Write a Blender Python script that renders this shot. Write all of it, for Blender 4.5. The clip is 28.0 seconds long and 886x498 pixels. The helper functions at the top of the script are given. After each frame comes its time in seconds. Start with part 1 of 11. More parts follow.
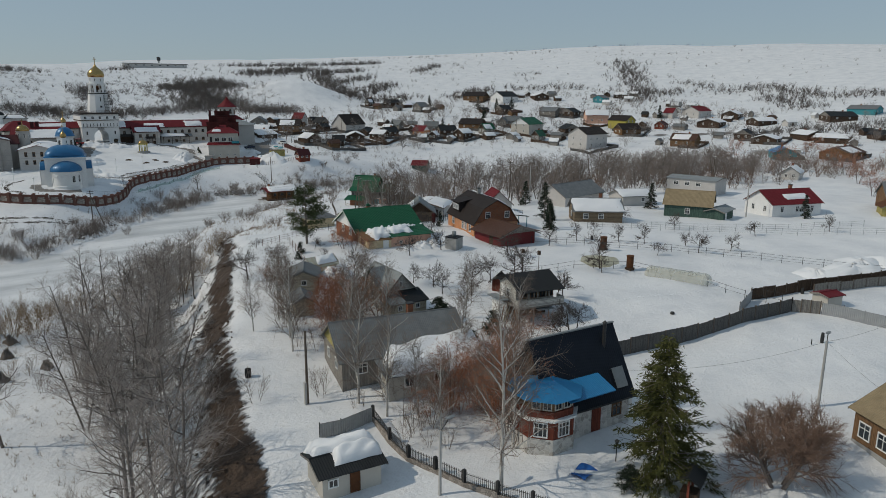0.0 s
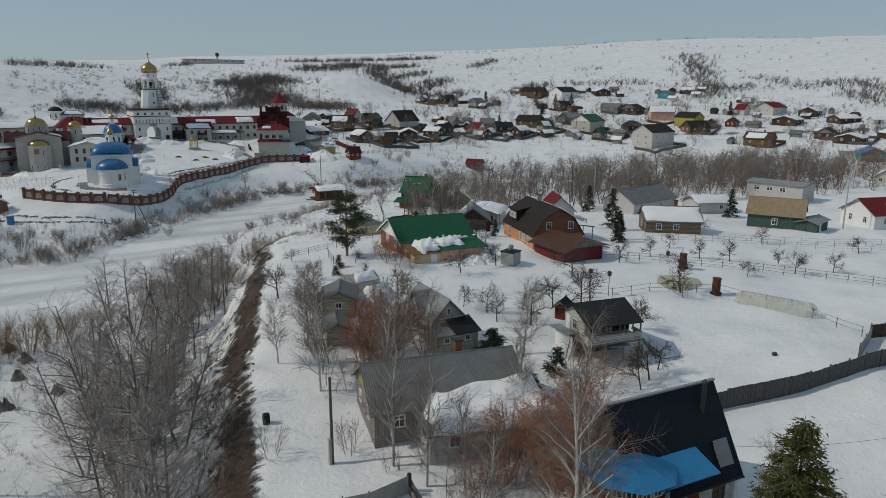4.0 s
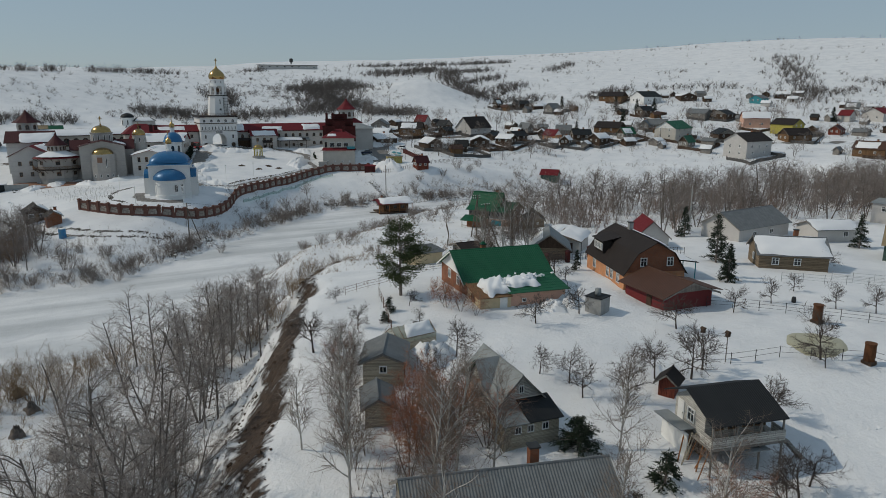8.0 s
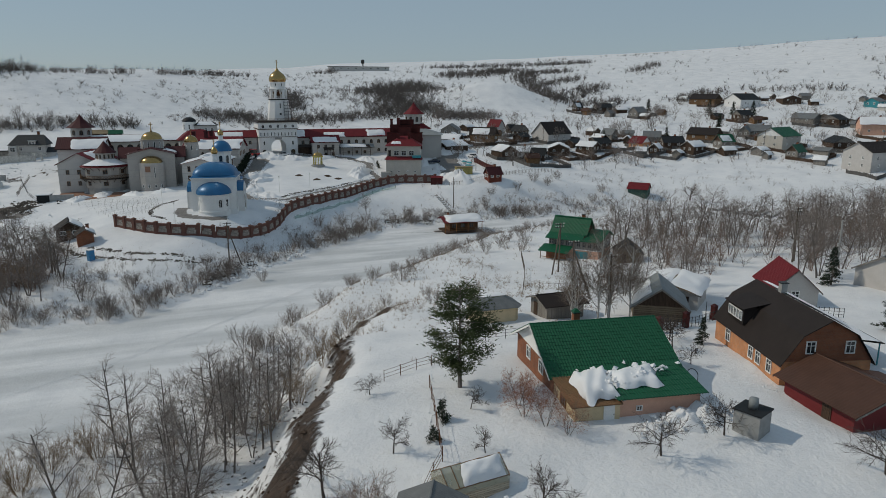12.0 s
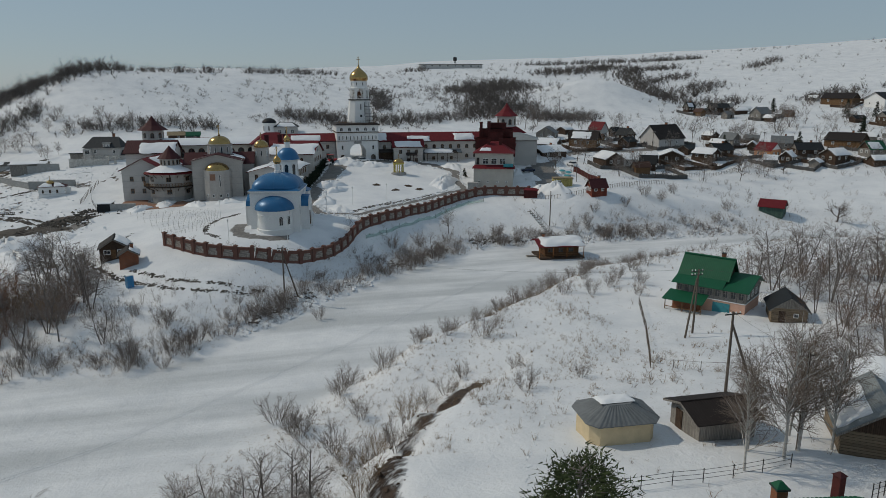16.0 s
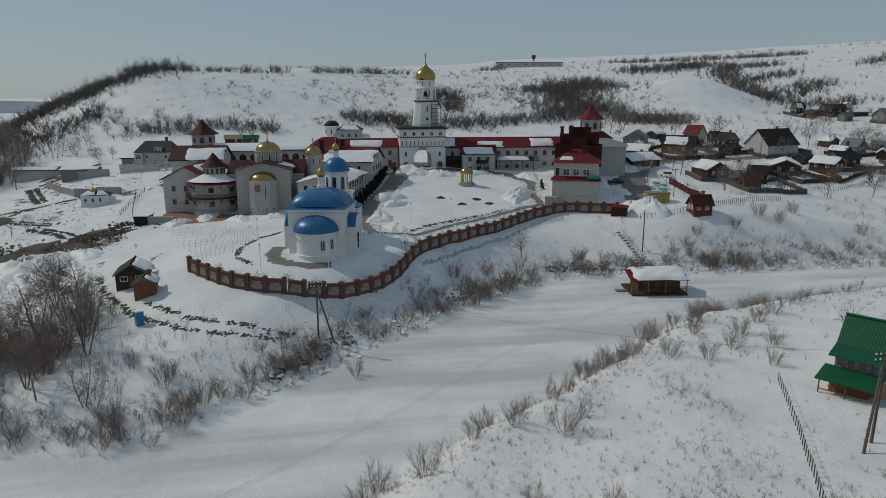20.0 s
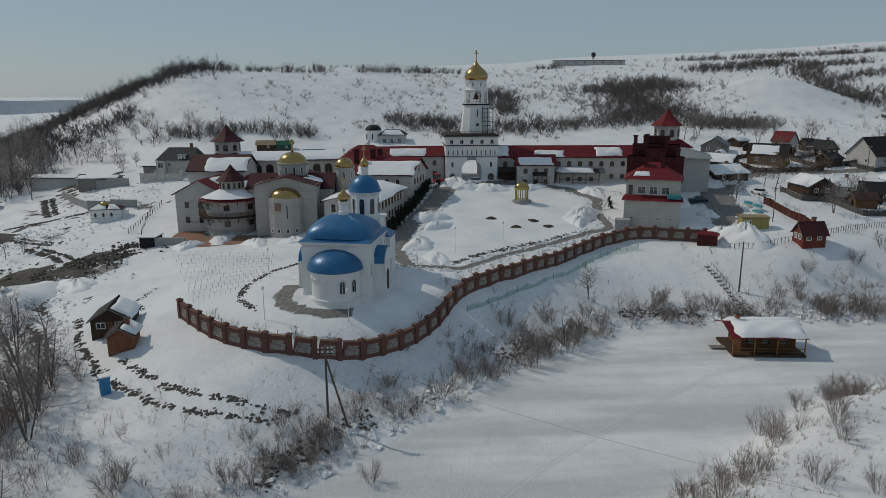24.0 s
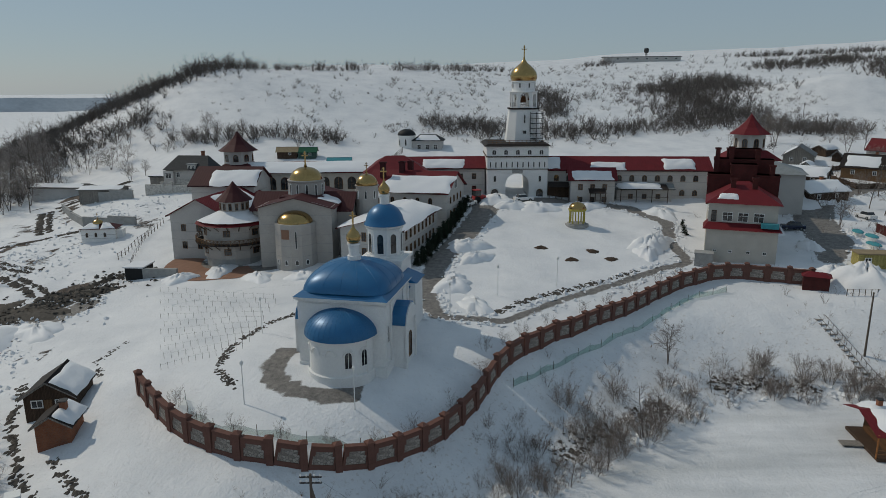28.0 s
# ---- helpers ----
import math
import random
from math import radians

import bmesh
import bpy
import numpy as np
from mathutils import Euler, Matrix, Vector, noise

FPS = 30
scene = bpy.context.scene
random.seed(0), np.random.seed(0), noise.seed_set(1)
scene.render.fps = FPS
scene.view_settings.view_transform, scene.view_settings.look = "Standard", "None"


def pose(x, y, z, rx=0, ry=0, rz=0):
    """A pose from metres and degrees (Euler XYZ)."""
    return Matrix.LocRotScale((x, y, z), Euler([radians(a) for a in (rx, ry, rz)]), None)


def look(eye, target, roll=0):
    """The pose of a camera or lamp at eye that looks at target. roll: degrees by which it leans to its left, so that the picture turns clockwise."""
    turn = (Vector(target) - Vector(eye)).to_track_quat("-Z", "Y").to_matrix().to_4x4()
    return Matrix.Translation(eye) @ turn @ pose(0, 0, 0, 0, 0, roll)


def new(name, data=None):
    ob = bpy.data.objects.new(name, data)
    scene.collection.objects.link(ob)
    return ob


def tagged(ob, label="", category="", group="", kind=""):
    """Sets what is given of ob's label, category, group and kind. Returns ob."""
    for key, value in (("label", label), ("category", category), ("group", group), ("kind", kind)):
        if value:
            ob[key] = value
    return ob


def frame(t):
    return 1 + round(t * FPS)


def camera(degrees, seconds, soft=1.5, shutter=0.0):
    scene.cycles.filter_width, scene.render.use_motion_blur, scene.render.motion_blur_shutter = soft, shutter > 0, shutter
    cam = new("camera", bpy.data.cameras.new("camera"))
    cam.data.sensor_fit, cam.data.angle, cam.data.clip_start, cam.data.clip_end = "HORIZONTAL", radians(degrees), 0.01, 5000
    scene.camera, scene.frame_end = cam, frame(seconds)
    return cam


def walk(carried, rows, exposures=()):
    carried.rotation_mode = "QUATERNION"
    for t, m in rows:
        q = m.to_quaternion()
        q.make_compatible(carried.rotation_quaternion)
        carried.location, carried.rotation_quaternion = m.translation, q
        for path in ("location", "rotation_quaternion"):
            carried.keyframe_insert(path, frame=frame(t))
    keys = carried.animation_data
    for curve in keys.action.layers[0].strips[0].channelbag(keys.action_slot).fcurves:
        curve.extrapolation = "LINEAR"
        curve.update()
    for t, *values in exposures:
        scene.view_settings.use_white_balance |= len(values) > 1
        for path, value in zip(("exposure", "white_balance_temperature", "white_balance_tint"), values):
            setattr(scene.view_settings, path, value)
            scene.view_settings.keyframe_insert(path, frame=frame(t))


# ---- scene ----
cam = camera(66.0, 28.0, 0.65)
PATH = [
    (0, (-47.08, -142.98, 35.06), (-34.924, -127.744, 30.578), 0.35),
    (1, (-45.22, -140.66, 35.04), (-33.065, -125.424, 30.545), 0.41),
    (2, (-43.37, -138.30, 35.02), (-31.320, -122.995, 30.498), 0.41),
    (3, (-41.56, -135.88, 35.04), (-30.013, -120.203, 30.475), 0.37),
    (4, (-39.75, -133.40, 35.06), (-28.881, -117.260, 30.448), 0.30),
    (4.5, (-38.78, -132.11, 35.08), (-28.264, -115.740, 30.456), 0.29),
    (6.5, (-34.73, -125.99, 35.24), (-25.120, -109.057, 30.682), 0.22),
    (7, (-33.52, -124.12, 35.34), (-24.079, -107.085, 30.801), 0.18),
    (8, (-30.88, -119.78, 35.63), (-21.763, -102.559, 31.121), 0.10),
    (9, (-28.26, -114.94, 35.87), (-19.523, -97.522, 31.388), 0.09),
    (10, (-25.62, -109.50, 36.04), (-17.264, -91.886, 31.568), 0.06),
    (11, (-22.85, -103.72, 36.19), (-15.052, -85.852, 31.716), 0.05),
    (12, (-20.16, -97.92, 36.41), (-12.914, -79.822, 31.926), 0.06),
    (12.5, (-18.88, -95.00, 36.49), (-11.906, -76.803, 32.012), 0.07),
    (14.5, (-14.40, -82.99, 36.57), (-8.587, -64.389, 32.076), -0.00),
    (15, (-13.35, -79.64, 36.71), (-7.885, -60.932, 32.201), 0.01),
    (16, (-11.28, -73.03, 37.00), (-6.525, -54.145, 32.457), -0.03),
    (17, (-9.12, -67.37, 37.07), (-5.125, -48.314, 32.520), -0.16),
    (18, (-7.26, -62.18, 36.96), (-3.933, -42.983, 32.429), -0.30),
    (19, (-5.94, -55.73, 37.03), (-2.985, -36.477, 32.499), -0.26),
    (20, (-4.82, -49.50, 37.15), (-2.198, -30.206, 32.599), -0.22),
    (21, (-3.71, -43.33, 37.26), (-1.476, -23.987, 32.705), -0.26),
    (21.5, (-3.20, -40.27, 37.32), (-1.193, -20.898, 32.757), -0.29),
    (23.5, (-1.66, -27.86, 37.74), (-0.303, -8.440, 33.169), -0.26),
    (24, (-1.36, -24.70, 37.89), (-0.209, -5.263, 33.312), -0.26),
    (25, (-0.84, -18.45, 38.24), (-0.081, 0.997, 33.636), -0.21),
    (26, (-0.52, -12.28, 38.58), (-0.063, 7.168, 33.948), -0.13),
    (27, (-0.29, -6.08, 38.86), (-0.079, 13.370, 34.224), -0.11),
    (28, (-0.00, -0.00, 39.00), (-0.002, 19.449, 34.337), -0.30),
]
walk(cam, [(t, look(eye, target, roll)) for t, eye, target, roll in PATH], [(0, -1.44, 6950, 8.8), (14, -1.5, 6950, 8.8), (20, -1.63, 6950, 8.8), (28, -1.57, 6950, 8.8)])

# ---------------------------------------------------------------- sky and sun
world = bpy.data.worlds.new("winter_sky")
scene.world = world
world.use_nodes = True
_n, _l = world.node_tree.nodes, world.node_tree.links
_sky = _n.new("ShaderNodeTexSky")
_sky.sky_type, _sky.sun_disc = "NISHITA", False
SUN_AZ, SUN_EL = radians(-60), radians(42)
_sky.sun_elevation, _sky.sun_rotation = SUN_EL, SUN_AZ % (2 * math.pi)
_sky.air_density, _sky.dust_density, _sky.ozone_density, _sky.altitude = 1.0, 0.3, 3.0, 100
_n["Background"].inputs["Strength"].default_value = 0.115
_haze = _n.new("ShaderNodeMix")  # thin winter haze pales the clear sky
_haze.data_type = "RGBA"
_haze.inputs["Factor"].default_value = 0.55
_haze.inputs["B"].default_value = (8.4, 11.4, 14.6, 1)
_l.new(_sky.outputs[0], _haze.inputs["A"])
_l.new(_haze.outputs["Result"], _n["Background"].inputs["Color"])
sun = new("sun", bpy.data.lights.new("sun", "SUN"))
sun.data.energy, sun.data.angle, sun.data.color = 4.8, radians(0.55), (1.0, 0.94, 0.84)
sun.matrix_world = look((300 * math.sin(SUN_AZ) * math.cos(SUN_EL), 300 * math.cos(SUN_AZ) * math.cos(SUN_EL), 300 * math.sin(SUN_EL)), (0, 0, 0))

# ---------------------------------------------------------------- materials
class Nodes:
    """A small hand for node trees."""

    def __init__(self, name, rough=0.7, metal=0.0):
        self.m = bpy.data.materials.new(name)
        self.m.use_nodes = True
        self.t = self.m.node_tree
        self.b = self.t.nodes["Principled BSDF"]
        self.b.inputs["Roughness"].default_value, self.b.inputs["Metallic"].default_value = rough, metal
        self.b.inputs["Specular IOR Level"].default_value = 0.5 if rough < 0.45 else 0.2
        self.pos = None

    def node(self, kind, **sets):
        n = self.t.nodes.new(kind)
        for k, v in sets.items():
            n.inputs[k].default_value = v
        return n

    def link(self, a, b):
        self.t.links.new(a, b)

    def place(self, world=False):
        n = self.t.nodes.new("ShaderNodeTexCoord") if not world else self.t.nodes.new("ShaderNodeNewGeometry")
        return n.outputs["Position" if world else "Object"]

    def noise(self, size, detail=4.0, rough=0.55, world=False, stretch=None):
        p = self.place(world)
        if stretch:
            mp = self.t.nodes.new("ShaderNodeMapping")
            mp.inputs["Scale"].default_value = stretch
            self.link(p, mp.inputs["Vector"])
            p = mp.outputs[0]
        n = self.node("ShaderNodeTexNoise", Scale=1.0 / size, Detail=detail, Roughness=rough)
        self.link(p, n.inputs["Vector"])
        return n.outputs["Fac"]

    def ramp(self, fac, *stops):
        r = self.t.nodes.new("ShaderNodeValToRGB")
        e = r.color_ramp.elements
        while len(e) < len(stops):
            e.new(0.5)
        for el, (p, c) in zip(e, stops):
            el.position, el.color = p, (*c, 1) if len(c) == 3 else c
        self.link(fac, r.inputs["Fac"])
        return r.outputs["Color"]

    def mix(self, fac, a, b, how="MIX"):
        n = self.t.nodes.new("ShaderNodeMix")
        n.data_type, n.blend_type = "RGBA", how
        for sock, v in ((n.inputs["Factor"], fac), (n.inputs["A"], a), (n.inputs["B"], b)):
            if isinstance(v, (int, float)):
                sock.default_value = v
            elif isinstance(v, tuple):
                sock.default_value = (*v, 1) if len(v) == 3 else v
            else:
                self.link(v, sock)
        return n.outputs["Result"]

    def math(self, how, a, b=0.0, c=None):
        n = self.t.nodes.new("ShaderNodeMath")
        n.operation = how
        for sock, v in zip(n.inputs, (a, b) if c is None else (a, b, c)):
            if isinstance(v, (int, float)):
                sock.default_value = v
            else:
                self.link(v, sock)
        return n.outputs[0]

    def vary(self):
        return self.t.nodes.new("ShaderNodeObjectInfo").outputs["Random"]

    def color(self, c):
        self.link(c, self.b.inputs["Base Color"])
        return self

    def bump(self, height, depth, strength=1.0):
        n = self.node("ShaderNodeBump", Strength=strength, Distance=depth)
        self.link(height, n.inputs["Height"])
        self.link(n.outputs[0], self.b.inputs["Normal"])
        return self


def plain(name, col, rough=0.7, metal=0.0, size=0.6, spread=0.25, fine=0.05, bump=0.004, vary=0.0, world=False, stretch=None):
    """A worn single-colour surface: broad blotches, fine grain, slight relief."""
    k = Nodes(name, rough, metal)
    dark, light = tuple(c * (1 - spread) for c in col), tuple(min(1, c * (1 + spread * 0.7)) for c in col)
    c = k.ramp(k.noise(size, 5, 0.6, world, stretch), (0.3, dark), (0.7, light))
    g = k.noise(fine, 3, 0.6, world, stretch)
    c = k.mix(0.35, c, k.ramp(g, (0.3, tuple(v * 0.75 for v in col)), (0.7, tuple(min(1, v * 1.2) for v in col))))
    if vary:
        c = k.mix(k.math("MULTIPLY", k.vary(), vary), c, tuple(x * 0.45 for x in col))
    k.color(c).bump(g, bump, 0.6)
    return k.m


def snow_material():
    k = Nodes("snow", 0.55)
    n = k.noise(7, 5, 0.6, True)
    f = k.noise(0.35, 5, 0.65, True)
    c = k.ramp(n, (0.25, (0.69, 0.70, 0.725)), (0.7, (0.79, 0.80, 0.81)))
    k.color(c)
    k.b.inputs["Specular IOR Level"].default_value = 0.25
    h = k.math("MULTIPLY_ADD", k.noise(1.6, 4, 0.6, True), 0.6, k.math("MULTIPLY", f, 0.4))
    k.bump(h, 0.12, 0.5)
    return k.m


def ground_material():
    """Snow over last year's dry grass: the tips show on thin banks; bare earth on the steep cliff face."""
    k = Nodes("snowy_ground", 0.6)
    n, f = k.noise(7, 5, 0.6, True), k.noise(0.35, 5, 0.65, True)
    snow = k.ramp(n, (0.25, (0.60, 0.62, 0.645)), (0.5, (0.715, 0.725, 0.74)), (0.75, (0.79, 0.795, 0.80)))
    geo = k.t.nodes.new("ShaderNodeNewGeometry")
    sep = k.t.nodes.new("ShaderNodeSeparateXYZ")
    k.link(geo.outputs["Normal"], sep.inputs[0])
    earth_tone = k.ramp(k.noise(0.8, 6, 0.7, True), (0.3, (0.030, 0.022, 0.018)), (0.5, (0.070, 0.048, 0.036)), (0.72, (0.125, 0.083, 0.058)))
    rill = k.noise(1.0, 5, 0.65, True, (0.28, 1.5, 0.5))
    earth_tone = k.mix(0.55, earth_tone, k.ramp(rill, (0.3, (0.032, 0.024, 0.02)), (0.7, (0.13, 0.088, 0.062))))
    att = k.t.nodes.new("ShaderNodeAttribute")
    att.attribute_name = "cover"
    cs = k.t.nodes.new("ShaderNodeSeparateColor")
    k.link(att.outputs["Color"], cs.inputs[0])
    bare = k.math("ADD", cs.outputs[0], k.math("MULTIPLY_ADD", k.math("MULTIPLY_ADD", rill, 0.6, k.math("MULTIPLY", k.noise(0.9, 5, 0.7, True), 0.5)), 1.3, -0.70))
    bare = k.ramp(bare, (0.44, (0, 0, 0)), (0.6, (1, 1, 1)))
    turn = k.t.nodes.new("ShaderNodeMapping")  # wind-swept bands lie along the creek
    turn.inputs["Rotation"].default_value, turn.inputs["Scale"].default_value = (0, 0, radians(-38)), (0.022, 0.16, 0.1)
    k.link(k.place(True), turn.inputs["Vector"])
    band = k.node("ShaderNodeTexNoise", Scale=1.0, Detail=4.0, Roughness=0.5)
    k.link(turn.outputs[0], band.inputs["Vector"])
    worn = k.ramp(band.outputs["Fac"], (0.40, (0, 0, 0)), (0.62, (1, 1, 1)))
    fleck = k.ramp(k.noise(1.1, 6, 0.7, True, (0.6, 1.0, 1.0)), (0.5, (0, 0, 0)), (0.72, (1, 1, 1)))
    worn = k.math("MULTIPLY_ADD", fleck, 0.22, worn)
    snow = k.mix(k.math("MULTIPLY", k.math("MULTIPLY", worn, att.outputs["Alpha"]), 0.72), snow, (0.43, 0.45, 0.46))
    c = k.mix(bare, snow, earth_tone)
    grass = k.ramp(k.noise(0.5, 6, 0.75, True), (0.56, (0, 0, 0)), (0.70, (1, 1, 1)))
    tuft = k.math("MULTIPLY", k.math("MULTIPLY", grass, k.math("ADD", cs.outputs[1], 0.2)), 0.75)
    c = k.mix(tuft, c, (0.30, 0.23, 0.16))
    road = k.math("ADD", cs.outputs[2], k.math("MULTIPLY_ADD", k.noise(1.3, 5, 0.65, True), 0.9, -0.45))
    road = k.ramp(road, (0.42, (0, 0, 0)), (0.62, (1, 1, 1)))
    c = k.mix(road, c, k.ramp(k.noise(0.7, 5, 0.7, True), (0.3, (0.10, 0.095, 0.09)), (0.7, (0.26, 0.24, 0.22))))
    k.color(c)
    k.b.inputs["Specular IOR Level"].default_value = 0.25
    h = k.math("MULTIPLY_ADD", k.noise(1.6, 4, 0.6, True), 0.6, k.math("MULTIPLY", f, 0.4))
    h = k.math("ADD", h, k.math("MULTIPLY", k.math("MULTIPLY", bare, k.noise(0.8, 6, 0.7, True)), 2.5))
    k.bump(h, 0.3, 0.9)
    return k.m


SNOW, GROUND = snow_material(), ground_material()

def brick_material(name, a, b, joint, scale=1.0):
    k = Nodes(name, 0.85)
    br = k.node("ShaderNodeTexBrick", Scale=scale)
    br.inputs["Color1"].default_value, br.inputs["Color2"].default_value, br.inputs["Mortar"].default_value = (*a, 1), (*b, 1), (*joint, 1)
    br.inputs["Mortar Size"].default_value, br.inputs["Brick Width"].default_value, br.inputs["Row Height"].default_value = 0.012, 0.26, 0.078
    p = k.place()
    sep, com = k.t.nodes.new("ShaderNodeSeparateXYZ"), k.t.nodes.new("ShaderNodeCombineXYZ")
    k.link(p, sep.inputs[0])
    k.link(k.math("ADD", sep.outputs[0], sep.outputs[1]), com.inputs[0])
    k.link(sep.outputs[2], com.inputs[1])
    k.link(com.outputs[0], br.inputs["Vector"])
    c = k.mix(0.4, br.outputs["Color"], k.ramp(k.noise(1.2, 5), (0.3, tuple(x * 0.6 for x in a)), (0.7, tuple(min(1, x * 1.3) for x in b))))
    k.color(c).bump(br.outputs["Fac"], -0.01, 0.6)
    return k.m


def board_material(name, col, across=0.14, axis=0, dark=0.5, rough=0.8):
    """Boards with dark joints; axis 0: upright boards, 2: lying boards or logs."""
    k = Nodes(name, rough)
    sep = k.t.nodes.new("ShaderNodeSeparateXYZ")
    k.link(k.place(), sep.inputs[0])
    u = sep.outputs[2] if axis == 2 else k.math("ADD", sep.outputs[0], sep.outputs[1])
    u = k.math("DIVIDE", u, across)
    fr = k.math("FRACT", u)
    wn = k.t.nodes.new("ShaderNodeTexWhiteNoise")
    wn.noise_dimensions = "1D"
    k.link(k.math("FLOOR", u), wn.inputs["W"])
    tone = k.ramp(wn.outputs["Value"], (0.0, tuple(c * 0.65 for c in col)), (1.0, tuple(min(1, c * 1.25) for c in col)))
    c = k.mix(0.5, tone, k.ramp(k.noise(0.5, 6, 0.7, stretch=(3, 3, 0.6) if axis == 0 else (0.6, 0.6, 4)), (0.3, tuple(x * 0.5 for x in col)), (0.75, tuple(min(1, x * 1.3) for x in col))))
    edge = k.math("LESS_THAN", k.math("MINIMUM", fr, k.math("SUBTRACT", 1.0, fr)), 0.06)
    c = k.mix(edge, c, tuple(x * dark * 0.5 for x in col))
    k.color(c)
    round_ = k.math("SINE", k.math("MULTIPLY", fr, math.pi))
    k.bump(round_, 0.03 if axis == 2 else 0.012, 0.7)
    return k.m


def stone_material(name, a, b, joint, size=0.35):
    k = Nodes(name, 0.85)
    vo = k.node("ShaderNodeTexVoronoi", Scale=1 / size)
    vo.feature = "DISTANCE_TO_EDGE"
    k.link(k.place(), vo.inputs["Vector"])
    v2 = k.node("ShaderNodeTexVoronoi", Scale=1 / size)
    k.link(k.place(), v2.inputs["Vector"])
    sp = k.t.nodes.new("ShaderNodeSeparateColor")
    k.link(v2.outputs["Color"], sp.inputs[0])
    c = k.ramp(sp.outputs[0], (0.0, a), (1.0, b))
    c = k.mix(k.ramp(vo.outputs["Distance"], (0.03, (1, 1, 1)), (0.08, (0, 0, 0))), c, joint)
    k.color(c).bump(k.ramp(vo.outputs["Distance"], (0.0, (0, 0, 0)), (0.2, (1, 1, 1))), 0.03, 0.7)
    return k.m


def glass_material():
    k = Nodes("window_glass", 0.06)
    k.color(k.ramp(k.noise(0.9, 3), (0.35, (0.012, 0.015, 0.018)), (0.7, (0.05, 0.058, 0.062))))
    k.b.inputs["Specular IOR Level"].default_value = 0.7
    return k.m


def film_material(name, col, alpha):
    k = Nodes(name, 0.12)
    k.color(k.ramp(k.noise(0.8, 4), (0.3, tuple(c * 0.8 for c in col)), (0.7, col)))
    k.b.inputs["Alpha"].default_value = alpha
    return k.m


GLASS = glass_material()
PLASTER = plain("white_plaster", (0.52, 0.50, 0.475), 0.85, size=1.8, spread=0.08, fine=0.12, bump=0.006)
LIME = plain("whitewashed_church_wall", (0.74, 0.74, 0.73), 0.85, size=2.2, spread=0.06, fine=0.15, bump=0.006)
CREAM = plain("cream_plaster", (0.50, 0.47, 0.42), 0.85, size=1.5, spread=0.12)
BEIGE = plain("beige_siding", (0.62, 0.50, 0.32), 0.75, size=0.9, spread=0.15)
PINK = plain("pink_plaster", (0.60, 0.36, 0.27), 0.85, size=1.0, spread=0.14)
GREYWALL = plain("grey_concrete", (0.33, 0.33, 0.32), 0.9, size=0.9, spread=0.25)
BLOCKWALL = plain("pale_grey_block_wall", (0.50, 0.48, 0.46), 0.9, size=1.2, spread=0.12)
BRICK = brick_material("red_brick", (0.223, 0.068, 0.034), (0.285, 0.105, 0.050), (0.198, 0.155, 0.124))
BRICKDARK = brick_material("dark_red_brick", (0.075, 0.017, 0.016), (0.10, 0.023, 0.02), (0.055, 0.03, 0.028))
BRICKORANGE = brick_material("orange_brick", (0.50, 0.20, 0.09), (0.58, 0.26, 0.12), (0.4, 0.3, 0.22))
WALLRED = plain("red_wall_pillar", (0.155, 0.078, 0.062), 0.9, size=0.7, spread=0.2)
RUBBLE = stone_material("pale_rubble_stone", (0.22, 0.19, 0.165), (0.40, 0.36, 0.32), (0.16, 0.145, 0.13), 0.3)
FLAGSTONE = stone_material("grey_white_fieldstone", (0.34, 0.32, 0.29), (0.62, 0.60, 0.56), (0.55, 0.53, 0.5), 0.4)
BLUE = plain("blue_painted_metal", (0.012, 0.125, 0.28), 0.38, 0.15, size=2.0, spread=0.14, bump=0.002)
NAVYROOF = plain("blue_black_roof_sheet", (0.009, 0.013, 0.021), 0.62, size=1.2, spread=0.3)
BLUEBRIGHT = plain("bright_blue_roof_metal", (0.015, 0.19, 0.40), 0.4, 0.1, size=1.0, spread=0.16)
GOLD = plain("gilded_metal", (0.43, 0.29, 0.12), 0.24, 1.0, size=0.8, spread=0.12, bump=0.001)
REDROOF = plain("red_roof_metal", (0.135, 0.013, 0.018), 0.7, 0.0, size=1.4, spread=0.18)
MAROON = plain("maroon_metal", (0.06, 0.016, 0.018), 0.7, 0.0, size=1.4, spread=0.2)
GREENROOF = plain("green_metal_tile", (0.008, 0.085, 0.042), 0.5, 0.0, size=1.4, spread=0.16)
BROWNROOF = plain("dark_brown_roof", (0.025, 0.019, 0.017), 0.7, size=1.2, spread=0.22)
RUSTROOF = plain("rust_brown_roof", (0.078, 0.039, 0.027), 0.55, size=1.2, spread=0.2)
BLACKROOF = plain("charcoal_roof_sheet", (0.017, 0.019, 0.021), 0.62, size=1.2, spread=0.25)
GREYROOF = plain("grey_slate_sheet", (0.155, 0.165, 0.17), 0.65, size=0.9, spread=0.28)
TINROOF = plain("zinc_roof_sheet", (0.24, 0.26, 0.265), 0.6, 0.1, size=1.0, spread=0.2)
OCHREROOF = plain("ochre_old_slate", (0.27, 0.21, 0.13), 0.8, size=0.9, spread=0.25)
WHITEPAINT = plain("white_paint", (0.78, 0.78, 0.76), 0.6, size=0.7, spread=0.07)
WOODGREY = board_material("weathered_grey_boards", (0.27, 0.25, 0.225))
WOODBROWN = board_material("brown_boards", (0.20, 0.115, 0.06))
WOODDARK = board_material("dark_brown_boards", (0.085, 0.055, 0.038))
WOODRED = board_material("red_brown_boards", (0.20, 0.055, 0.035))
WOODPALE = board_material("pale_boards", (0.50, 0.44, 0.34), axis=2)
WOODWHITE = board_material("whitewashed_boards", (0.60, 0.58, 0.53), 0.16, axis=2)
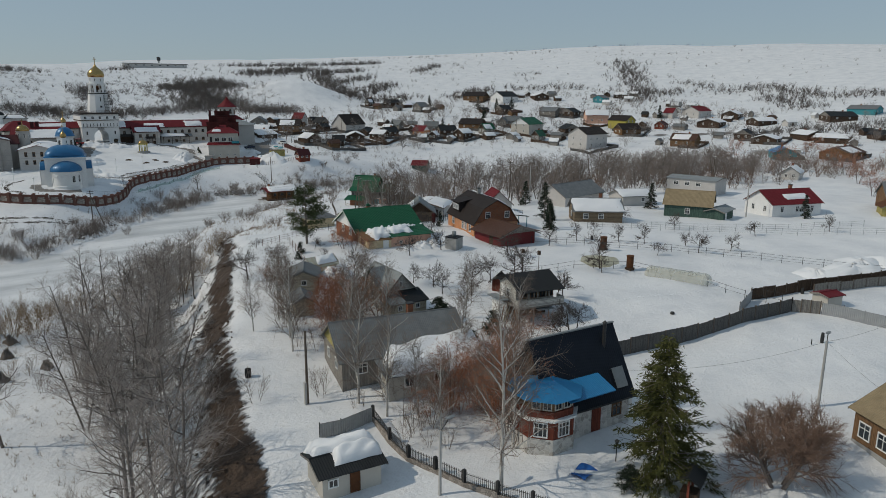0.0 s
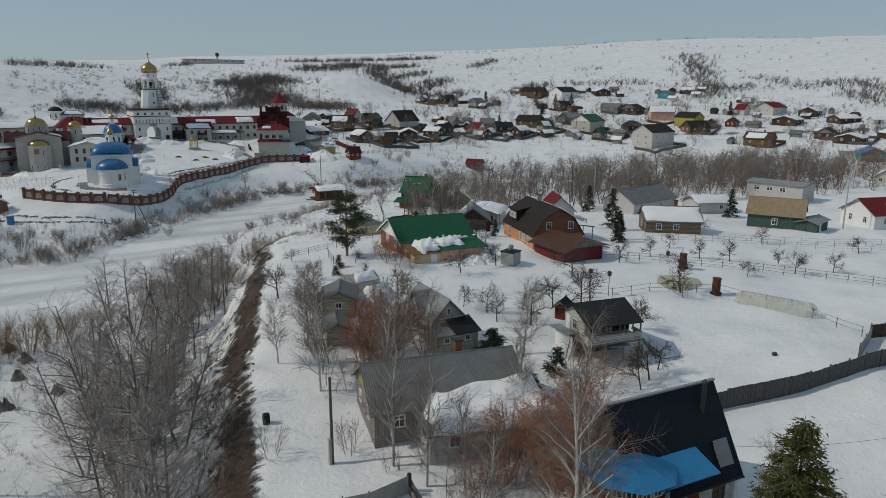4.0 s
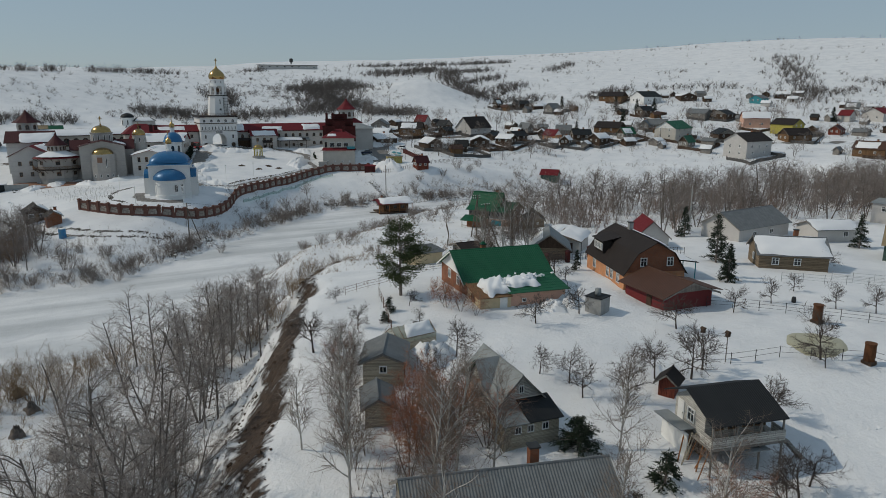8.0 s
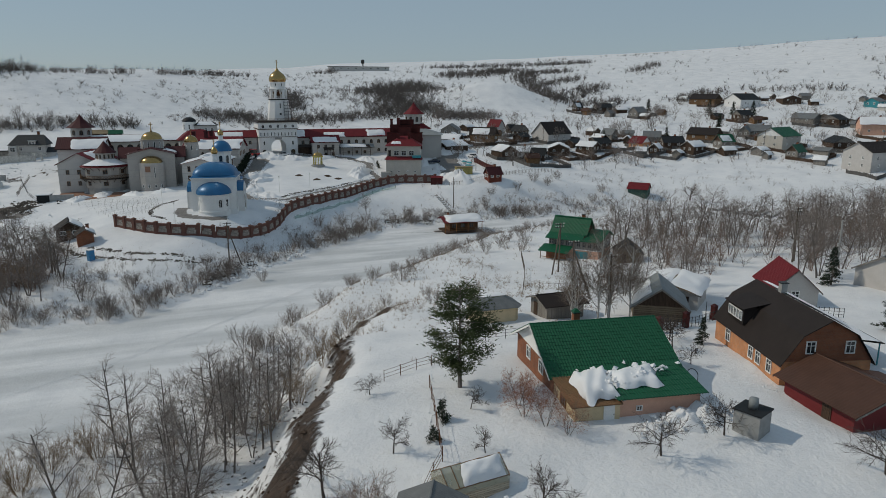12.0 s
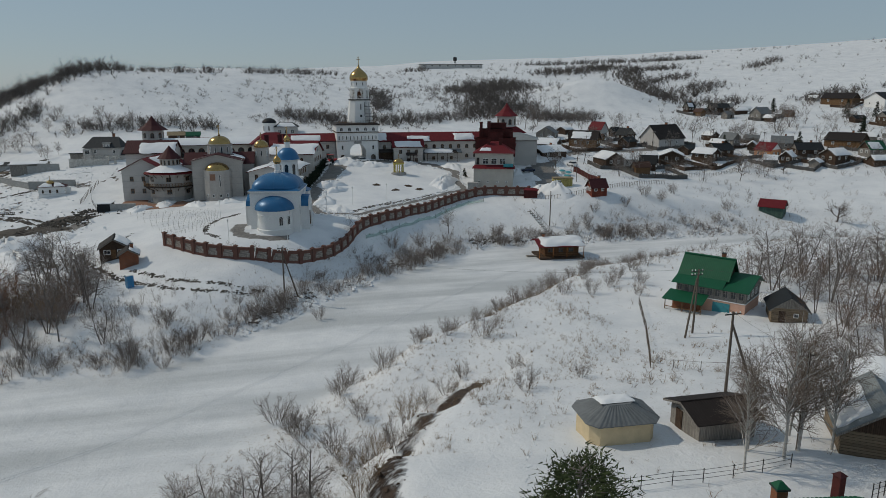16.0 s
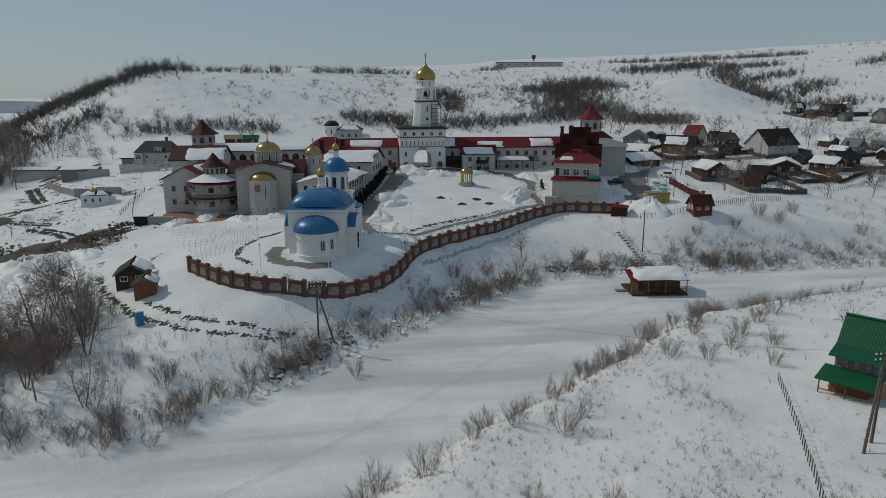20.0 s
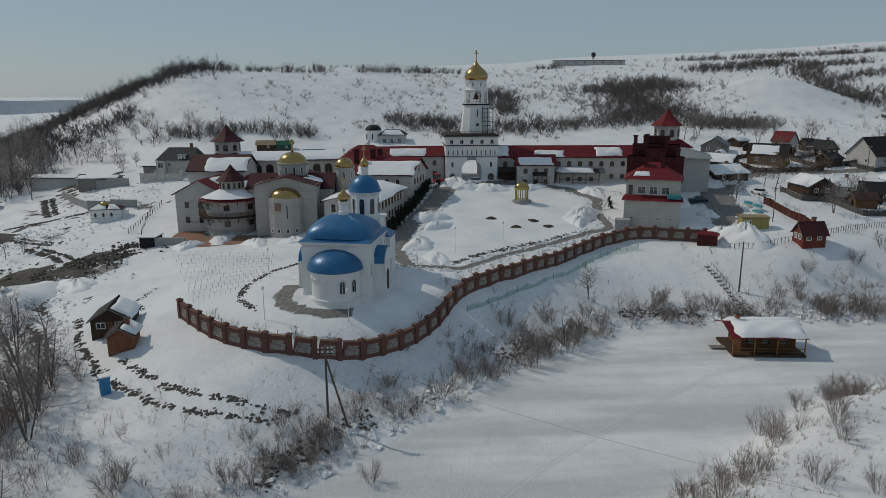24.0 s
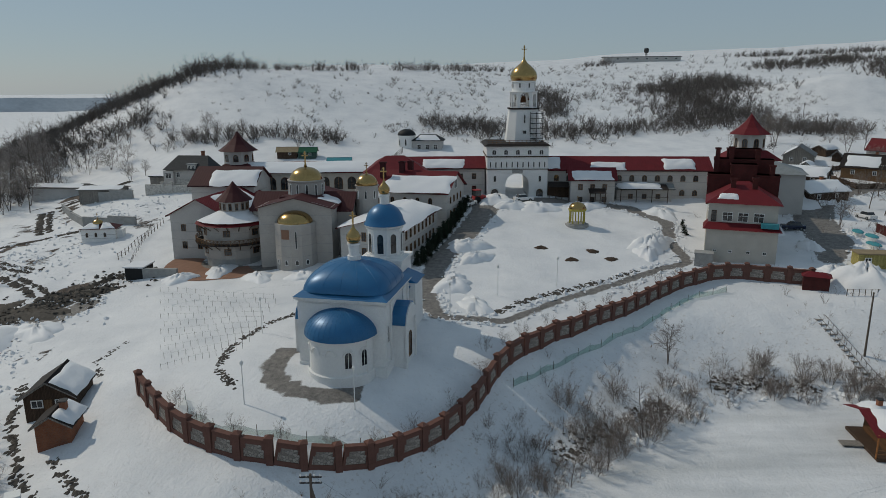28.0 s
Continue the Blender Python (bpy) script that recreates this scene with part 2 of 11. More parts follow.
WOODYELLOW = board_material("yellow_boards", (0.42, 0.36, 0.13))
WOODGREEN = board_material("green_painted_boards", (0.07, 0.12, 0.10))
LOGS = board_material("grey_brown_logs", (0.22, 0.165, 0.11), 0.24, axis=2)
LOGSDARK = board_material("dark_brown_logs", (0.13, 0.065, 0.032), 0.22, axis=2)
LOGSORANGE = board_material("orange_brown_logs", (0.34, 0.14, 0.05), 0.22, axis=2)
FENCEGREY = board_material("grey_fence_boards", (0.115, 0.112, 0.108), 0.13)
SHEETGREY = plain("grey_profiled_sheet", (0.36, 0.37, 0.375), 0.55, 0.2, size=0.9, spread=0.15)
SHEETRED = plain("dark_red_sheet", (0.15, 0.022, 0.024), 0.55, size=1.0, spread=0.15)
STEEL = plain("dark_steel", (0.06, 0.06, 0.06), 0.55, 0.6, size=0.5, spread=0.3)
RUST = plain("rusty_steel", (0.120, 0.051, 0.024), 0.8, 0.2, size=0.4, spread=0.35)
CONCRETE = plain("pale_concrete", (0.42, 0.41, 0.39), 0.9, size=0.5, spread=0.15)
POLEWOOD = plain("tarred_pole_wood", (0.13, 0.105, 0.085), 0.9, size=0.4, spread=0.3, stretch=(4, 4, 0.4))
EARTH = plain("bare_earth", (0.085, 0.058, 0.042), 0.95, size=0.9, spread=0.4, bump=0.03)
PAVING = plain("brown_paving", (0.26, 0.145, 0.10), 0.85, size=1.2, spread=0.2)
NETGREEN = film_material("green_netting", (0.10, 0.42, 0.30), 0.42)
FILM = film_material("greenhouse_film", (0.62, 0.62, 0.50), 0.42)
BARK = plain("dark_bark", (0.165, 0.142, 0.128), 0.95, size=0.3, spread=0.4, fine=0.04, bump=0.01, world=True)
BIRCHBARK = plain("birch_bark", (0.46, 0.44, 0.41), 0.85, size=0.25, spread=0.45, fine=0.06, bump=0.006, world=True)
TWIG = plain("grey_brown_twigs", (0.255, 0.218, 0.196), 0.95, size=1.5, spread=0.3, world=True)
TWIGRED = plain("russet_twigs", (0.34, 0.15, 0.088), 0.95, size=1.5, spread=0.3, world=True)
TWIGTAN = plain("tan_dry_stalks", (0.26, 0.185, 0.12), 0.95, size=1.5, spread=0.3, world=True)
TWIGPALE = plain("pale_birch_twigs", (0.19, 0.150, 0.125), 0.95, size=1.5, spread=0.3, world=True)
NEEDLE = plain("conifer_needles", (0.062, 0.080, 0.032), 0.8, size=0.8, spread=0.45, world=True)
NEEDLEDARK = plain("dark_conifer_needles", (0.024, 0.036, 0.022), 0.8, size=0.8, spread=0.45, world=True)
THUJA = plain("yellow_green_needles", (0.075, 0.078, 0.024), 0.8, size=0.9, spread=0.5, world=True)
BLUECLOTH = plain("blue_tarpaulin", (0.02, 0.10, 0.32), 0.6, size=0.5, spread=0.25)
TEAL = plain("turquoise_paint", (0.05, 0.26, 0.30), 0.6, size=0.8, spread=0.2)
YELLOW = plain("mustard_paint", (0.42, 0.36, 0.09), 0.75, size=0.8, spread=0.2)
OLIVE = plain("pond_ice_olive", (0.40, 0.37, 0.25), 0.3, size=1.2, spread=0.25)
CARDARK = plain("dark_car_paint", (0.02, 0.03, 0.06), 0.25, 0.3, size=0.8, spread=0.1)
CARWHITE = plain("white_car_paint", (0.70, 0.70, 0.70), 0.3, size=0.8, spread=0.05)
CARRED = plain("red_machine_paint", (0.40, 0.03, 0.03), 0.4, size=0.8, spread=0.1)
RUBBER = plain("black_rubber", (0.02, 0.02, 0.02), 0.9, size=0.3, spread=0.2)

BARKDARK = plain("dark_fruit_bark", (0.085, 0.07, 0.062), 0.95, size=0.3, spread=0.4, fine=0.04, bump=0.01, world=True)
TWIGGREY = plain("pale_grey_twigs", (0.34, 0.30, 0.275), 0.95, size=1.5, spread=0.3, world=True)
TWIGBROWN = plain("brown_thicket_twigs", (0.215, 0.142, 0.108), 0.95, size=1.5, spread=0.35, world=True)
TRACK = plain("trodden_snow", (0.71, 0.73, 0.75), 0.7, size=0.5, spread=0.12, world=True)
# distance haze is put into this base colour as pale blue-grey
FARSHORE = plain("far_hazed_woods", (0.36, 0.41, 0.46), 0.95, size=40.0, spread=0.15, fine=8.0, bump=0.0, world=True)
FARWOOD = plain("far_bare_woods", (0.15, 0.132, 0.122), 0.95, size=6.0, spread=0.35, world=True)
FARSCRUB = plain("far_pale_scrub", (0.19, 0.168, 0.155), 0.95, size=6.0, spread=0.35, world=True)
EARTHDARK = plain("dark_frozen_earth", (0.10, 0.088, 0.076), 0.95, size=0.6, spread=0.45, fine=0.08, bump=0.02, world=True)
BANDED = plain("banded_stone_wall", (0.40, 0.375, 0.35), 0.85, size=1.8, spread=0.12, fine=0.15, bump=0.006)
VILLAROOF = plain("dark_grey_roof_tiles", (0.045, 0.047, 0.05), 0.75, size=1.2, spread=0.3, stretch=(1, 1, 6))
# ---------------------------------------------------------------- the lie of the land
# spot heights of the plan: x, y, z in metres; the creek's ice lies at z = 0
SPOTS_SOUTH = [(-20, -89, 6.4), (-22, -80, 6.8), (-30, -125, 5.0), (20, -63, 11.0), (9, -56, 11.6), (-3, -48, 11.6), (28, -64, 10.6),
               (3, -44, 11.2), (41, 0, 6.0), (20, -29, 9.4), (7, -37, 10.6), (26, -25, 9.0), (40, -75, 10.2), (5, -88, 8.2), (40, -92, 9.0),
               (37, -102, 9.0), (20, -120, 7.0), (80, -72, 9.0), (0, -110, 6.5), (100, -20, 8.0), (60, -40, 9.4), (150, -60, 9.0), (120, -120, 8.5), (58, 22, 5.6)]
SPOTS_NORTH = [(-32, 66, 7.2), (-15, 65, 8.4), (-10, 46, 4.6), (1, 60, 5.6), (6, 74, 7.2), (-4, 81, 8.4), (27, 133, 12.0), (11, 147, 14.2),
               (47, 122, 10.2), (57, 100, 8.4), (74, 95, 9.6), (96, 138, 12.6), (141, 150, 13.6), (-46, 128, 8.4), (-74, 172, 13.5), (-111, 195, 10.5),
               (-86, 161, 9.0), (-35, 52, 3.6), (-45, 68, 4.4), (-70, 90, 3.5), (-90, 60, 1.5), (128, 92, 4.5), (30, 88, 5.6), (-60, 120, 7.0), (170, 60, 5.0), (50, 84, 2.6)]
SPOTS_HILLS = [(2, 247, 26), (-92, 278, 45), (0, 178, 15), (150, 306, 34), (196, 266, 26), (174, 616, 65), (-20, 330, 46.5), (40, 420, 49), (-66, 300, 45.5),
               (-150, 275, 22), (-190, 300, 4), (-230, 420, 5), (-150, 420, 42), (140, 480, 55.6), (90, 350, 40), (250, 480, 60), (280, 240, 30), (210, 150, 17)]
SPOTS_FAR = [(460, 477, 76), (550, 390, 82), (620, 295, 85), (676, 200, 83), (707, 125, 82), (420, 130, 34), (330, 60, 18), (300, -60, 14), (380, 250, 44), (480, 0, 38), (700, -200, 60), (250, -250, 10),
             (-150, -150, 2), (-300, 0, 1.5), (-60, -300, 6), (900, 800, 84), (1200, 0, 80), (300, 1000, 66), (-100, 700, 40), (-300, 900, 2)]
RIVER = [(-260, -10, 60), (-120, -12, 36), (-60, -3, 28), (-40, 0, 21), (-24, 7, 13), (-10, 20, 11.5), (8, 36, 13), (24, 51, 14), (42, 64, 14), (62, 65, 11), (90, 68, 9), (130, 66, 7), (200, 40, 5)]
CLIFF = [(-52, -180), (-34, -112), (-27, -95), (-20.5, -74), (-14, -58), (-8, -43), (-3.5, -34), (-1, -25), (3, -18), (10, -10)]


def _rbf(spots, c=14.0):
    p = np.array(spots, float)
    r = np.sqrt(((p[:, None, :2] - p[None, :, :2]) ** 2).sum(-1) + c * c)
    w = np.linalg.solve(r - 0.8 * np.eye(len(p)), p[:, 2] - p[:, 2].mean())
    return p, w, c


LAND = _rbf(SPOTS_SOUTH + SPOTS_NORTH + SPOTS_HILLS + SPOTS_FAR)


def smooth(a, b, v):
    s = np.clip((v - a) / (b - a), 0, 1)
    return s * s * (3 - 2 * s)


def along(line, x, y):
    """Distance to a polyline, the share along its legs, and the side (positive on the right)."""
    best = np.full(np.shape(x), 1e9)
    run, side = np.zeros(np.shape(x)), np.zeros(np.shape(x))
    for i in range(len(line) - 1):
        (ax, ay), (bx, by) = line[i][:2], line[i + 1][:2]
        ux, uy = bx - ax, by - ay
        k = np.clip(((x - ax) * ux + (y - ay) * uy) / (ux * ux + uy * uy), 0, 1)
        d = np.hypot(x - ax - k * ux, y - ay - k * uy)
        near = d < best
        best, run = np.where(near, d, best), np.where(near, i + k, run)
        side = np.where(near, np.sign((x - ax) * uy - (y - ay) * ux), side)
    return best, run, side


def ripple(x, y, size, seed=0.0):
    """Soft bumps between about -1 and 1."""
    u, v = x / size + seed, y / size - 1.7 * seed
    return (np.sin(u + 1.3 * np.sin(0.7 * v + seed)) * np.cos(0.9 * v + 1.1 * np.sin(0.6 * u)) + 0.5 * np.sin(2.3 * u + 1.9 * v + 2 * np.sin(v))) / 1.5


def land(x, y):
    x, y = np.asarray(x, float), np.asarray(y, float)
    p, w, c = LAND
    z = np.full(np.shape(x), p[:, 2].mean())
    for (px, py, _), k in zip(p, w):
        z = z + k * np.sqrt((x - px) ** 2 + (y - py) ** 2 + c * c)
    far = np.hypot(x - 100, y - 150)
    out = smooth(900, 1600, far)
    z = np.clip(z, -1.5, 95) * (1 - out) - 30 * out
    lake = smooth(-170, -260, x + 0.35 * (y - 330) * (y < 330)) * smooth(240, 330, y)
    shore = smooth(1350, 1500, np.hypot(x, y)) * 3
    z = z * (1 - lake) + lake * (-1.0 + shore)
    u, v = (x - 171) * 0.89 - (y - 287) * 0.46, (x - 171) * 0.46 + (y - 287) * 0.89
    z = z + 12.0 * np.exp(-((u / 32) ** 2 + (v / 22) ** 2))
    d, run, side = along(CLIFF, x, y)
    worn = 1.6 * ripple(x, y, 3.1, 4) + 0.8 * ripple(x, y, 1.3, 2)
    low = smooth(0.6, -10.5, side * d + worn * (d < 14)) * smooth(12, -6, y + 0.6 * x)
    flat = 0.7 + 0.35 * ripple(x, y, 9, 3) + 0.02 * np.clip(d - 10, 0, 60)
    z = z * (1 - low) + flat * low
    d, run, side = along(RIVER, x, y)
    hw = np.interp(run, range(len(RIVER)), [r[2] for r in RIVER]) + 1.2 * ripple(x, y, 6, 1)
    bank = smooth(0, 1, (d - hw) / np.where(side < 0, 19.0, 9.0))
    return np.where(z > 0, z * bank, z) + 0.25 * smooth(0, 1.5, d - hw)


def relief(x, y):
    """The land with drifts and hummocks of snow on it."""
    d, run, side = along(RIVER, x, y)
    hw = np.interp(run, range(len(RIVER)), [r[2] for r in RIVER])
    off = smooth(0, 8, d - hw)
    return land(x, y) + off * (0.2 * ripple(x, y, 4.3, 7) + 0.1 * ripple(x, y, 1.7, 5)) + off * smooth(300, 800, np.hypot(x, y)) * 2.2 * ripple(x, y, 45, 6)


# ---------------------------------------------------------------- ground
ROADS = [[(9, 150, 3.2), (9, 141, 3.0), (4, 125, 2.6), (-1, 110, 2.3), (-2.5, 96, 1.7), (-1, 87, 1.3), (8, 86.5, 0.9), (18, 96.5, 0.9), (34, 108.5, 1.0), (42, 113, 1.0), (42, 123, 1.3), (45, 134, 1.5), (40, 144, 2.2), (26, 148, 2.2), (9, 149, 2.5)],
         [(-56, 101, 2.4), (-62, 92, 2.0), (-70, 86, 3.0), (-100, 80, 5.0), (-130, 92, 3.5)],
         # asphalt past the red block, widened so its dark colour covers the block's shadow
         [(64, 109, 2.2), (69, 118, 3.8), (74, 134, 4.0), (84, 150, 3.0), (98, 158, 2.5), (130, 160, 2.4)],
         [(215, 120, 2.5), (240, 90, 2.5), (280, 60, 2.5), (330, 20, 2.5)]]


def cover(x, y):
    """How much bare earth, dry grass and cleared road shows through the snow; the road by the red block also paints in
    shadow.
    """
    d, run, side = along(CLIFF, x, y)
    near = smooth(-30, -75, y)
    face = np.exp(-(((side * d + 2.3 + 0.7 * ripple(x, y, 5, 2)) / (1.75 + 0.25 * near)) ** 2)) * smooth(8, -10, y + 0.5 * x) * (0.66 + 0.30 * ripple(x, y, 4, 9))
    slip = np.exp(-(((x + 26) / 5) ** 2 + ((y + 100) / 10) ** 2))
    toe = np.exp(-(((side * d + 7.5) / 4.5) ** 2)) * smooth(-20, -50, y) * (side < 0)
    bare = 1.0 * face + 0.5 * slip * (side < 0) + 0.44 * toe
    yard = (ripple(x, y, 3.4, 6) + 0.6 * ripple(x, y, 1.3, 2) > 0.35)
    bare = bare + 1.0 * yard * np.clip(np.exp(-(((x + 64) / 9) ** 2 + ((y - 107) / 8) ** 2)) + np.exp(-(((x + 88) / 14) ** 2 + ((y - 138) / 22) ** 2)) + np.exp(-(((x + 100) / 12) ** 2 + ((y - 175) / 14) ** 2)) + 0.6 * np.exp(-(((x + 58) / 18) ** 2 + ((y - 150) / 12) ** 2)) + np.exp(-(((x + 57) / 8) ** 2 + ((y - 76) / 12) ** 2)), 0, 1)
    d2, r2, s2 = along(RIVER, x, y)
    hw = np.interp(r2, range(len(RIVER)), [r[2] for r in RIVER])
    grass = np.exp(-(((d2 - hw - 7) / 7) ** 2)) + 0.5 * smooth(2, 30, side * -d) * (y < 0) * (d2 > hw)
    grass = grass + 0.7 * np.exp(-(((x - 15) / 22) ** 2 + ((y + 8) / 14) ** 2)) + 0.35 * smooth(200, 320, y) + 0.3 * smooth(170, 260, x)
    road = np.zeros(np.shape(x))
    for line in ROADS:
        dd, rr, ss = along(line, x, y)
        wd = np.interp(rr, range(len(line)), [p[2] for p in line])
        road = np.maximum(road, smooth(wd + 0.6, wd - 0.9, dd))
    ring = np.abs(np.hypot(x + 12.5, y - 70.5) - 6.2)
    road = np.maximum(road, smooth(1.8, 0.9, ring) * (y < 74) * (x < -8))
    road = np.maximum(road, smooth(17.5, 16, np.hypot(x + 33, y - 127)) * (y < 122) * smooth(12, 13, np.hypot(x + 33, y - 127)))
    ice = smooth(1.5, -1.0, d2 - hw)
    return bare, np.clip(grass, 0, 1), road, ice


def spread(lo, hi, step, reach, grow=1.16):
    mid = list(np.arange(lo, hi + step / 2, step))
    out, s, v = [], step, hi
    while v < reach:
        s = min(s * grow, 160)
        v += s
        out.append(v)
    pre, s, v = [], step, lo
    while v > -reach:
        s = min(s * grow, 160)
        v -= s
        pre.append(v)
    return np.array(pre[::-1] + mid + out)


def ground_grid():
    xs, ys = spread(-75, 120, 1.1, 3600, 1.05), spread(-135, 175, 1.1, 3600, 1.05)
    return xs, ys, relief(*np.meshgrid(xs, ys))


GRID = ground_grid()


def build_ground():
    xs, ys, z = GRID
    gx, gy = np.meshgrid(xs, ys)
    nx, ny = len(xs), len(ys)
    verts = np.stack([gx, gy, z], -1).reshape(-1, 3)
    i = (np.arange(ny - 1)[:, None] * nx + np.arange(nx - 1)).ravel()
    faces = np.stack([i, i + 1, i + nx + 1, i + nx], -1)
    me = bpy.data.meshes.new("ground")
    me.from_pydata(verts.tolist(), [], faces.tolist())
    me.polygons.foreach_set("use_smooth", np.ones(len(faces), bool))
    col = me.color_attributes.new("cover", "FLOAT_COLOR", "POINT")
    r, g, b, a = cover(gx.ravel(), gy.ravel())
    col.data.foreach_set("color", np.stack([r, g, b, a], -1).ravel())
    me.materials.append(GROUND)
    return tagged(new("ground", me), "snow-covered land with creek banks, bare cliff and hills", "ground", kind="structure")


build_ground()
# ---------------------------------------------------------------- a kit for building meshes
class M:
    """Collects faces for one mesh."""

    def __init__(self):
        self.v, self.f = [], []

    def face(self, *pts):
        n = len(self.v)
        self.v += [tuple(p) for p in pts]
        self.f.append(tuple(range(n, n + len(pts))))
        return self

    def box(self, x0, x1, y0, y1, z0, z1):
        n = len(self.v)
        self.v += [(x, y, z) for z in (z0, z1) for x, y in ((x0, y0), (x1, y0), (x1, y1), (x0, y1))]
        self.f += [tuple(n + i for i in q) for q in ((3, 2, 1, 0), (4, 5, 6, 7), (0, 1, 5, 4), (1, 2, 6, 5), (2, 3, 7, 6), (3, 0, 4, 7))]
        return self

    def prism(self, poly, z0, z1, top=None):
        """An upright prism over a polygon that runs counter-clockwise; top: another ring for the upper end."""
        n, k = len(self.v), len(poly)
        self.v += [(x, y, z0) for x, y in poly] + [(x, y, z1) for x, y in (top or poly)]
        self.f += [tuple(range(n + k - 1, n - 1, -1)), tuple(range(n + k, n + 2 * k))]
        self.f += [(n + i, n + (i + 1) % k, n + k + (i + 1) % k, n + k + i) for i in range(k)]
        return self

    def sweep(self, prof, x0, x1):
        """A profile in y and z carried along x."""
        n, k = len(self.v), len(prof)
        self.v += [(x0, y, z) for y, z in prof] + [(x1, y, z) for y, z in prof]
        self.f += [tuple(range(n, n + k)), tuple(range(n + 2 * k - 1, n + k - 1, -1))]
        self.f += [(n + (i + 1) % k, n + i, n + k + i, n + k + (i + 1) % k) for i in range(k)]
        return self

    def lathe(self, prof, n=24, cx=0.0, cy=0.0, a0=0.0, a1=2 * math.pi, lobes=0, depth=0.0):
        """A profile of (radius, z) turned about an upright axis."""
        full = abs(a1 - a0 - 2 * math.pi) < 1e-6
        cols, s = (n if full else n + 1), len(self.v)
        for i in range(cols):
            a = a0 + (a1 - a0) * i / n
            k = 1 - depth * (0.5 + 0.5 * math.cos(lobes * a)) if lobes else 1
            self.v += [(cx + r * k * math.cos(a), cy + r * k * math.sin(a), z) for r, z in prof]
        p = len(prof)
        for i in range(n):
            j = (i + 1) % cols
            self.f += [(s + i * p + q, s + j * p + q, s + j * p + q + 1, s + i * p + q + 1) for q in range(p - 1)]
        return self

    def tube(self, a, b, r0, r1=None, n=6):
        a, b = Vector(a), Vector(b)
        r1 = r0 if r1 is None else r1
        q = (b - a).to_track_quat("Z", "Y")
        s = len(self.v)
        for p, r in ((a, r0), (b, r1)):
            for i in range(n):
                t = 2 * math.pi * i / n
                self.v.append(tuple(p + q @ Vector((r * math.cos(t), r * math.sin(t), 0))))
        self.f += [(s + i, s + (i + 1) % n, s + n + (i + 1) % n, s + n + i) for i in range(n)]
        self.f += [tuple(range(s + n - 1, s - 1, -1)), tuple(range(s + n, s + 2 * n))]
        return self

    def sheet(self, pts, thick=0.0):
        """A grid of points, rows of equal length; thick: a copy below, joined at the rim."""
        r, c, s = len(pts), len(pts[0]), len(self.v)
        self.v += [tuple(p) for row in pts for p in row]
        self.f += [(s + i * c + j, s + i * c + j + 1, s + (i + 1) * c + j + 1, s + (i + 1) * c + j) for i in range(r - 1) for j in range(c - 1)]
        if thick:
            t = len(self.v)
            self.v += [(p[0], p[1], p[2] - thick) for row in pts for p in row]
            self.f += [(t + i * c + j, t + (i + 1) * c + j, t + (i + 1) * c + j + 1, t + i * c + j + 1) for i in range(r - 1) for j in range(c - 1)]
            rim = [i for i in range(c)] + [i * c + c - 1 for i in range(1, r)] + [(r - 1) * c + j for j in range(c - 2, -1, -1)] + [i * c for i in range(r - 2, 0, -1)]
            self.f += [(s + rim[i], t + rim[i], t + rim[(i + 1) % len(rim)], s + rim[(i + 1) % len(rim)]) for i in range(len(rim))]
        return self

    def mesh(self, name, material, smooth_=False):
        me = bpy.data.meshes.new(name)
        me.from_pydata(self.v, [], self.f)
        me.materials.append(material)
        if smooth_:
            me.polygons.foreach_set("use_smooth", [True] * len(me.polygons))
        me.update()
        return me


def part(name, m, material, parent, label="", at=None, smooth_=False):
    """Links a mesh as one part under a thing or a part."""
    me = m if isinstance(m, bpy.types.Mesh) else m.mesh(name, material, smooth_)
    ob = new(name, me)
    ob.parent = parent
    if at is not None:
        ob.matrix_local = at
    return tagged(ob, label)


def thing(name, x, y, z, yaw=0.0, label="", category="", group="", kind=""):
    ob = new(name)
    ob.empty_display_size = 0.3
    ob.matrix_world = pose(x, y, z, 0, 0, yaw)
    return tagged(ob, label, category, group, kind)


def gz(x, y):
    """The ground's height at a spot, on the ground's own grid."""
    xs, ys, z = GRID
    i, j = int(np.searchsorted(xs, x)) - 1, int(np.searchsorted(ys, y)) - 1
    u, v = (x - xs[i]) / (xs[i + 1] - xs[i]), (y - ys[j]) / (ys[j + 1] - ys[j])
    return float((z[j, i] * (1 - u) + z[j, i + 1] * u) * (1 - v) + (z[j + 1, i] * (1 - u) + z[j + 1, i + 1] * u) * v)


_shared = {}


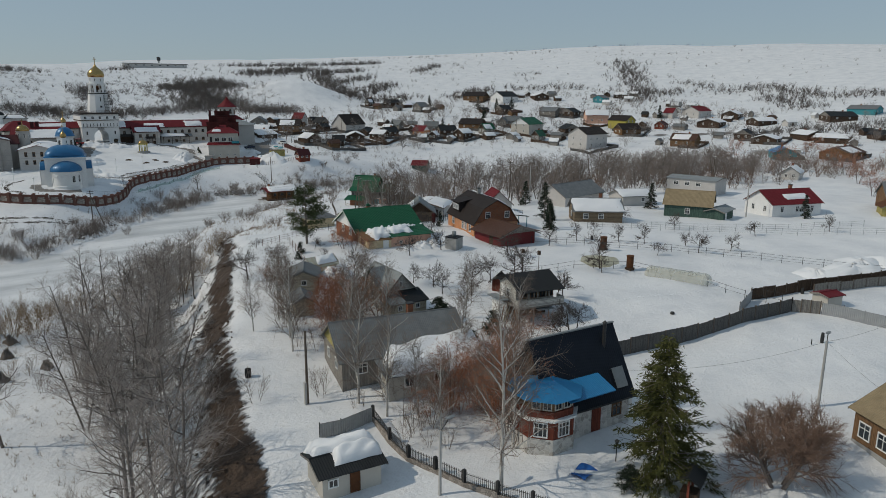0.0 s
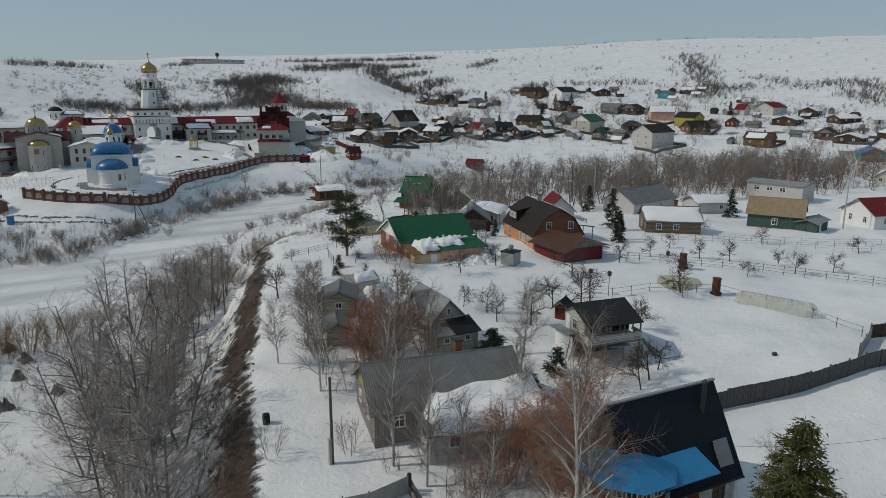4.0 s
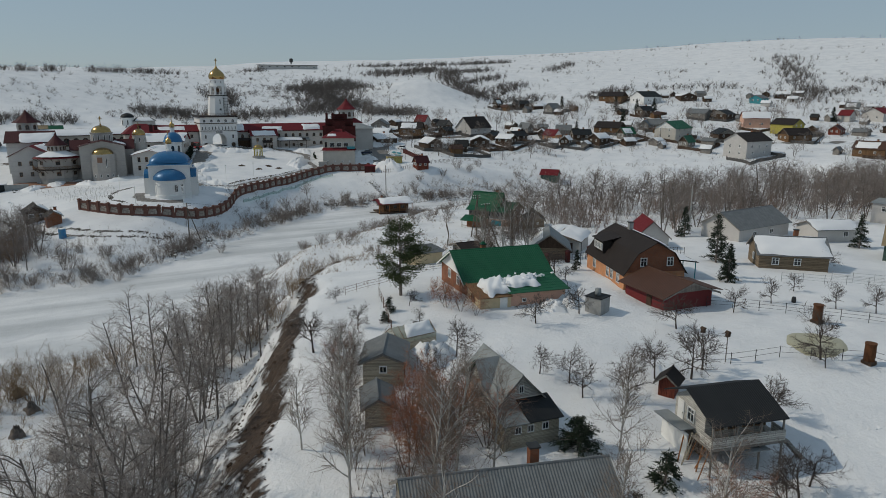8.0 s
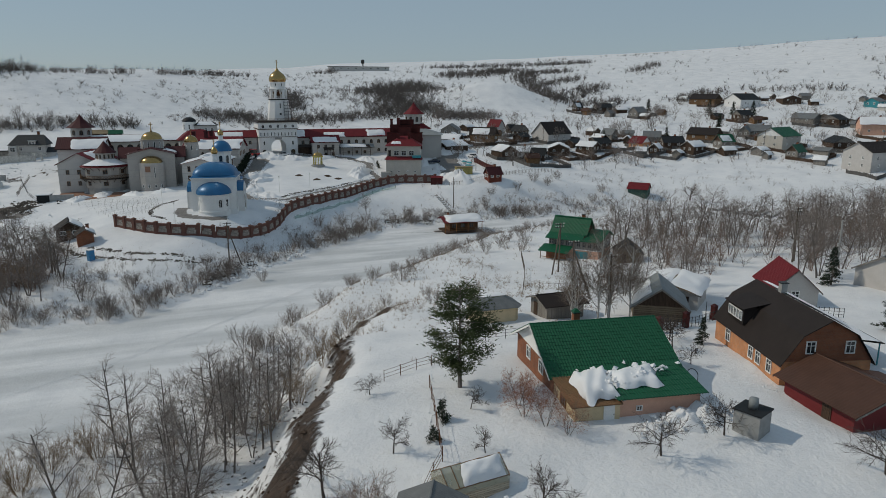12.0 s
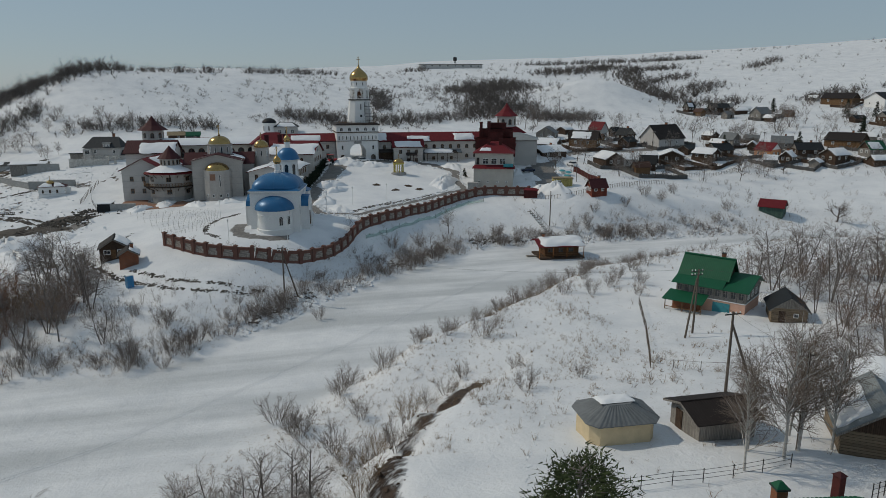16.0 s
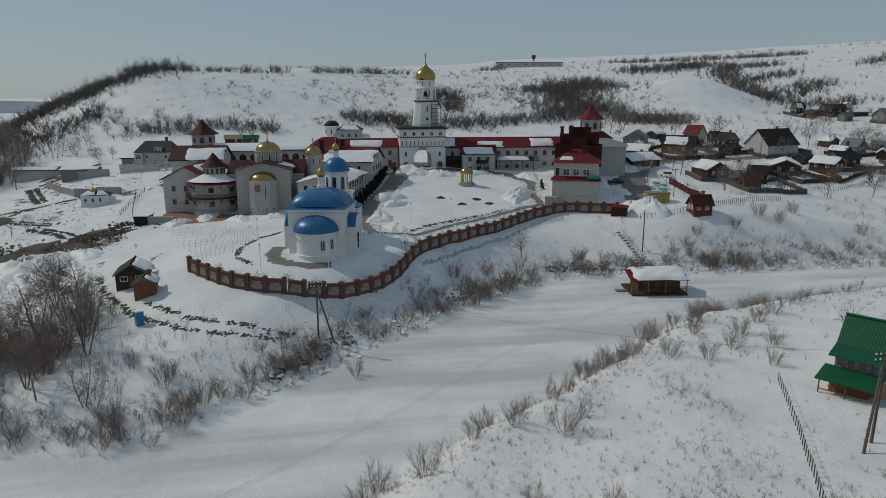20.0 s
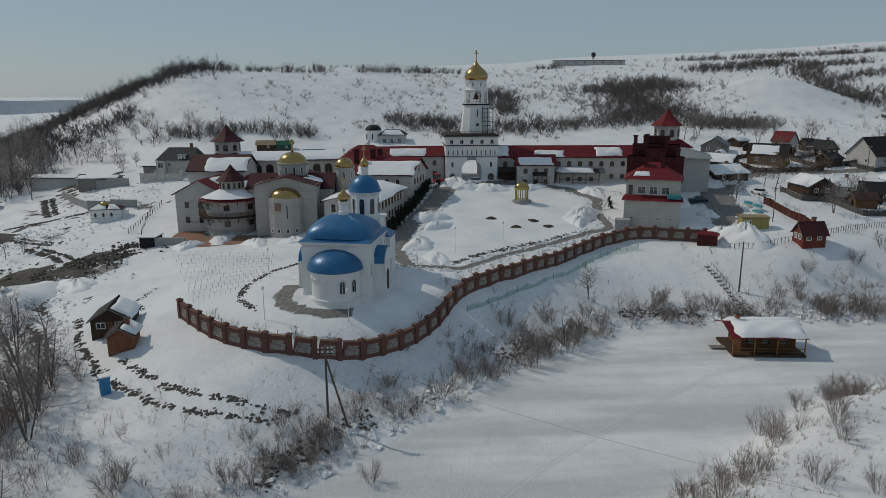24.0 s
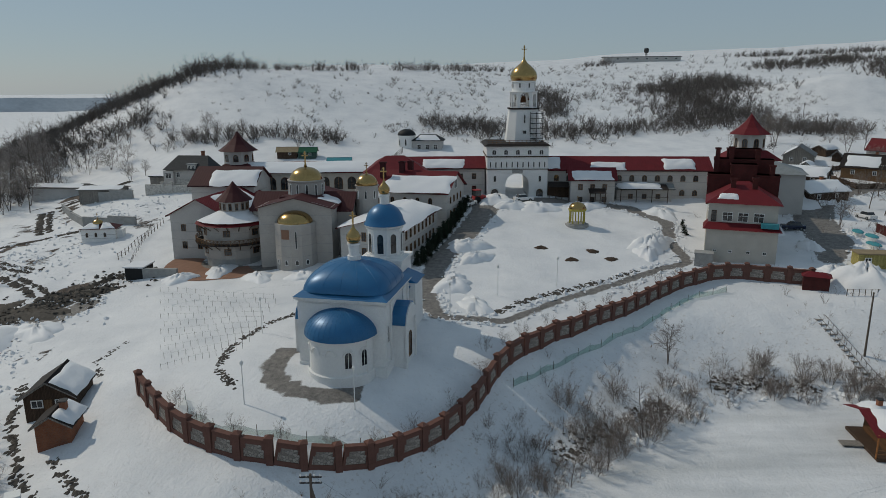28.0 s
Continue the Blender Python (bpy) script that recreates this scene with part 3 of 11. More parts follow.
def window(parent, x, y, z, ang, w, h, frame_mat=None, arch=False, bars=1, depth=0.09, name="window"):
    """A window on a wall: a frame with glazing bars, and its pane. ang: degrees, the way it faces (0: +x, 90: +y); z: sill."""
    mat = frame_mat or WHITEPAINT
    key = (round(w, 2), round(h, 2), mat.name, arch, bars, depth)
    if key not in _shared:
        fr, pa = M(), M()
        b = min(0.09, w * 0.12)
        outer = [(-w / 2, 0), (w / 2, 0)]
        if arch:
            outer += [(w / 2 * math.cos(a), h - w / 2 + w / 2 * math.sin(a)) for a in np.linspace(0, math.pi, 9)]
        else:
            outer += [(w / 2, h), (-w / 2, h)]
        cx, cz = 0, h / 2
        inner = [(cx + (px - cx) * (1 - 2 * b / w), cz + (pz - cz) * (1 - 2 * b / h)) for px, pz in outer]
        k = len(outer)
        for i in range(k):
            j = (i + 1) % k
            (a, c), (d, e), (f, g_), (q, r) = outer[i], outer[j], inner[j], inner[i]
            fr.face((depth, a, c), (depth, d, e), (depth, f, g_), (depth, q, r))
            fr.face((0, a, c), (0, d, e), (depth, d, e), (depth, a, c))
            fr.face((depth, q, r), (depth, f, g_), (0.02, f, g_), (0.02, q, r))
        for i in range(bars):
            u = -w / 2 + w * (i + 1) / (bars + 1)
            fr.box(0.02, depth - 0.02, u - b * 0.3, u + b * 0.3, b * 0.6, h - b * 0.6)
        if h > 1.0 and not arch:
            fr.box(0.02, depth - 0.02, -w / 2 + b * 0.6, w / 2 - b * 0.6, h * 0.64 - b * 0.3, h * 0.64 + b * 0.3)
        pa.face(*[(0.03, p, q) for p, q in inner])
        _shared[key] = (fr.mesh(name, mat), pa.mesh("pane", GLASS))
    a, b_ = _shared[key]
    ob = part(name, a, None, parent, at=pose(x, y, z, 0, 0, ang))
    part("pane", b_, None, ob)
    return ob


def door(parent, x, y, z, ang, w, h, material, name="door"):
    m = M().box(0.0, 0.07, -w / 2, w / 2, 0, h)
    m.box(0.07, 0.09, -w * 0.36, w * 0.36, h * 0.08, h * 0.45).box(0.07, 0.09, -w * 0.36, w * 0.36, h * 0.53, h * 0.92)
    ob = part(name, m, material, parent, at=pose(x, y, z, 0, 0, ang))
    part("door_handle", M().box(0.09, 0.14, w * 0.38, w * 0.44, h * 0.46, h * 0.50), STEEL, ob)
    return ob


def slope(p0, p1, q0, q1, ribs=0.0, amp=0.025, steps=0, thick=0.08, rowstep=0.03):
    """A roof slope from the ridge p0-p1 down to the eave q0-q1; ribs: the distance of its corrugations, steps: rows of tiles."""
    p0, p1, q0, q1 = (Vector(p) for p in (p0, p1, q0, q1))
    up = (p1 - p0).cross(q0 - p0).normalized()
    if up.z < 0:
        up = -up
    length = (p1 - p0).length
    nu = max(1, int(length / ribs * 4)) if ribs else 1
    rows = []
    nv = steps if steps else 1
    for i in range(nv):
        for s in ((i / nv), ((i + 1) / nv)) if steps else (0, 1):
            lift = rowstep * (s * nv - i) if steps else 0
            row = []
            for j in range(nu + 1):
                u = j / nu
                w = amp * (0.5 + 0.5 * math.cos(u * length / ribs * 2 * math.pi)) if ribs else 0
                a, b = p0.lerp(p1, u), q0.lerp(q1, u)
                row.append(a.lerp(b, s) + up * (w + lift))
            rows.append(row)
    return M().sheet(rows, thick)


def snow_slab(p0, p1, q0, q1, depth=0.25, seed=1, nu=14, nv=8, ragged=0.15):
    """Snow lying on a slope between four corners, thicker in the middle, with an uneven rim."""
    rnd = random.Random(seed)
    p0, p1, q0, q1 = (Vector(p) for p in (p0, p1, q0, q1))
    ph = [rnd.uniform(0, 6.28) for _ in range(8)]
    rows = []
    for i in range(nv + 1):
        row = []
        for j in range(nu + 1):
            u, s = j / nu, i / nv
            du = ragged * (math.sin(5 * s + ph[0]) + 0.6 * math.sin(11 * s + ph[1])) * (0.5 if j in (0, nu) else 0)
            ds = ragged * (math.sin(6 * u + ph[2]) + 0.6 * math.sin(13 * u + ph[3])) * (0.5 if i in (0, nv) else 0)
            u, s = u + du * 0.25, s + ds * 0.25
            a, b = p0.lerp(p1, u), q0.lerp(q1, u)
            e = min(j, nu - j, i, nv - i)
            h = depth * (0 if e == 0 else 0.72 if e == 1 else 1.0) * (1 + 0.28 * math.sin(4 * u + ph[4]) * math.cos(5 * s + ph[5]) + 0.15 * math.sin(15 * u + 9 * s + ph[6]))
            row.append(a.lerp(b, s) + Vector((0, 0, 0.03 + h)))
        rows.append(row)
    return M().sheet(rows)


def heap(name, x, y, r, h, seed=1, material=None, label="", category="snow heap", sx=1.0, yaw=0.0, n=26, rough_=0.35):
    """A pile with a lumpy outline, resting on the ground."""
    rnd = random.Random(seed)
    ph = [rnd.uniform(0, 6.28) for _ in range(9)]
    m, rows = M(), []
    for i in range(9):
        row = []
        for j in range(n + 1):
            a, s = 2 * math.pi * j / n, i / 8
            rr = r * s * (1 + rough_ * (0.5 * math.sin(3 * a + ph[0]) + 0.3 * math.sin(7 * a + ph[1]) + 0.2 * math.sin(12 * a + ph[2])))
            px, py = rr * math.cos(a) * sx, rr * math.sin(a)
            c, s_ = math.cos(radians(yaw)), math.sin(radians(yaw))
            wx, wy = x + px * c - py * s_, y + px * s_ + py * c
            lump = 1 + rough_ * (math.sin(4 * a + 6 * s + ph[3]) * 0.5 + math.sin(9 * a - 8 * s + ph[4]) * 0.35 + 0.3 * math.sin(17 * a + ph[5] + 14 * s))
            row.append((wx - x, wy - y, gz(wx, wy) - gz(x, y) + h * (1 - s * s) * lump - 0.12 * (i == 8)))
        rows.append(row)
    m.sheet(rows)
    ob = new(name, m.mesh(name, material or SNOW, True))
    ob.location = (x, y, gz(x, y))
    return tagged(ob, label or "heap of cleared snow with a lumpy top", category)


def chimney(parent, x, y, z0, z1, w=0.6, material=None, cap=True):
    ob = part("chimney", M().box(-w / 2, w / 2, -w / 2, w / 2, z0, z1), material or BRICK, parent, at=pose(x, y, 0))
    if cap:
        part("chimney_cap", M().box(-w * 0.65, w * 0.65, -w * 0.65, w * 0.65, z1, z1 + 0.1), STEEL, ob)
    return ob


def gable_house(name, label, x, y, yaw, L, W, eave, ridge, wall, roof, z=None, gable=None, over=0.4, ribs=0.0, amp=0.03, steps=0, plinth=0.0, snow=(), windows=(), doors=(), chimneys=(), group="", category="house", frame_mat=None, gambrel=None, trim=None, verge=None):
    """A house with its ridge along its own x. eave and ridge: heights over its floor. snow: (side, u0, u1, v0, v1, depth) on a slope; windows: (side, along, sill, width, height), sides n s e w."""
    z = gz(x, y) - 0.05 if z is None else z
    root = thing(name, x, y, z, yaw, label, category, group)
    a, b = L / 2, W / 2
    if plinth:
        part("plinth", M().box(-a - 0.05, a + 0.05, -b - 0.05, b + 0.05, -1.5, plinth), GREYWALL, root)
    body = M().box(-a, a, -b, b, plinth - 1.2 if not plinth else plinth, eave)
    part("wall", body, wall, root)
    if gambrel:
        bw, bz = gambrel
        prof = [(-b, eave), (b, eave), (bw, bz - 0.05), (0, ridge - 0.06), (-bw, bz - 0.05)]
    else:
        prof = [(-b, eave), (b, eave), (0, ridge - 0.05)]
    for x0, x1 in ((-a, -a + 0.12), (a - 0.12, a)):
        part("gable", M().sweep(prof, x0, x1), gable or wall, root)
    drop = over * (ridge - eave) / b if not gambrel else over * 0.9
    e0, e1 = -a - over, a + over
    if gambrel:
        for s in (-1, 1):
            part("roof_slope", slope((e0, 0, ridge), (e1, 0, ridge), (e0, s * bw, bz), (e1, s * bw, bz), ribs, amp), roof, root)
            part("roof_slope", slope((e0, s * bw, bz), (e1, s * bw, bz), (e0, s * (b + 0.25), eave - 0.3), (e1, s * (b + 0.25), eave - 0.3), ribs, amp), roof, root)
    else:
        for s in (-1, 1):
            part("roof_slope", slope((e0, 0, ridge), (e1, 0, ridge), (e0, s * (b + over), eave - drop), (e1, s * (b + over), eave - drop), ribs, amp, steps), roof, root)
        part("ridge_cap", M().tube((e0, 0, ridge + 0.0), (e1, 0, ridge + 0.0), 0.09, 0.09, 6), roof, root)
        for xx in (e0, e1):
            vg = M()
            for s in (-1, 1):
                d = 0.035
                vg.face((xx - d, 0, ridge - 0.02), (xx - d, s * (b + over), eave - drop - 0.02), (xx - d, s * (b + over), eave - drop - 0.2), (xx - d, 0, ridge - 0.22))
                vg.face((xx + d, 0, ridge - 0.02), (xx + d, s * (b + over), eave - drop - 0.02), (xx + d, s * (b + over), eave - drop - 0.2), (xx + d, 0, ridge - 0.22))
            part("bargeboard", vg, trim or WOODGREY, root)
    for i, (sd, u0, u1, v0, v1, dp) in enumerate(snow):
        s = -1 if sd == "s" else 1
        f = lambda u, v: (e0 + (e1 - e0) * u, s * (b + over) * v, ridge + (eave - drop - ridge) * v + amp)
        part("snow_cover", snow_slab(f(u0, v0), f(u1, v0), f(u0, v1), f(u1, v1), dp, seed=int(abs(x * 7 + y * 3)) + i), SNOW, root, smooth_=True)
    place = {"s": lambda u: (u, -b, -90), "n": lambda u: (u, b, 90), "e": lambda u: (a, u, 0), "w": lambda u: (-a, u, 180)}
    for sd, u, sill, w, h in windows:
        px, py, an = place[sd](u)
        window(root, px, py, sill, an, w, h, frame_mat)
    for sd, u, w, h, mt in doors:
        px, py, an = place[sd](u)
        door(root, px, py, plinth, an, w, h, mt)
    for cx, cy, top in chimneys:
        chimney(root, cx, cy, eave, top)
    return root

# ---------------------------------------------------------------- the gardens south of the creek
def stove_house():
    """The dark steep-roofed house with a two-storey bay."""
    z = gz(-3.4, -106.3) - 0.05
    r = thing("steep_roofed_house", -3.2, -106.0, z, -8, "stone and red timber house with steep black roof, blue bay", "house")
    part("stone_wall", M().box(-4.3, 4.3, -3.2, 3.2, -1.0, 2.5), FLAGSTONE, r)
    for x0, x1 in ((-4.3, -4.15), (4.15, 4.3)):
        part("gable", M().sweep([(-3.2, 2.5), (3.2, 2.5), (0, 7.9)], x0, x1), WOODDARK, r)
    for s in (-1, 1):
        e = (3.4, 2.35) if s < 0 else (3.75, 1.75)
        part("roof_slope", slope((-4.8, 0, 8.1), (4.8, 0, 8.1), (-4.8, s * e[0], e[1]), (4.8, s * e[0], e[1]), 0.22, 0.02, thick=0.1), NAVYROOF, r)
    part("ridge_cap", M().box(-4.85, 4.85, -0.12, 0.12, 8.08, 8.2), TINROOF, r, "pale metal ridge strip")
    part("flue_pipe", M().tube((3.0, -0.9, 6.2), (3.0, -0.9, 8.6), 0.16, 0.16, 10).lathe([(0.24, 8.6), (0.0, 8.85)], 10, 3.0, -0.9), STEEL, r)
    part("gutter", M().tube((-4.8, -3.45, 2.3), (4.8, -3.45, 2.3), 0.07), STEEL, r)
    dm = part("dormer", M().sweep([(-2.9, 3.3), (-1.6, 3.3), (-1.6, 3.9), (-2.2, 4.75)], 3.0, 3.9), WHITEPAINT, r, "small white dormer")
    part("dormer_roof", M().face((2.8, -3.1, 3.3), (4.1, -3.1, 3.3), (4.1, -2.2, 4.85), (2.8, -2.2, 4.85)).face((2.8, -2.2, 4.85), (4.1, -2.2, 4.85), (4.1, -1.4, 3.9), (2.8, -1.4, 3.9)), TINROOF, dm)
    door(r, 0.35, -3.2, 0.0, -90, 1.0, 2.05, WOODRED)
    window(r, 2.7, -3.2, 0.85, -90, 1.1, 1.2, WOODBROWN, bars=1)
    for cx in (-4.25, 4.25):
        part("corner_post", M().box(cx - 0.16, cx + 0.16, -3.36, -3.04, -0.6, 2.4), LIME, r)
    # the bay: an eight-sided tower of two storeys
    oc = lambda rad: [(-4.1 + rad * math.cos(a), -1.7 + rad * math.sin(a)) for a in (math.pi / 8 + i * math.pi / 4 for i in range(8))]
    bay = part("bay", M().prism(oc(2.75), -1.0, 1.0), FLAGSTONE, r, "stone base of the bay")
    part("bay_wall", M().prism(oc(2.7), 1.0, 2.6), WOODRED, bay)
    part("bay_cornice", M().prism(oc(2.95), 2.6, 2.78), WHITEPAINT, bay)
    part("bay_upper_wall", M().prism(oc(2.6), 2.78, 3.35), WOODRED, bay)
    part("bay_gallery", M().prism(oc(2.45), 3.35, 4.4), WOODBROWN, bay)
    part("bay_roof", M().prism(oc(3.25), 4.4, 5.25, [(-4.1 + (px + 4.1) * 0.25, -1.7 + (py + 1.7) * 0.25) for px, py in oc(3.25)]), BLUEBRIGHT, bay, "bright blue metal roof of the bay")
    part("porch_roof", slope((-3.6, -1.0, 5.0), (1.4, -1.0, 5.0), (-3.6, -4.3, 3.95), (1.4, -4.3, 3.95), 0.2, 0.02), BLUEBRIGHT, r, "bright blue metal lean-to roof")
    for i in range(8):
        a = math.pi / 4 * i
        if math.cos(a - radians(-45)) > -0.45:
            ca, sa = math.cos(a), math.sin(a)
            d0 = 2.7 * math.cos(math.pi / 8)
            window(r, -4.1 + d0 * ca, -1.7 + d0 * sa, 1.15, math.degrees(a), 1.15, 1.3, WHITEPAINT, bars=2)
            d1 = 2.45 * math.cos(math.pi / 8)
            for k in (-0.45, 0.45):
                window(r, -4.1 + d1 * ca - k * sa, -1.7 + d1 * sa + k * ca, 3.45, math.degrees(a), 0.75, 0.8, CREAM, bars=1)


stove_house()

# the long grey house with the corrugated roof, and its snow-laden lean-to
gable_house("corrugated_roof_house", "long low timber house with grey corrugated roof and yellow end", -9.3, -87.6, -16, 13.0, 7.6, 2.7, 5.2, WOODGREY, GREYROOF, gable=WOODYELLOW, ribs=0.2, amp=0.04,
            windows=[("w", -1.6, 1.0, 0.9, 1.1), ("w", 1.6, 1.0, 0.9, 1.1), ("s", -4.5, 1.0, 1.0, 1.1)], chimneys=[(2.0, 0.8, 6.0)])
_r = thing("snowy_lean_to", -8.2, -93.0, gz(-8.2, -93) - 0.05, -16, "low plastered lean-to buried under a thick snow bank", "shed")
part("wall", M().box(-5.5, 5.0, -2.4, 2.4, -1.0, 2.3), CREAM, _r)
part("roof_slope", slope((-6, 2.6, 3.0), (5.4, 2.6, 3.0), (-6, -2.9, 2.3), (5.4, -2.9, 2.3), 0.25, 0.03), GREYROOF, _r)
part("snow_cover", snow_slab((-4.5, 2.8, 3.0), (5.6, 2.8, 3.0), (-5.9, -3.0, 2.3), (5.2, -3.0, 2.3), 0.95, 5, 22, 14, 0.4), SNOW, _r, "deep wind-shaped snow on the roof", smooth_=True)
for _u in (-3.5, -0.5, 2.6):
    window(_r, _u, -2.4, 0.9, -90, 1.0, 1.0)
window(_r, -5.5, 0.2, 0.9, 180, 1.0, 1.0)

# the pale cottage with the cross gable
_r = gable_house("pale_timber_cottage", "pale timber cottage with grey metal roof and dark lean-to", -1.7, -75.2, 84, 8.2, 5.2, 3.2, 5.6, WOODWHITE, TINROOF, ribs=0.3, amp=0.015, gable=WOODWHITE,
                 windows=[("w", 0.0, 3.6, 0.6, 0.8), ("n", -2.0, 1.0, 0.9, 1.0), ("n", 1.0, 1.0, 0.9, 1.0)])
for _s, _m in ((-1, BLACKROOF), (1, TINROOF)):
    part("cross_gable_slope", slope((0.6, 0, 5.7), (0.6, 3.2, 5.7), (0.6 + _s * 2.3, 0.5, 3.4), (0.6 + _s * 2.3, 3.3, 3.4), 0.3, 0.015), GREENROOF if _s > 0 else TINROOF, _r)
part("cross_gable", M().face((-1.4, 2.75, 3.3), (2.6, 2.75, 3.3), (0.6, 2.75, 5.5)), WOODWHITE, _r)
part("lean_to_wall", M().box(-6.6, -4.1, -3.2, 3.4, -1.0, 1.9), WOODPALE, _r)
part("lean_to_roof", slope((-3.9, -3.4, 3.1), (-3.9, 0.6, 3.1), (-6.9, -3.6, 1.9), (-6.9, 0.6, 1.9), 0.25, 0.02), BLACKROOF, _r, "dark green-black lean-to roof")
part("lean_to_roof", slope((-3.9, 0.6, 2.6), (-3.9, 3.6, 2.6), (-6.9, 0.6, 1.9), (-6.9, 3.6, 1.9), 0.25, 0.02), TINROOF, _r, "pale corrugated lean-to roof")
for _u in (-1.5, 0.3, 1.8):
    window(_r, -6.6, _u, 0.8, 180, 0.8, 0.8)
for _ob in _r.children:
    _ob.matrix_basis = Matrix.Diagonal((0.82, 0.72, 0.82, 1)) @ _ob.matrix_basis


def stilt_house():
    z = gz(10.4, -87.6) - 0.05
    r = thing("stilt_cabin", 10.4, -87.6, z, -14, "grey boarded cabin on timber stilts under a dark corrugated roof", "cabin")
    part("cabin_wall", M().box(-2.7, 2.5, -1.5, 2.3, 1.9, 3.9), WOODWHITE, r)
    for x0, x1 in ((-2.7, -2.6), (2.4, 2.5)):
        part("gable", M().sweep([(-1.5, 3.9), (2.3, 3.9), (0.3, 5.1)], x0, x1), WOODWHITE, r)
    part("roof_slope", slope((-3.3, 0.3, 5.25), (3.0, 0.3, 5.25), (-3.3, -3.2, 3.75), (3.0, -3.2, 3.75), 0.18, 0.035), BLACKROOF, r)
    part("roof_slope", slope((-3.3, 0.3, 5.25), (3.0, 0.3, 5.25), (-3.3, 3.1, 3.95), (3.0, 3.1, 3.95), 0.18, 0.035), BLACKROOF, r)
    part("deck", M().box(-3.1, 3.3, -3.0, 2.4, 1.72, 1.9), WOODGREY, r)
    board = M().box(0, 0.13, -0.025, 0.025, 0, 0.85).mesh("balcony_board", WOODWHITE)
    for i in range(40):
        part("balcony_board", board, None, r, at=pose(-3.0 + i * 0.152, -2.955, 1.9))
    for i in range(9):
        for x in (-3.055, 2.975):
            part("balcony_board", board, None, r, at=pose(x, -2.9 + i * 0.152, 1.9, 0, 0, 90))
    for x in (-3.0, -1.0, 1.0, 2.9):
        for y in (-2.85, 0.0, 2.3):
            part("stilt", M().tube((x + random.uniform(-0.1, 0.1), y, -0.6), (x, y, 3.9 if y < -2 else 1.8), 0.08), WOODGREY, r)
    for x in (-1.6, -0.3, 0.9, 2.0):
        window(r, x, -1.5, 2.5, -90, 0.9, 1.0, WOODBROWN)
    window(r, -2.7, 0.2, 2.5, 180, 0.9, 1.1, WHITEPAINT)
    door(r, -2.7, 1.5, 1.9, 180, 0.8, 1.8, WHITEPAINT)
    part("store_wall", M().box(-2.2, 2.2, -0.4, 2.2, -0.8, 1.7), WOODDARK, r)
    part("white_sheet_wall", M().box(-3.4, -3.3, -0.5, 2.9, -0.6, 1.9), WHITEPAINT, r)
    part("lean_to_roof", slope((-4.0, -0.5, 2.3), (-2.8, -0.5, 2.3), (-4.0, 3.2, 2.1), (-2.8, 3.2, 2.1), 0.2, 0.02), TINROOF, r)
    for i in range(9):
        x = -3.9 + random.uniform(-0.2, 1.2)
        y = -2.6 + random.uniform(-0.3, 2.4)
        part("leaning_plank", M().tube((x - 0.5, y - 0.3, -0.4), (x + 0.6, y + random.uniform(-0.5, 0.6), 2.1), 0.055, 0.05, 4), LOGSORANGE if i % 3 else WOODPALE, r)
    st = M()
    for i in range(7):
        st.box(3.3 + i * 0.25, 3.6 + i * 0.25, -2.9, -2.1, 1.65 - i * 0.27, 1.72 - i * 0.27)
    part("stair", st, WOODGREY, r)
    part("canopy", M().box(-0.6, 1.6, -3.3, -2.2, 1.45, 1.52), TINROOF, r)


stilt_house()

# two small garden sheds and the glazed frames
gable_house("garden_shed", "small board shed with a grey sheet roof", -7.9, -65.0, 62, 4.6, 3.6, 2.1, 2.9, WOODPALE, GREYROOF, ribs=0.2, windows=[("w", 0, 0.9, 0.7, 0.7)], doors=[("s", -1.0, 0.8, 1.8, WOODDARK)], category="shed")
gable_house("garden_shed", "narrow board shed with a grey sheet roof", -11.0, -70.6, 70, 3.6, 2.2, 1.8, 2.4, WOODPALE, GREYROOF, category="shed", windows=[("n", 0, 0.8, 0.6, 0.6)])


def cold_frame(x, y, yaw, L, W, h, label, glass, snow_):
    r = thing("greenhouse", x, y, gz(x, y) - 0.05, yaw, label, "greenhouse")
    part("base", M().box(-L / 2, L / 2, -W / 2, W / 2, -0.4, 0.7), WOODPALE, r)
    for s in (-1, 1):
        part("glazing", slope((-L / 2, 0, h), (L / 2, 0, h), (-L / 2, s * W / 2, 1.1), (L / 2, s * W / 2, 1.1), thick=0.03), glass, r)
        fr = M()
        for i in range(int(L / 0.7) + 1):
            u = -L / 2 + i * L / int(L / 0.7)
            fr.tube((u, 0, h + 0.03), (u, s * W / 2, 1.13), 0.03, 0.03, 4)
        fr.tube((-L / 2, s * W / 2, 1.12), (L / 2, s * W / 2, 1.12), 0.04, 0.04, 4)
        part("glazing_frame", fr, WOODBROWN, r)
        part("side_glazing", M().box(-L / 2, L / 2, s * W / 2 - 0.02, s * W / 2 + 0.02, 0.7, 1.1), glass, r)
    part("end_panel", M().face((-L / 2, -W / 2, 0.7), (-L / 2, W / 2, 0.7), (-L / 2, W / 2, 1.1), (-L / 2, 0, h), (-L / 2, -W / 2, 1.1)), glass, r)
    part("end_panel", M().face((L / 2, -W / 2, 0.7), (L / 2, W / 2, 0.7), (L / 2, W / 2, 1.1), (L / 2, 0, h), (L / 2, -W / 2, 1.1)), glass, r)
    if snow_:
        part("snow_cover", snow_slab((-L * 0.2, -0.1, h), (L * 0.46, -0.1, h), (-L * 0.25, -W / 2, 1.1), (L * 0.46, -W / 2, 1.1), 0.3, 4), SNOW, r, smooth_=True)


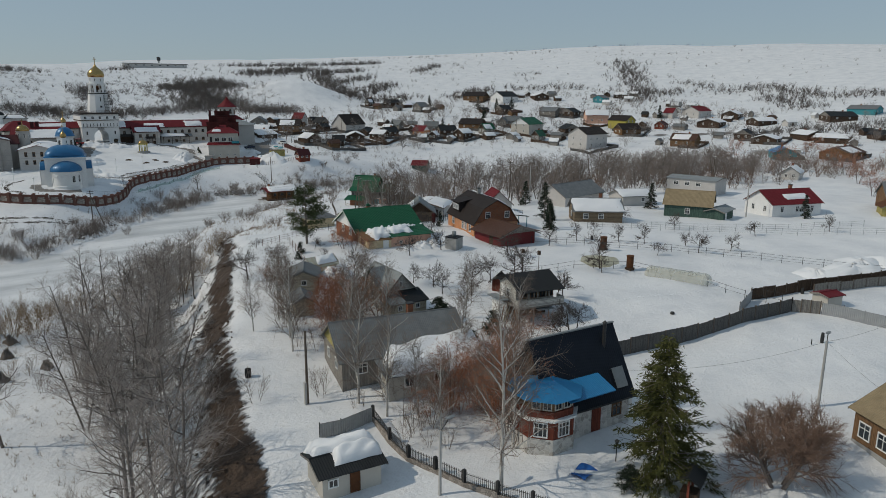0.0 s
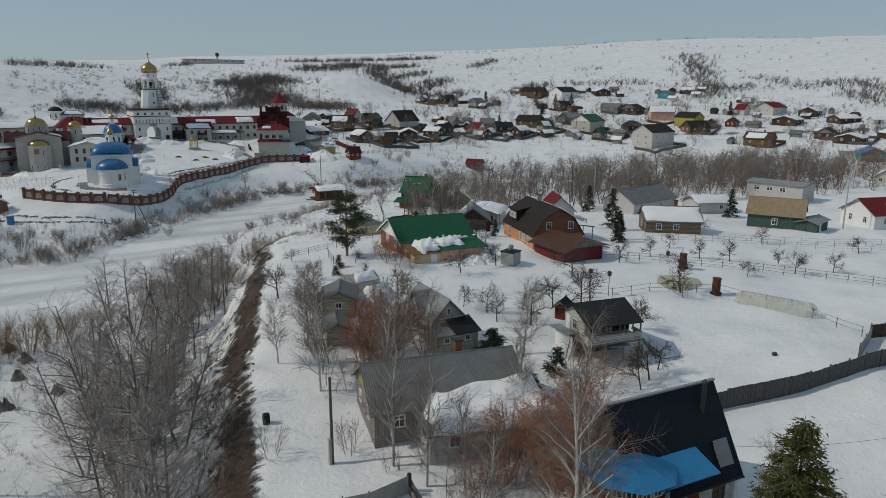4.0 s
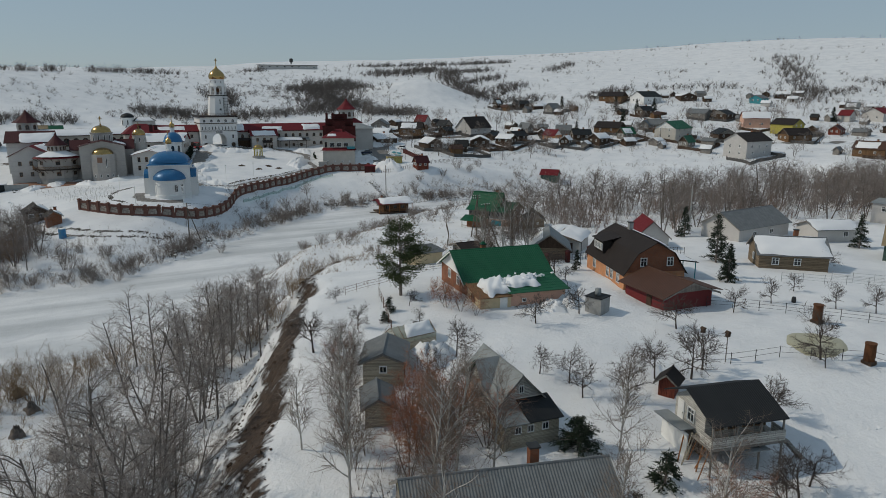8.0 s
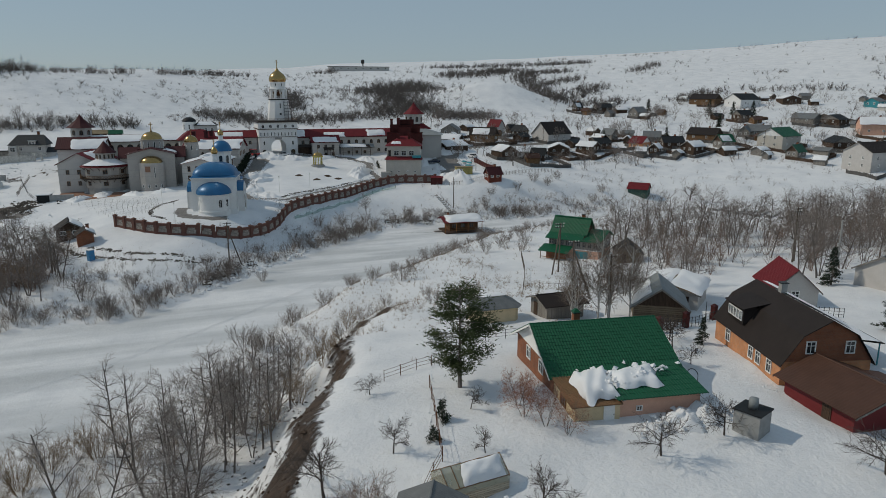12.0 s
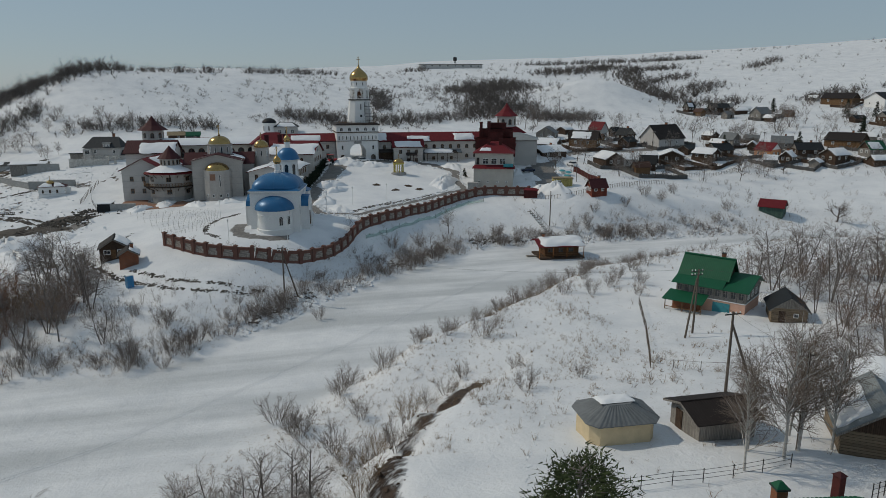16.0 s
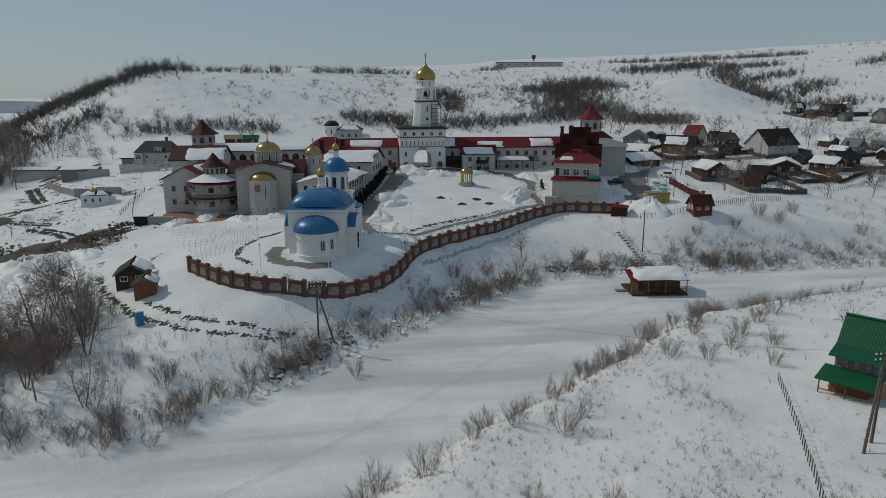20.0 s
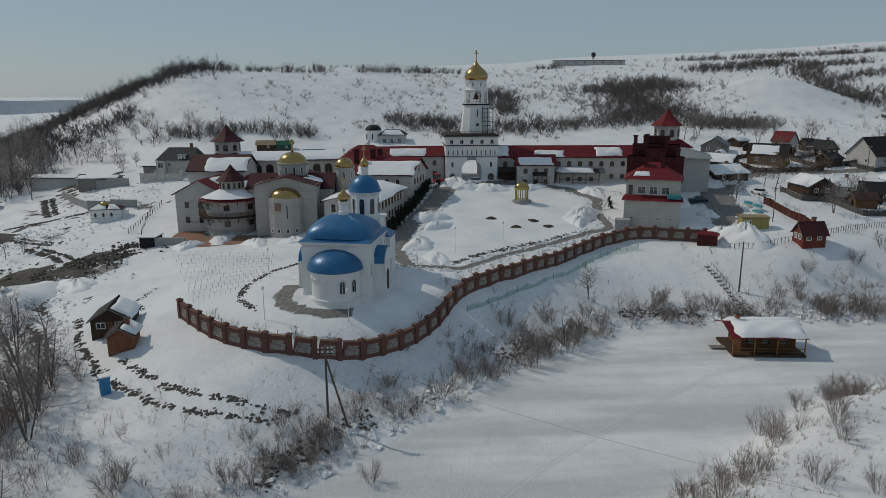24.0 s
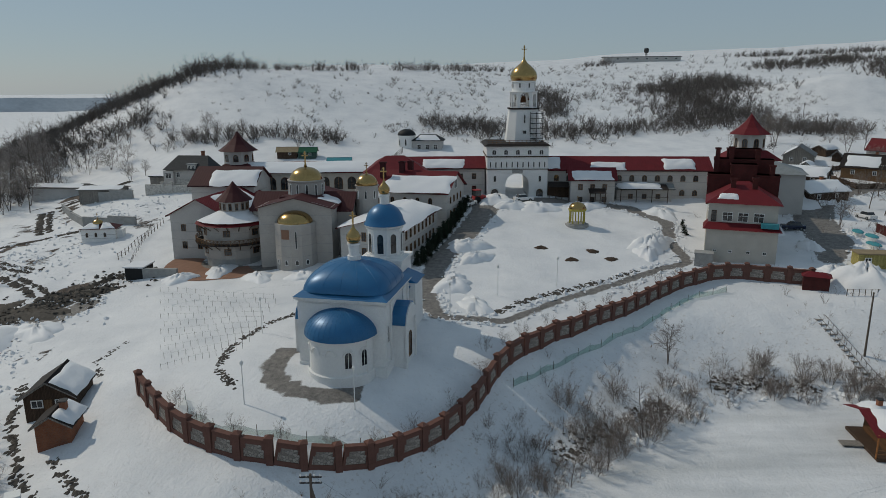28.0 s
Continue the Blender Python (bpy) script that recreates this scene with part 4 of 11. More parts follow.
cold_frame(-3.6, -61.4, 5, 4.4, 2.6, 2.0, "small timber greenhouse with brown glazing and snow on it", FILM, True)
heap("covered_woodpile", -3.6, -65.2, 2.0, 1.5, 8, None, "snow-buried woodpile beside the shed", "woodpile", 1.3)


def green_house():
    r = gable_house("green_roofed_house", "single-storey brick house under a green metal-tile roof", 14.3, -48.4, -11, 10.9, 10.2, 2.2, 4.8, BRICK, GREENROOF, over=0.55, ribs=0.26, amp=0.05, steps=16, trim=WHITEPAINT,
                    windows=[("w", -2.0, 0.9, 1.1, 1.2), ("w", 1.5, 0.9, 1.1, 1.2), ("e", 0, 0.9, 1.1, 1.2)], gable=WHITEPAINT)
    part("annex_wall", M().box(-1.6, 5.2, -9.6, -5.1, -1.0, 1.75), PINK, r, "pink plastered annexe")
    part("annex_roof", slope((-2.0, -4.9, 2.4), (5.7, -4.9, 2.4), (-2.0, -10.0, 1.75), (5.7, -10.0, 1.75), 0.26, 0.05, 7), GREENROOF, r)
    part("snow_cover", snow_slab((-1.6, -6.2, 2.35), (2.9, -5.6, 2.4), (-0.9, -8.8, 1.95), (2.4, -8.6, 2.0), 0.5, 3, 16, 10, 0.6), SNOW, r, "slumped snow slab on the annexe roof", smooth_=True)
    window(r, 0.0, -9.6, 0.55, -90, 0.5, 0.45)
    part("porch_wall", M().box(-5.4, -1.7, -9.8, -5.1, -1.0, 1.5), BEIGE, r, "beige sheet porch")
    part("porch_roof", slope((-5.8, -4.9, 2.1), (-1.6, -4.9, 2.1), (-5.8, -10.1, 1.5), (-1.6, -10.1, 1.5), 0.2, 0.02), WOODBROWN, r)
    part("snow_cover", snow_slab((-4.2, -5.6, 2.1), (-1.2, -5.2, 2.2), (-4.6, -9.6, 1.6), (-1.7, -9.8, 1.6), 0.7, 9, 16, 12, 0.8), SNOW, r, "tumbled snow on the porch roof", smooth_=True)
    window(r, -5.4, -7.4, 0.4, 180, 1.2, 0.9, WOODBROWN)
    door(r, -2.6, -9.8, -0.2, -90, 0.9, 1.6, WHITEPAINT)
    chimney(r, -0.6, 2.6, 2.5, 4.7, 0.6, BRICK)
    part("chimney_hood", M().prism([(-1.0, 2.2), (-0.2, 2.2), (-0.2, 3.0), (-1.0, 3.0)], 4.75, 5.1, [(-0.7, 2.5), (-0.5, 2.5), (-0.5, 2.7), (-0.7, 2.7)]), GREENROOF, r)


green_house()
for _i, (_x, _y, _r_, _h) in enumerate(((15.2, -59.8, 1.6, 0.8), (17.6, -59.4, 1.5, 0.9), (19.2, -58.2, 1.1, 0.6), (12.2, -60.2, 0.9, 0.5))):
    heap("snow_drift", _x, _y, _r_, _h, 20 + _i, label="heap of lumpy snow slid off the annexe roof")


def gambrel_house():
    r = gable_house("gambrel_brick_house", "brick house with a dark gambrel roof and a long dormer", 34.8, -51.6, 71, 13.0, 8.2, 2.5, 6.4, BRICKORANGE, BROWNROOF, gable=BRICK, gambrel=(2.5, 5.0), over=0.35,
                    windows=[("n", -4.6, 0.7, 0.9, 1.3), ("n", -2.6, 0.7, 0.9, 1.3), ("n", -1.2, 0.7, 0.9, 1.3), ("n", 3.6, 0.7, 1.0, 1.3), ("w", 1.6, 3.2, 0.9, 1.2), ("w", -2.0, 3.2, 0.9, 1.2), ("s", 0, 0.7, 1.0, 1.3)])
    part("dormer", M().box(1.2, 4.4, 2.6, 3.95, 3.3, 5.0), BROWNROOF, r)
    part("dormer_roof", slope((0.8, 1.2, 5.65), (4.8, 1.2, 5.65), (0.8, 4.25, 5.0), (4.8, 4.25, 5.0)), BROWNROOF, r)
    for u in (1.7, 2.3, 2.9, 3.5, 4.0):
        window(r, u, 3.95, 3.6, 90, 0.55, 1.0)
    part("snow_cover", snow_slab((-6.5, -0.3, 6.4), (6.3, -0.3, 6.4), (-6.2, -2.3, 5.2), (6.3, -2.3, 5.2), 0.22, 4, 20, 8), SNOW, r, smooth_=True)
    chimney(r, 2.0, -0.2, 5.6, 7.3, 0.6, GREYWALL)
    part("canopy_roof", slope((-2.0, -4.4, 2.9), (5.5, -4.4, 2.9), (-2.0, -8.6, 2.3), (5.5, -8.6, 2.3)), BROWNROOF, r)
    part("snow_cover", snow_slab((-1.9, -4.4, 2.95), (5.4, -4.4, 2.95), (-1.9, -8.3, 2.4), (5.4, -8.3, 2.4), 0.25, 7), SNOW, r, smooth_=True)
    for u in (-1.7, 1.7, 5.2):
        part("canopy_post", M().tube((u, -8.3, -0.5), (u, -8.3, 2.3), 0.07), TEAL, r)
    g = gable_house("garage", "dark red garage with a brown gable roof", 30.8, -61.9, 84, 7.2, 7.0, 2.0, 3.3, SHEETRED, RUSTROOF, gable=WOODGREY, over=0.7, ribs=0.3, amp=0.012, category="garage", doors=[("n", -1.0, 0.9, 1.8, WOODDARK)])
    part("side_awning", slope((-3.4, -3.3, 2.1), (2.5, -3.3, 2.1), (-3.4, -5.4, 1.7), (2.5, -5.4, 1.7)), RUSTROOF, g)


gambrel_house()


def block_stove():
    r = thing("concrete_block_cellar_vent", 19.4, -62.4, gz(19.4, -62.4) - 0.1, 20, "grey block cube with a metal barrel on top", "outbuilding")
    part("cube", M().box(-1.0, 1.0, -1.0, 1.0, -0.4, 1.9), GREYWALL, r)
    part("slab", M().box(-1.1, 1.1, -1.1, 1.1, 1.9, 2.0), BLACKROOF, r)
    part("barrel", M().lathe([(0, 2.0), (0.34, 2.0), (0.36, 2.4), (0.34, 2.8), (0, 2.82)], 16), TINROOF, r, smooth_=True)


block_stove()

# the houses further along the lane
gable_house("log_house", "log house with a white snow-laden roof", 62.5, -55.2, -40, 9.5, 7.0, 2.5, 4.5, LOGS, GREYROOF, snow=[("s", 0.02, 0.98, 0.05, 0.97, 0.4), ("n", 0.02, 0.98, 0.05, 0.97, 0.4)], windows=[("s", -2.5, 0.8, 1.0, 1.1), ("s", 0.5, 0.8, 1.0, 1.1), ("w", 0, 0.8, 1.0, 1.1)], chimneys=[(1.0, 0.6, 5.4)])
gable_house("grey_hangar", "long grey shed with a dull sheet roof", 79.0, -34.5, 4, 15.0, 8.0, 2.8, 5.2, BLOCKWALL, GREYROOF, ribs=0.4, windows=[("s", -3, 1.0, 1.2, 0.9), ("s", 2, 1.0, 1.2, 0.9)], category="shed")
gable_house("white_outbuilding", "low white outbuilding with a snow roof", 90.0, -43.5, -20, 8.0, 6.0, 2.5, 3.6, PLASTER, TINROOF, snow=[("s", 0, 1, 0, 1, 0.3), ("n", 0, 1, 0, 1, 0.3)], category="outbuilding", windows=[("s", 1.5, 1.0, 1.0, 1.0)])
gable_house("green_timber_house", "green timber house with an ochre slate roof", 86.5, -61.5, -64, 9.5, 7.2, 3.0, 5.6, WOODGREEN, OCHREROOF, gable=WOODDARK, ribs=0.25, windows=[("e", -2.0, 0.9, 1.0, 1.3), ("e", 1.6, 0.9, 1.0, 1.3), ("s", 0, 0.9, 1.0, 1.3)])
gable_house("teal_lean_to", "low teal lean-to with a grey roof", 88.5, -67.5, 12, 6.5, 3.6, 2.0, 2.6, WOODGREEN, TINROOF, category="shed", doors=[("s", -1.5, 0.9, 1.8, WHITEPAINT)])
gable_house("flat_block_house", "pale flat-roofed block house behind the lane", 121.0, -42.0, -80, 13.0, 8.0, 4.2, 4.7, BLOCKWALL, TINROOF, windows=[("s", -4, 2.4, 1.4, 1.1), ("s", -1, 2.4, 1.4, 1.1), ("s", 2, 2.4, 1.4, 1.1), ("w", -1, 2.4, 1.1, 1.1), ("w", 2, 2.4, 1.1, 1.1)])
gable_house("white_red_roofed_house", "white house with a dark red metal roof and snow patches", 107.0, -72.0, -22, 13.0, 8.5, 2.9, 5.4, LIME, REDROOF, ribs=0.35, snow=[("s", 0.35, 0.8, 0.35, 0.7, 0.25)], windows=[("w", -2, 0.9, 0.9, 1.3), ("w", 1.6, 0.9, 0.9, 1.3), ("s", -4, 0.9, 0.9, 1.3), ("s", 0, 0.9, 0.9, 1.3), ("s", 4, 0.9, 0.9, 1.3)], chimneys=[(2, 0.5, 6.2)])
gable_house("old_timber_barn", "dark timber barn with a grey sheet roof at the lane's end", 134.0, -88.0, -55, 11.0, 8.0, 3.6, 6.4, WOODBROWN, GREYROOF, ribs=0.3, category="barn")
gable_house("rust_roofed_shed", "low shed with a rust-red roof", 124.0, -88.0, 30, 5.5, 4.5, 2.0, 3.2, WOODYELLOW, RUST, category="shed")
gable_house("red_roofed_cottage", "cottage with a steep red roof behind the brick house", 55.0, -33.5, 60, 7.0, 5.6, 2.4, 5.0, PLASTER, REDROOF, ribs=0.3, windows=[("w", 0, 1.0, 1.0, 1.2)])
gable_house("snow_roofed_carport", "white carport with a rounded snow roof", 40.8, -28.5, 40, 8.0, 7.0, 2.6, 3.5, PLASTER, WOODBROWN, snow=[("s", 0, 1, 0, 1.02, 0.4), ("n", 0, 1, 0, 1.02, 0.4)], category="carport", doors=[("w", -1.2, 2.4, 2.1, WOODDARK)])
gable_house("weathered_log_barn", "old grey log barn with a sagging tin roof", 34.0, -33.5, 55, 7.0, 6.0, 2.2, 4.4, LOGS, TINROOF, ribs=0.2, category="barn", gable=WOODDARK, snow=[("n", 0.1, 0.9, 0.3, 0.95, 0.2)])


def log_house_edge():
    """The timber house that stands at the lane by the start of the flight."""
    gable_house("brown_timber_house", "brown timber house with a striped slate roof and glazed porch", 13.8, -128.5, 62, 7.0, 7.5, 3.4, 5.6, WOODBROWN, OCHREROOF, ribs=0.22, amp=0.04, plinth=0.5, windows=[("n", -1.8, 1.0, 1.2, 1.4), ("n", 0.4, 1.0, 1.2, 1.4), ("n", 2.3, 1.0, 1.2, 1.4), ("w", -1.8, 1.0, 1.2, 1.4), ("w", 1.6, 1.0, 1.2, 1.4)])


log_house_edge()
# the brick hut with the snow cap
_r = gable_house("snow_capped_shed", "low shed with a dark slate roof under thick snow", -23.6, -101.6, -10, 4.6, 3.6, 2.0, 2.5, CREAM, BLACKROOF, ribs=0.2, snow=[("n", 0.05, 1.0, 0.0, 1.0, 0.8), ("s", 0.3, 1.0, 0.0, 0.6, 0.7)], category="shed", doors=[("s", 0.2, 0.8, 1.6, RUST)], windows=[("s", -1.5, 0.8, 0.8, 0.7)])

# ---------------------------------------------------------------- the creek's bank and the boathouse
def hex_hall():
    x, y = 14.6, -27.2
    r = thing("beige_pavilion", x, y, gz(x, y) - 0.05, -4, "low beige pavilion with a grey ribbed hip roof", "pavilion")
    ring = lambda k: [(-3.4 * k, -1.6 * k), (-2.6 * k, -2.5 * k), (2.6 * k, -2.5 * k), (3.4 * k, -1.6 * k), (3.4 * k, 1.6 * k), (2.6 * k, 2.5 * k), (-2.6 * k, 2.5 * k), (-3.4 * k, 1.6 * k)]
    part("wall", M().prism(ring(1), -1.0, 2.3), BEIGE, r)
    p, q = ring(1.14), ring(0.42)
    for i in range(8):
        j = (i + 1) % 8
        (a, b), (c, d), (e, f), (g, h) = q[i], q[j], p[i], p[j]
        part("roof_panel", slope((a, b, 3.3), (c, d, 3.3), (e, f, 2.25), (g, h, 2.25), 0.2, 0.03), GREYROOF, r)
    part("roof_top", M().prism(q, 3.25, 3.34), GREYROOF, r)
    part("snow_cover", snow_slab((-1.9, 1.6, 3.0), (2.0, 1.6, 3.0), (-1.8, -0.7, 3.36), (1.9, -0.7, 3.36), 0.25, 2), SNOW, r, smooth_=True)
    door(r, 0.5, 2.5, 0, 90, 0.9, 1.9, WOODBROWN)
    for ob in r.children:
        ob.matrix_basis = Matrix.Diagonal((0.8, 0.85, 0.92, 1)) @ ob.matrix_basis


hex_hall()
gable_house("log_barn", "small weathered board barn with a dark low roof", 22.9, -28.3, -2, 5.0, 4.2, 2.1, 2.8, WOODGREY, BROWNROOF, ribs=0.25, amp=0.015, over=0.5, category="barn", gable=WOODBROWN, doors=[("w", 0.8, 0.9, 1.7, WOODDARK)])


def green_twin_house():
    x, y = 51.2, 10.8
    r = thing("two_storey_green_roofed_house", x, y, gz(x, y) - 0.05, -53, "two-storey house with green roofs, pink ground floor and blue gate", "house")
    part("ground_floor", M().box(-5.2, 6.0, -4.0, 4.0, -1.6, 2.2), PINK, r, "pink plastered ground floor")
    part("upper_wall", M().box(-5.2, 6.0, -4.02, 4.02, 2.2, 4.35), WOODGREY, r, "weathered board upper floor")
    part("string_board", M().box(-5.3, 6.1, -4.1, 4.1, 2.12, 2.26), WHITEPAINT, r)
    for i in range(9):
        window(r, -4.6 + i * 1.24, -4.02, 2.75, -90, 0.85, 1.15, WOODGREY)
    for v in (-2.6, -0.4, 1.8):
        window(r, 6.0, v, 2.75, 0, 0.95, 1.1, WHITEPAINT)
    door(r, 2.3, -4.0, -0.3, -90, 2.7, 2.1, TEAL, "garage_door")
    # the skirt roof over the upper floor and the flat-pitched roof of the east half
    part("skirt_roof", slope((-5.6, -2.4, 5.3), (2.5, -2.4, 5.3), (-5.8, -4.9, 4.2), (2.5, -4.9, 4.2), 0.3, 0.02), GREENROOF, r)
    part("east_roof", slope((2.5, 1.4, 5.9), (6.6, 1.4, 5.9), (2.5, -4.9, 4.2), (6.6, -4.9, 4.2), 0.3, 0.02), GREENROOF, r)
    part("east_roof", slope((2.5, 1.4, 5.9), (6.6, 1.4, 5.9), (2.5, 4.8, 4.3), (6.6, 4.8, 4.3), 0.3, 0.02), GREENROOF, r)
    part("east_gable", M().sweep([(-4.0, 4.3), (4.0, 4.3), (1.4, 5.75)], 5.85, 6.0), WOODGREY, r)
    part("attic_wall", M().sweep([(-2.6, 4.2), (2.9, 4.2), (2.9, 5.0), (0.1, 8.0), (-2.6, 5.2)], -5.0, 2.3), WOODDARK, r, "dark board attic gable")
    for v, z in ((-2.75, 5.1), (3.2, 4.9)):
        part("attic_roof", slope((-5.6, 0.1, 8.3), (2.9, 0.1, 8.3), (-5.6, v, z), (2.9, v, z), 0.3, 0.02), GREENROOF, r)
    part("ridge_cap", M().sweep([(-0.18, 8.26), (0.38, 8.26), (0.1, 8.42)], -5.65, 2.95), GREENROOF, r)
    window(r, 2.3, 0.1, 5.4, 0, 0.8, 1.0, WOODBROWN)
    chimney(r, 0.6, 1.2, 6.0, 8.8, 0.6, BRICK)
    # the open porch in front
    part("porch_wall", M().box(-5.2, -0.9, -5.4, -4.0, -1.6, 1.4), BRICK, r, "orange brick porch wall")
    part("porch_roof", slope((-6.2, -4.05, 2.75), (0.3, -4.05, 2.75), (-6.4, -7.2, 1.75), (0.3, -7.2, 1.75), 0.3, 0.02), GREENROOF, r)
    for u in (-5.9, -3.0, 0.0):
        part("porch_post", M().tube((u, -6.9, -1.4), (u, -6.9, 1.85), 0.08), WOODBROWN, r)
    part("porch_rail", M().box(-5.9, 0.0, -6.95, -6.87, 0.45, 0.55).box(-5.9, 0.0, -6.95, -6.87, -0.1, 0.0), WOODBROWN, r)
    part("service_cable", M().tube((4.6, -4.6, 4.1), (5.9, -8.4, 3.3), 0.02, 0.02, 4), STEEL, r)
    for ob in r.children:
        ob.matrix_basis = Matrix.Diagonal((0.87, 0.87, 0.88, 1)) @ ob.matrix_basis
    gable_house("log_outhouse", "small log outhouse with a black sheet roof", 56.0, 1.8, 58, 5.0, 4.4, 1.9, 3.5, LOGS, BLACKROOF, gable=WOODGREY, category="outbuilding", doors=[("w", 0.9, 0.8, 1.5, WOODDARK)], windows=[("w", -0.8, 0.7, 0.6, 0.6)])


green_twin_house()


def boathouse():
    x, y = 51.2, 68.4
    r = thing("boathouse", x, y, 0.02, -6, "orange-brown log boathouse with a snow-covered roof on the ice", "boathouse")
    part("raft", M().box(-5.0, 5.3, -4.1, 3.2, 0.0, 0.35), WOODDARK, r)
    part("wall", M().box(-3.4, 4.4, -2.4, 2.6, 0.35, 2.9), LOGSDARK, r)
    part("roof_slope", slope((-5.4, 0.2, 4.0), (5.4, 0.2, 4.0), (-5.4, -4.2, 2.9), (5.4, -4.2, 2.9), 0.3, 0.02), REDROOF, r)
    part("roof_slope", slope((-5.4, 0.2, 4.0), (5.4, 0.2, 4.0), (-5.4, 3.6, 2.9), (5.4, 3.6, 2.9), 0.3, 0.02), REDROOF, r)
    part("snow_cover", snow_slab((-4.4, 0.2, 4.0), (5.5, 0.2, 4.0), (-4.2, -4.1, 2.95), (5.5, -4.1, 2.95), 0.5, 3, 18, 10, 0.2), SNOW, r, smooth_=True)
    part("snow_cover", snow_slab((-4.4, 0.2, 4.0), (5.5, 0.2, 4.0), (-4.2, 3.5, 2.95), (5.5, 3.5, 2.95), 0.5, 8, 18, 10, 0.2), SNOW, r, smooth_=True)
    for u in (-5.1, -2.0, 1.2, 5.1):
        part("veranda_post", M().tube((u, -3.9, 0.3), (u, -3.9, 3.0), 0.1), LOGSORANGE, r)
    rl = M()
    for zz in (0.75, 1.2):
        rl.box(-5.1, 5.1, -3.95, -3.87, zz, zz + 0.08)
    part("veranda_rail", rl, WOODBROWN, r)
    for u in (-2.2, 0.2, 2.6):
        window(r, u, -2.4, 1.2, -90, 1.2, 1.1, WOODBROWN)
    window(r, -3.4, 0, 1.2, 180, 1.0, 1.0, WOODBROWN)
    chimney(r, -3.0, 0.8, 3.0, 4.9, 0.5, BRICK)
    gw = M().box(-7.2, -5.0, -1.2, 0.0, 0.15, 0.25)
    part("gangway", gw, WOODGREY, r)


boathouse()
gable_house("red_green_hut", "small green hut with a red roof under the bank", 124.0, 87.0, -50, 6.2, 4.8, 2.0, 3.6, WOODGREEN, REDROOF, ribs=0.3, category="hut")
# ---------------------------------------------------------------- the monastery
def onion(r, z, n=7):
    """Profile of an onion dome of radius r that stands at height z."""
    return [(r * 0.62, z), (r * 0.86, z + r * 0.22), (r, z + r * 0.62), (r * 0.95, z + r * 1.0), (r * 0.72, z + r * 1.4), (r * 0.42, z + r * 1.75), (r * 0.18, z + r * 2.1), (r * 0.06, z + r * 2.5), (0, z + r * 2.62)]


def dome(r, z, h):
    return [(r * math.cos(a), z + h * math.sin(a)) for a in np.linspace(0, math.pi / 2 - 0.02, 12)] + [(0, z + h)]


def cross(parent, x, y, z, h):
    w = h * 0.05
    m = M().box(x - w, x + w, y - w, y + w, z, z + h)
    m.box(x - h * 0.26, x + h * 0.26, y - w, y + w, z + h * 0.62, z + h * 0.70)
    m.box(x - h * 0.13, x + h * 0.13, y - w, y + w, z + h * 0.82, z + h * 0.88)
    part("cross", m, GOLD, parent)


def slit(parent, x, y, z, ang, w, h):
    window(parent, x, y, z, ang, w, h, LIME, arch=True, bars=0, depth=0.14)


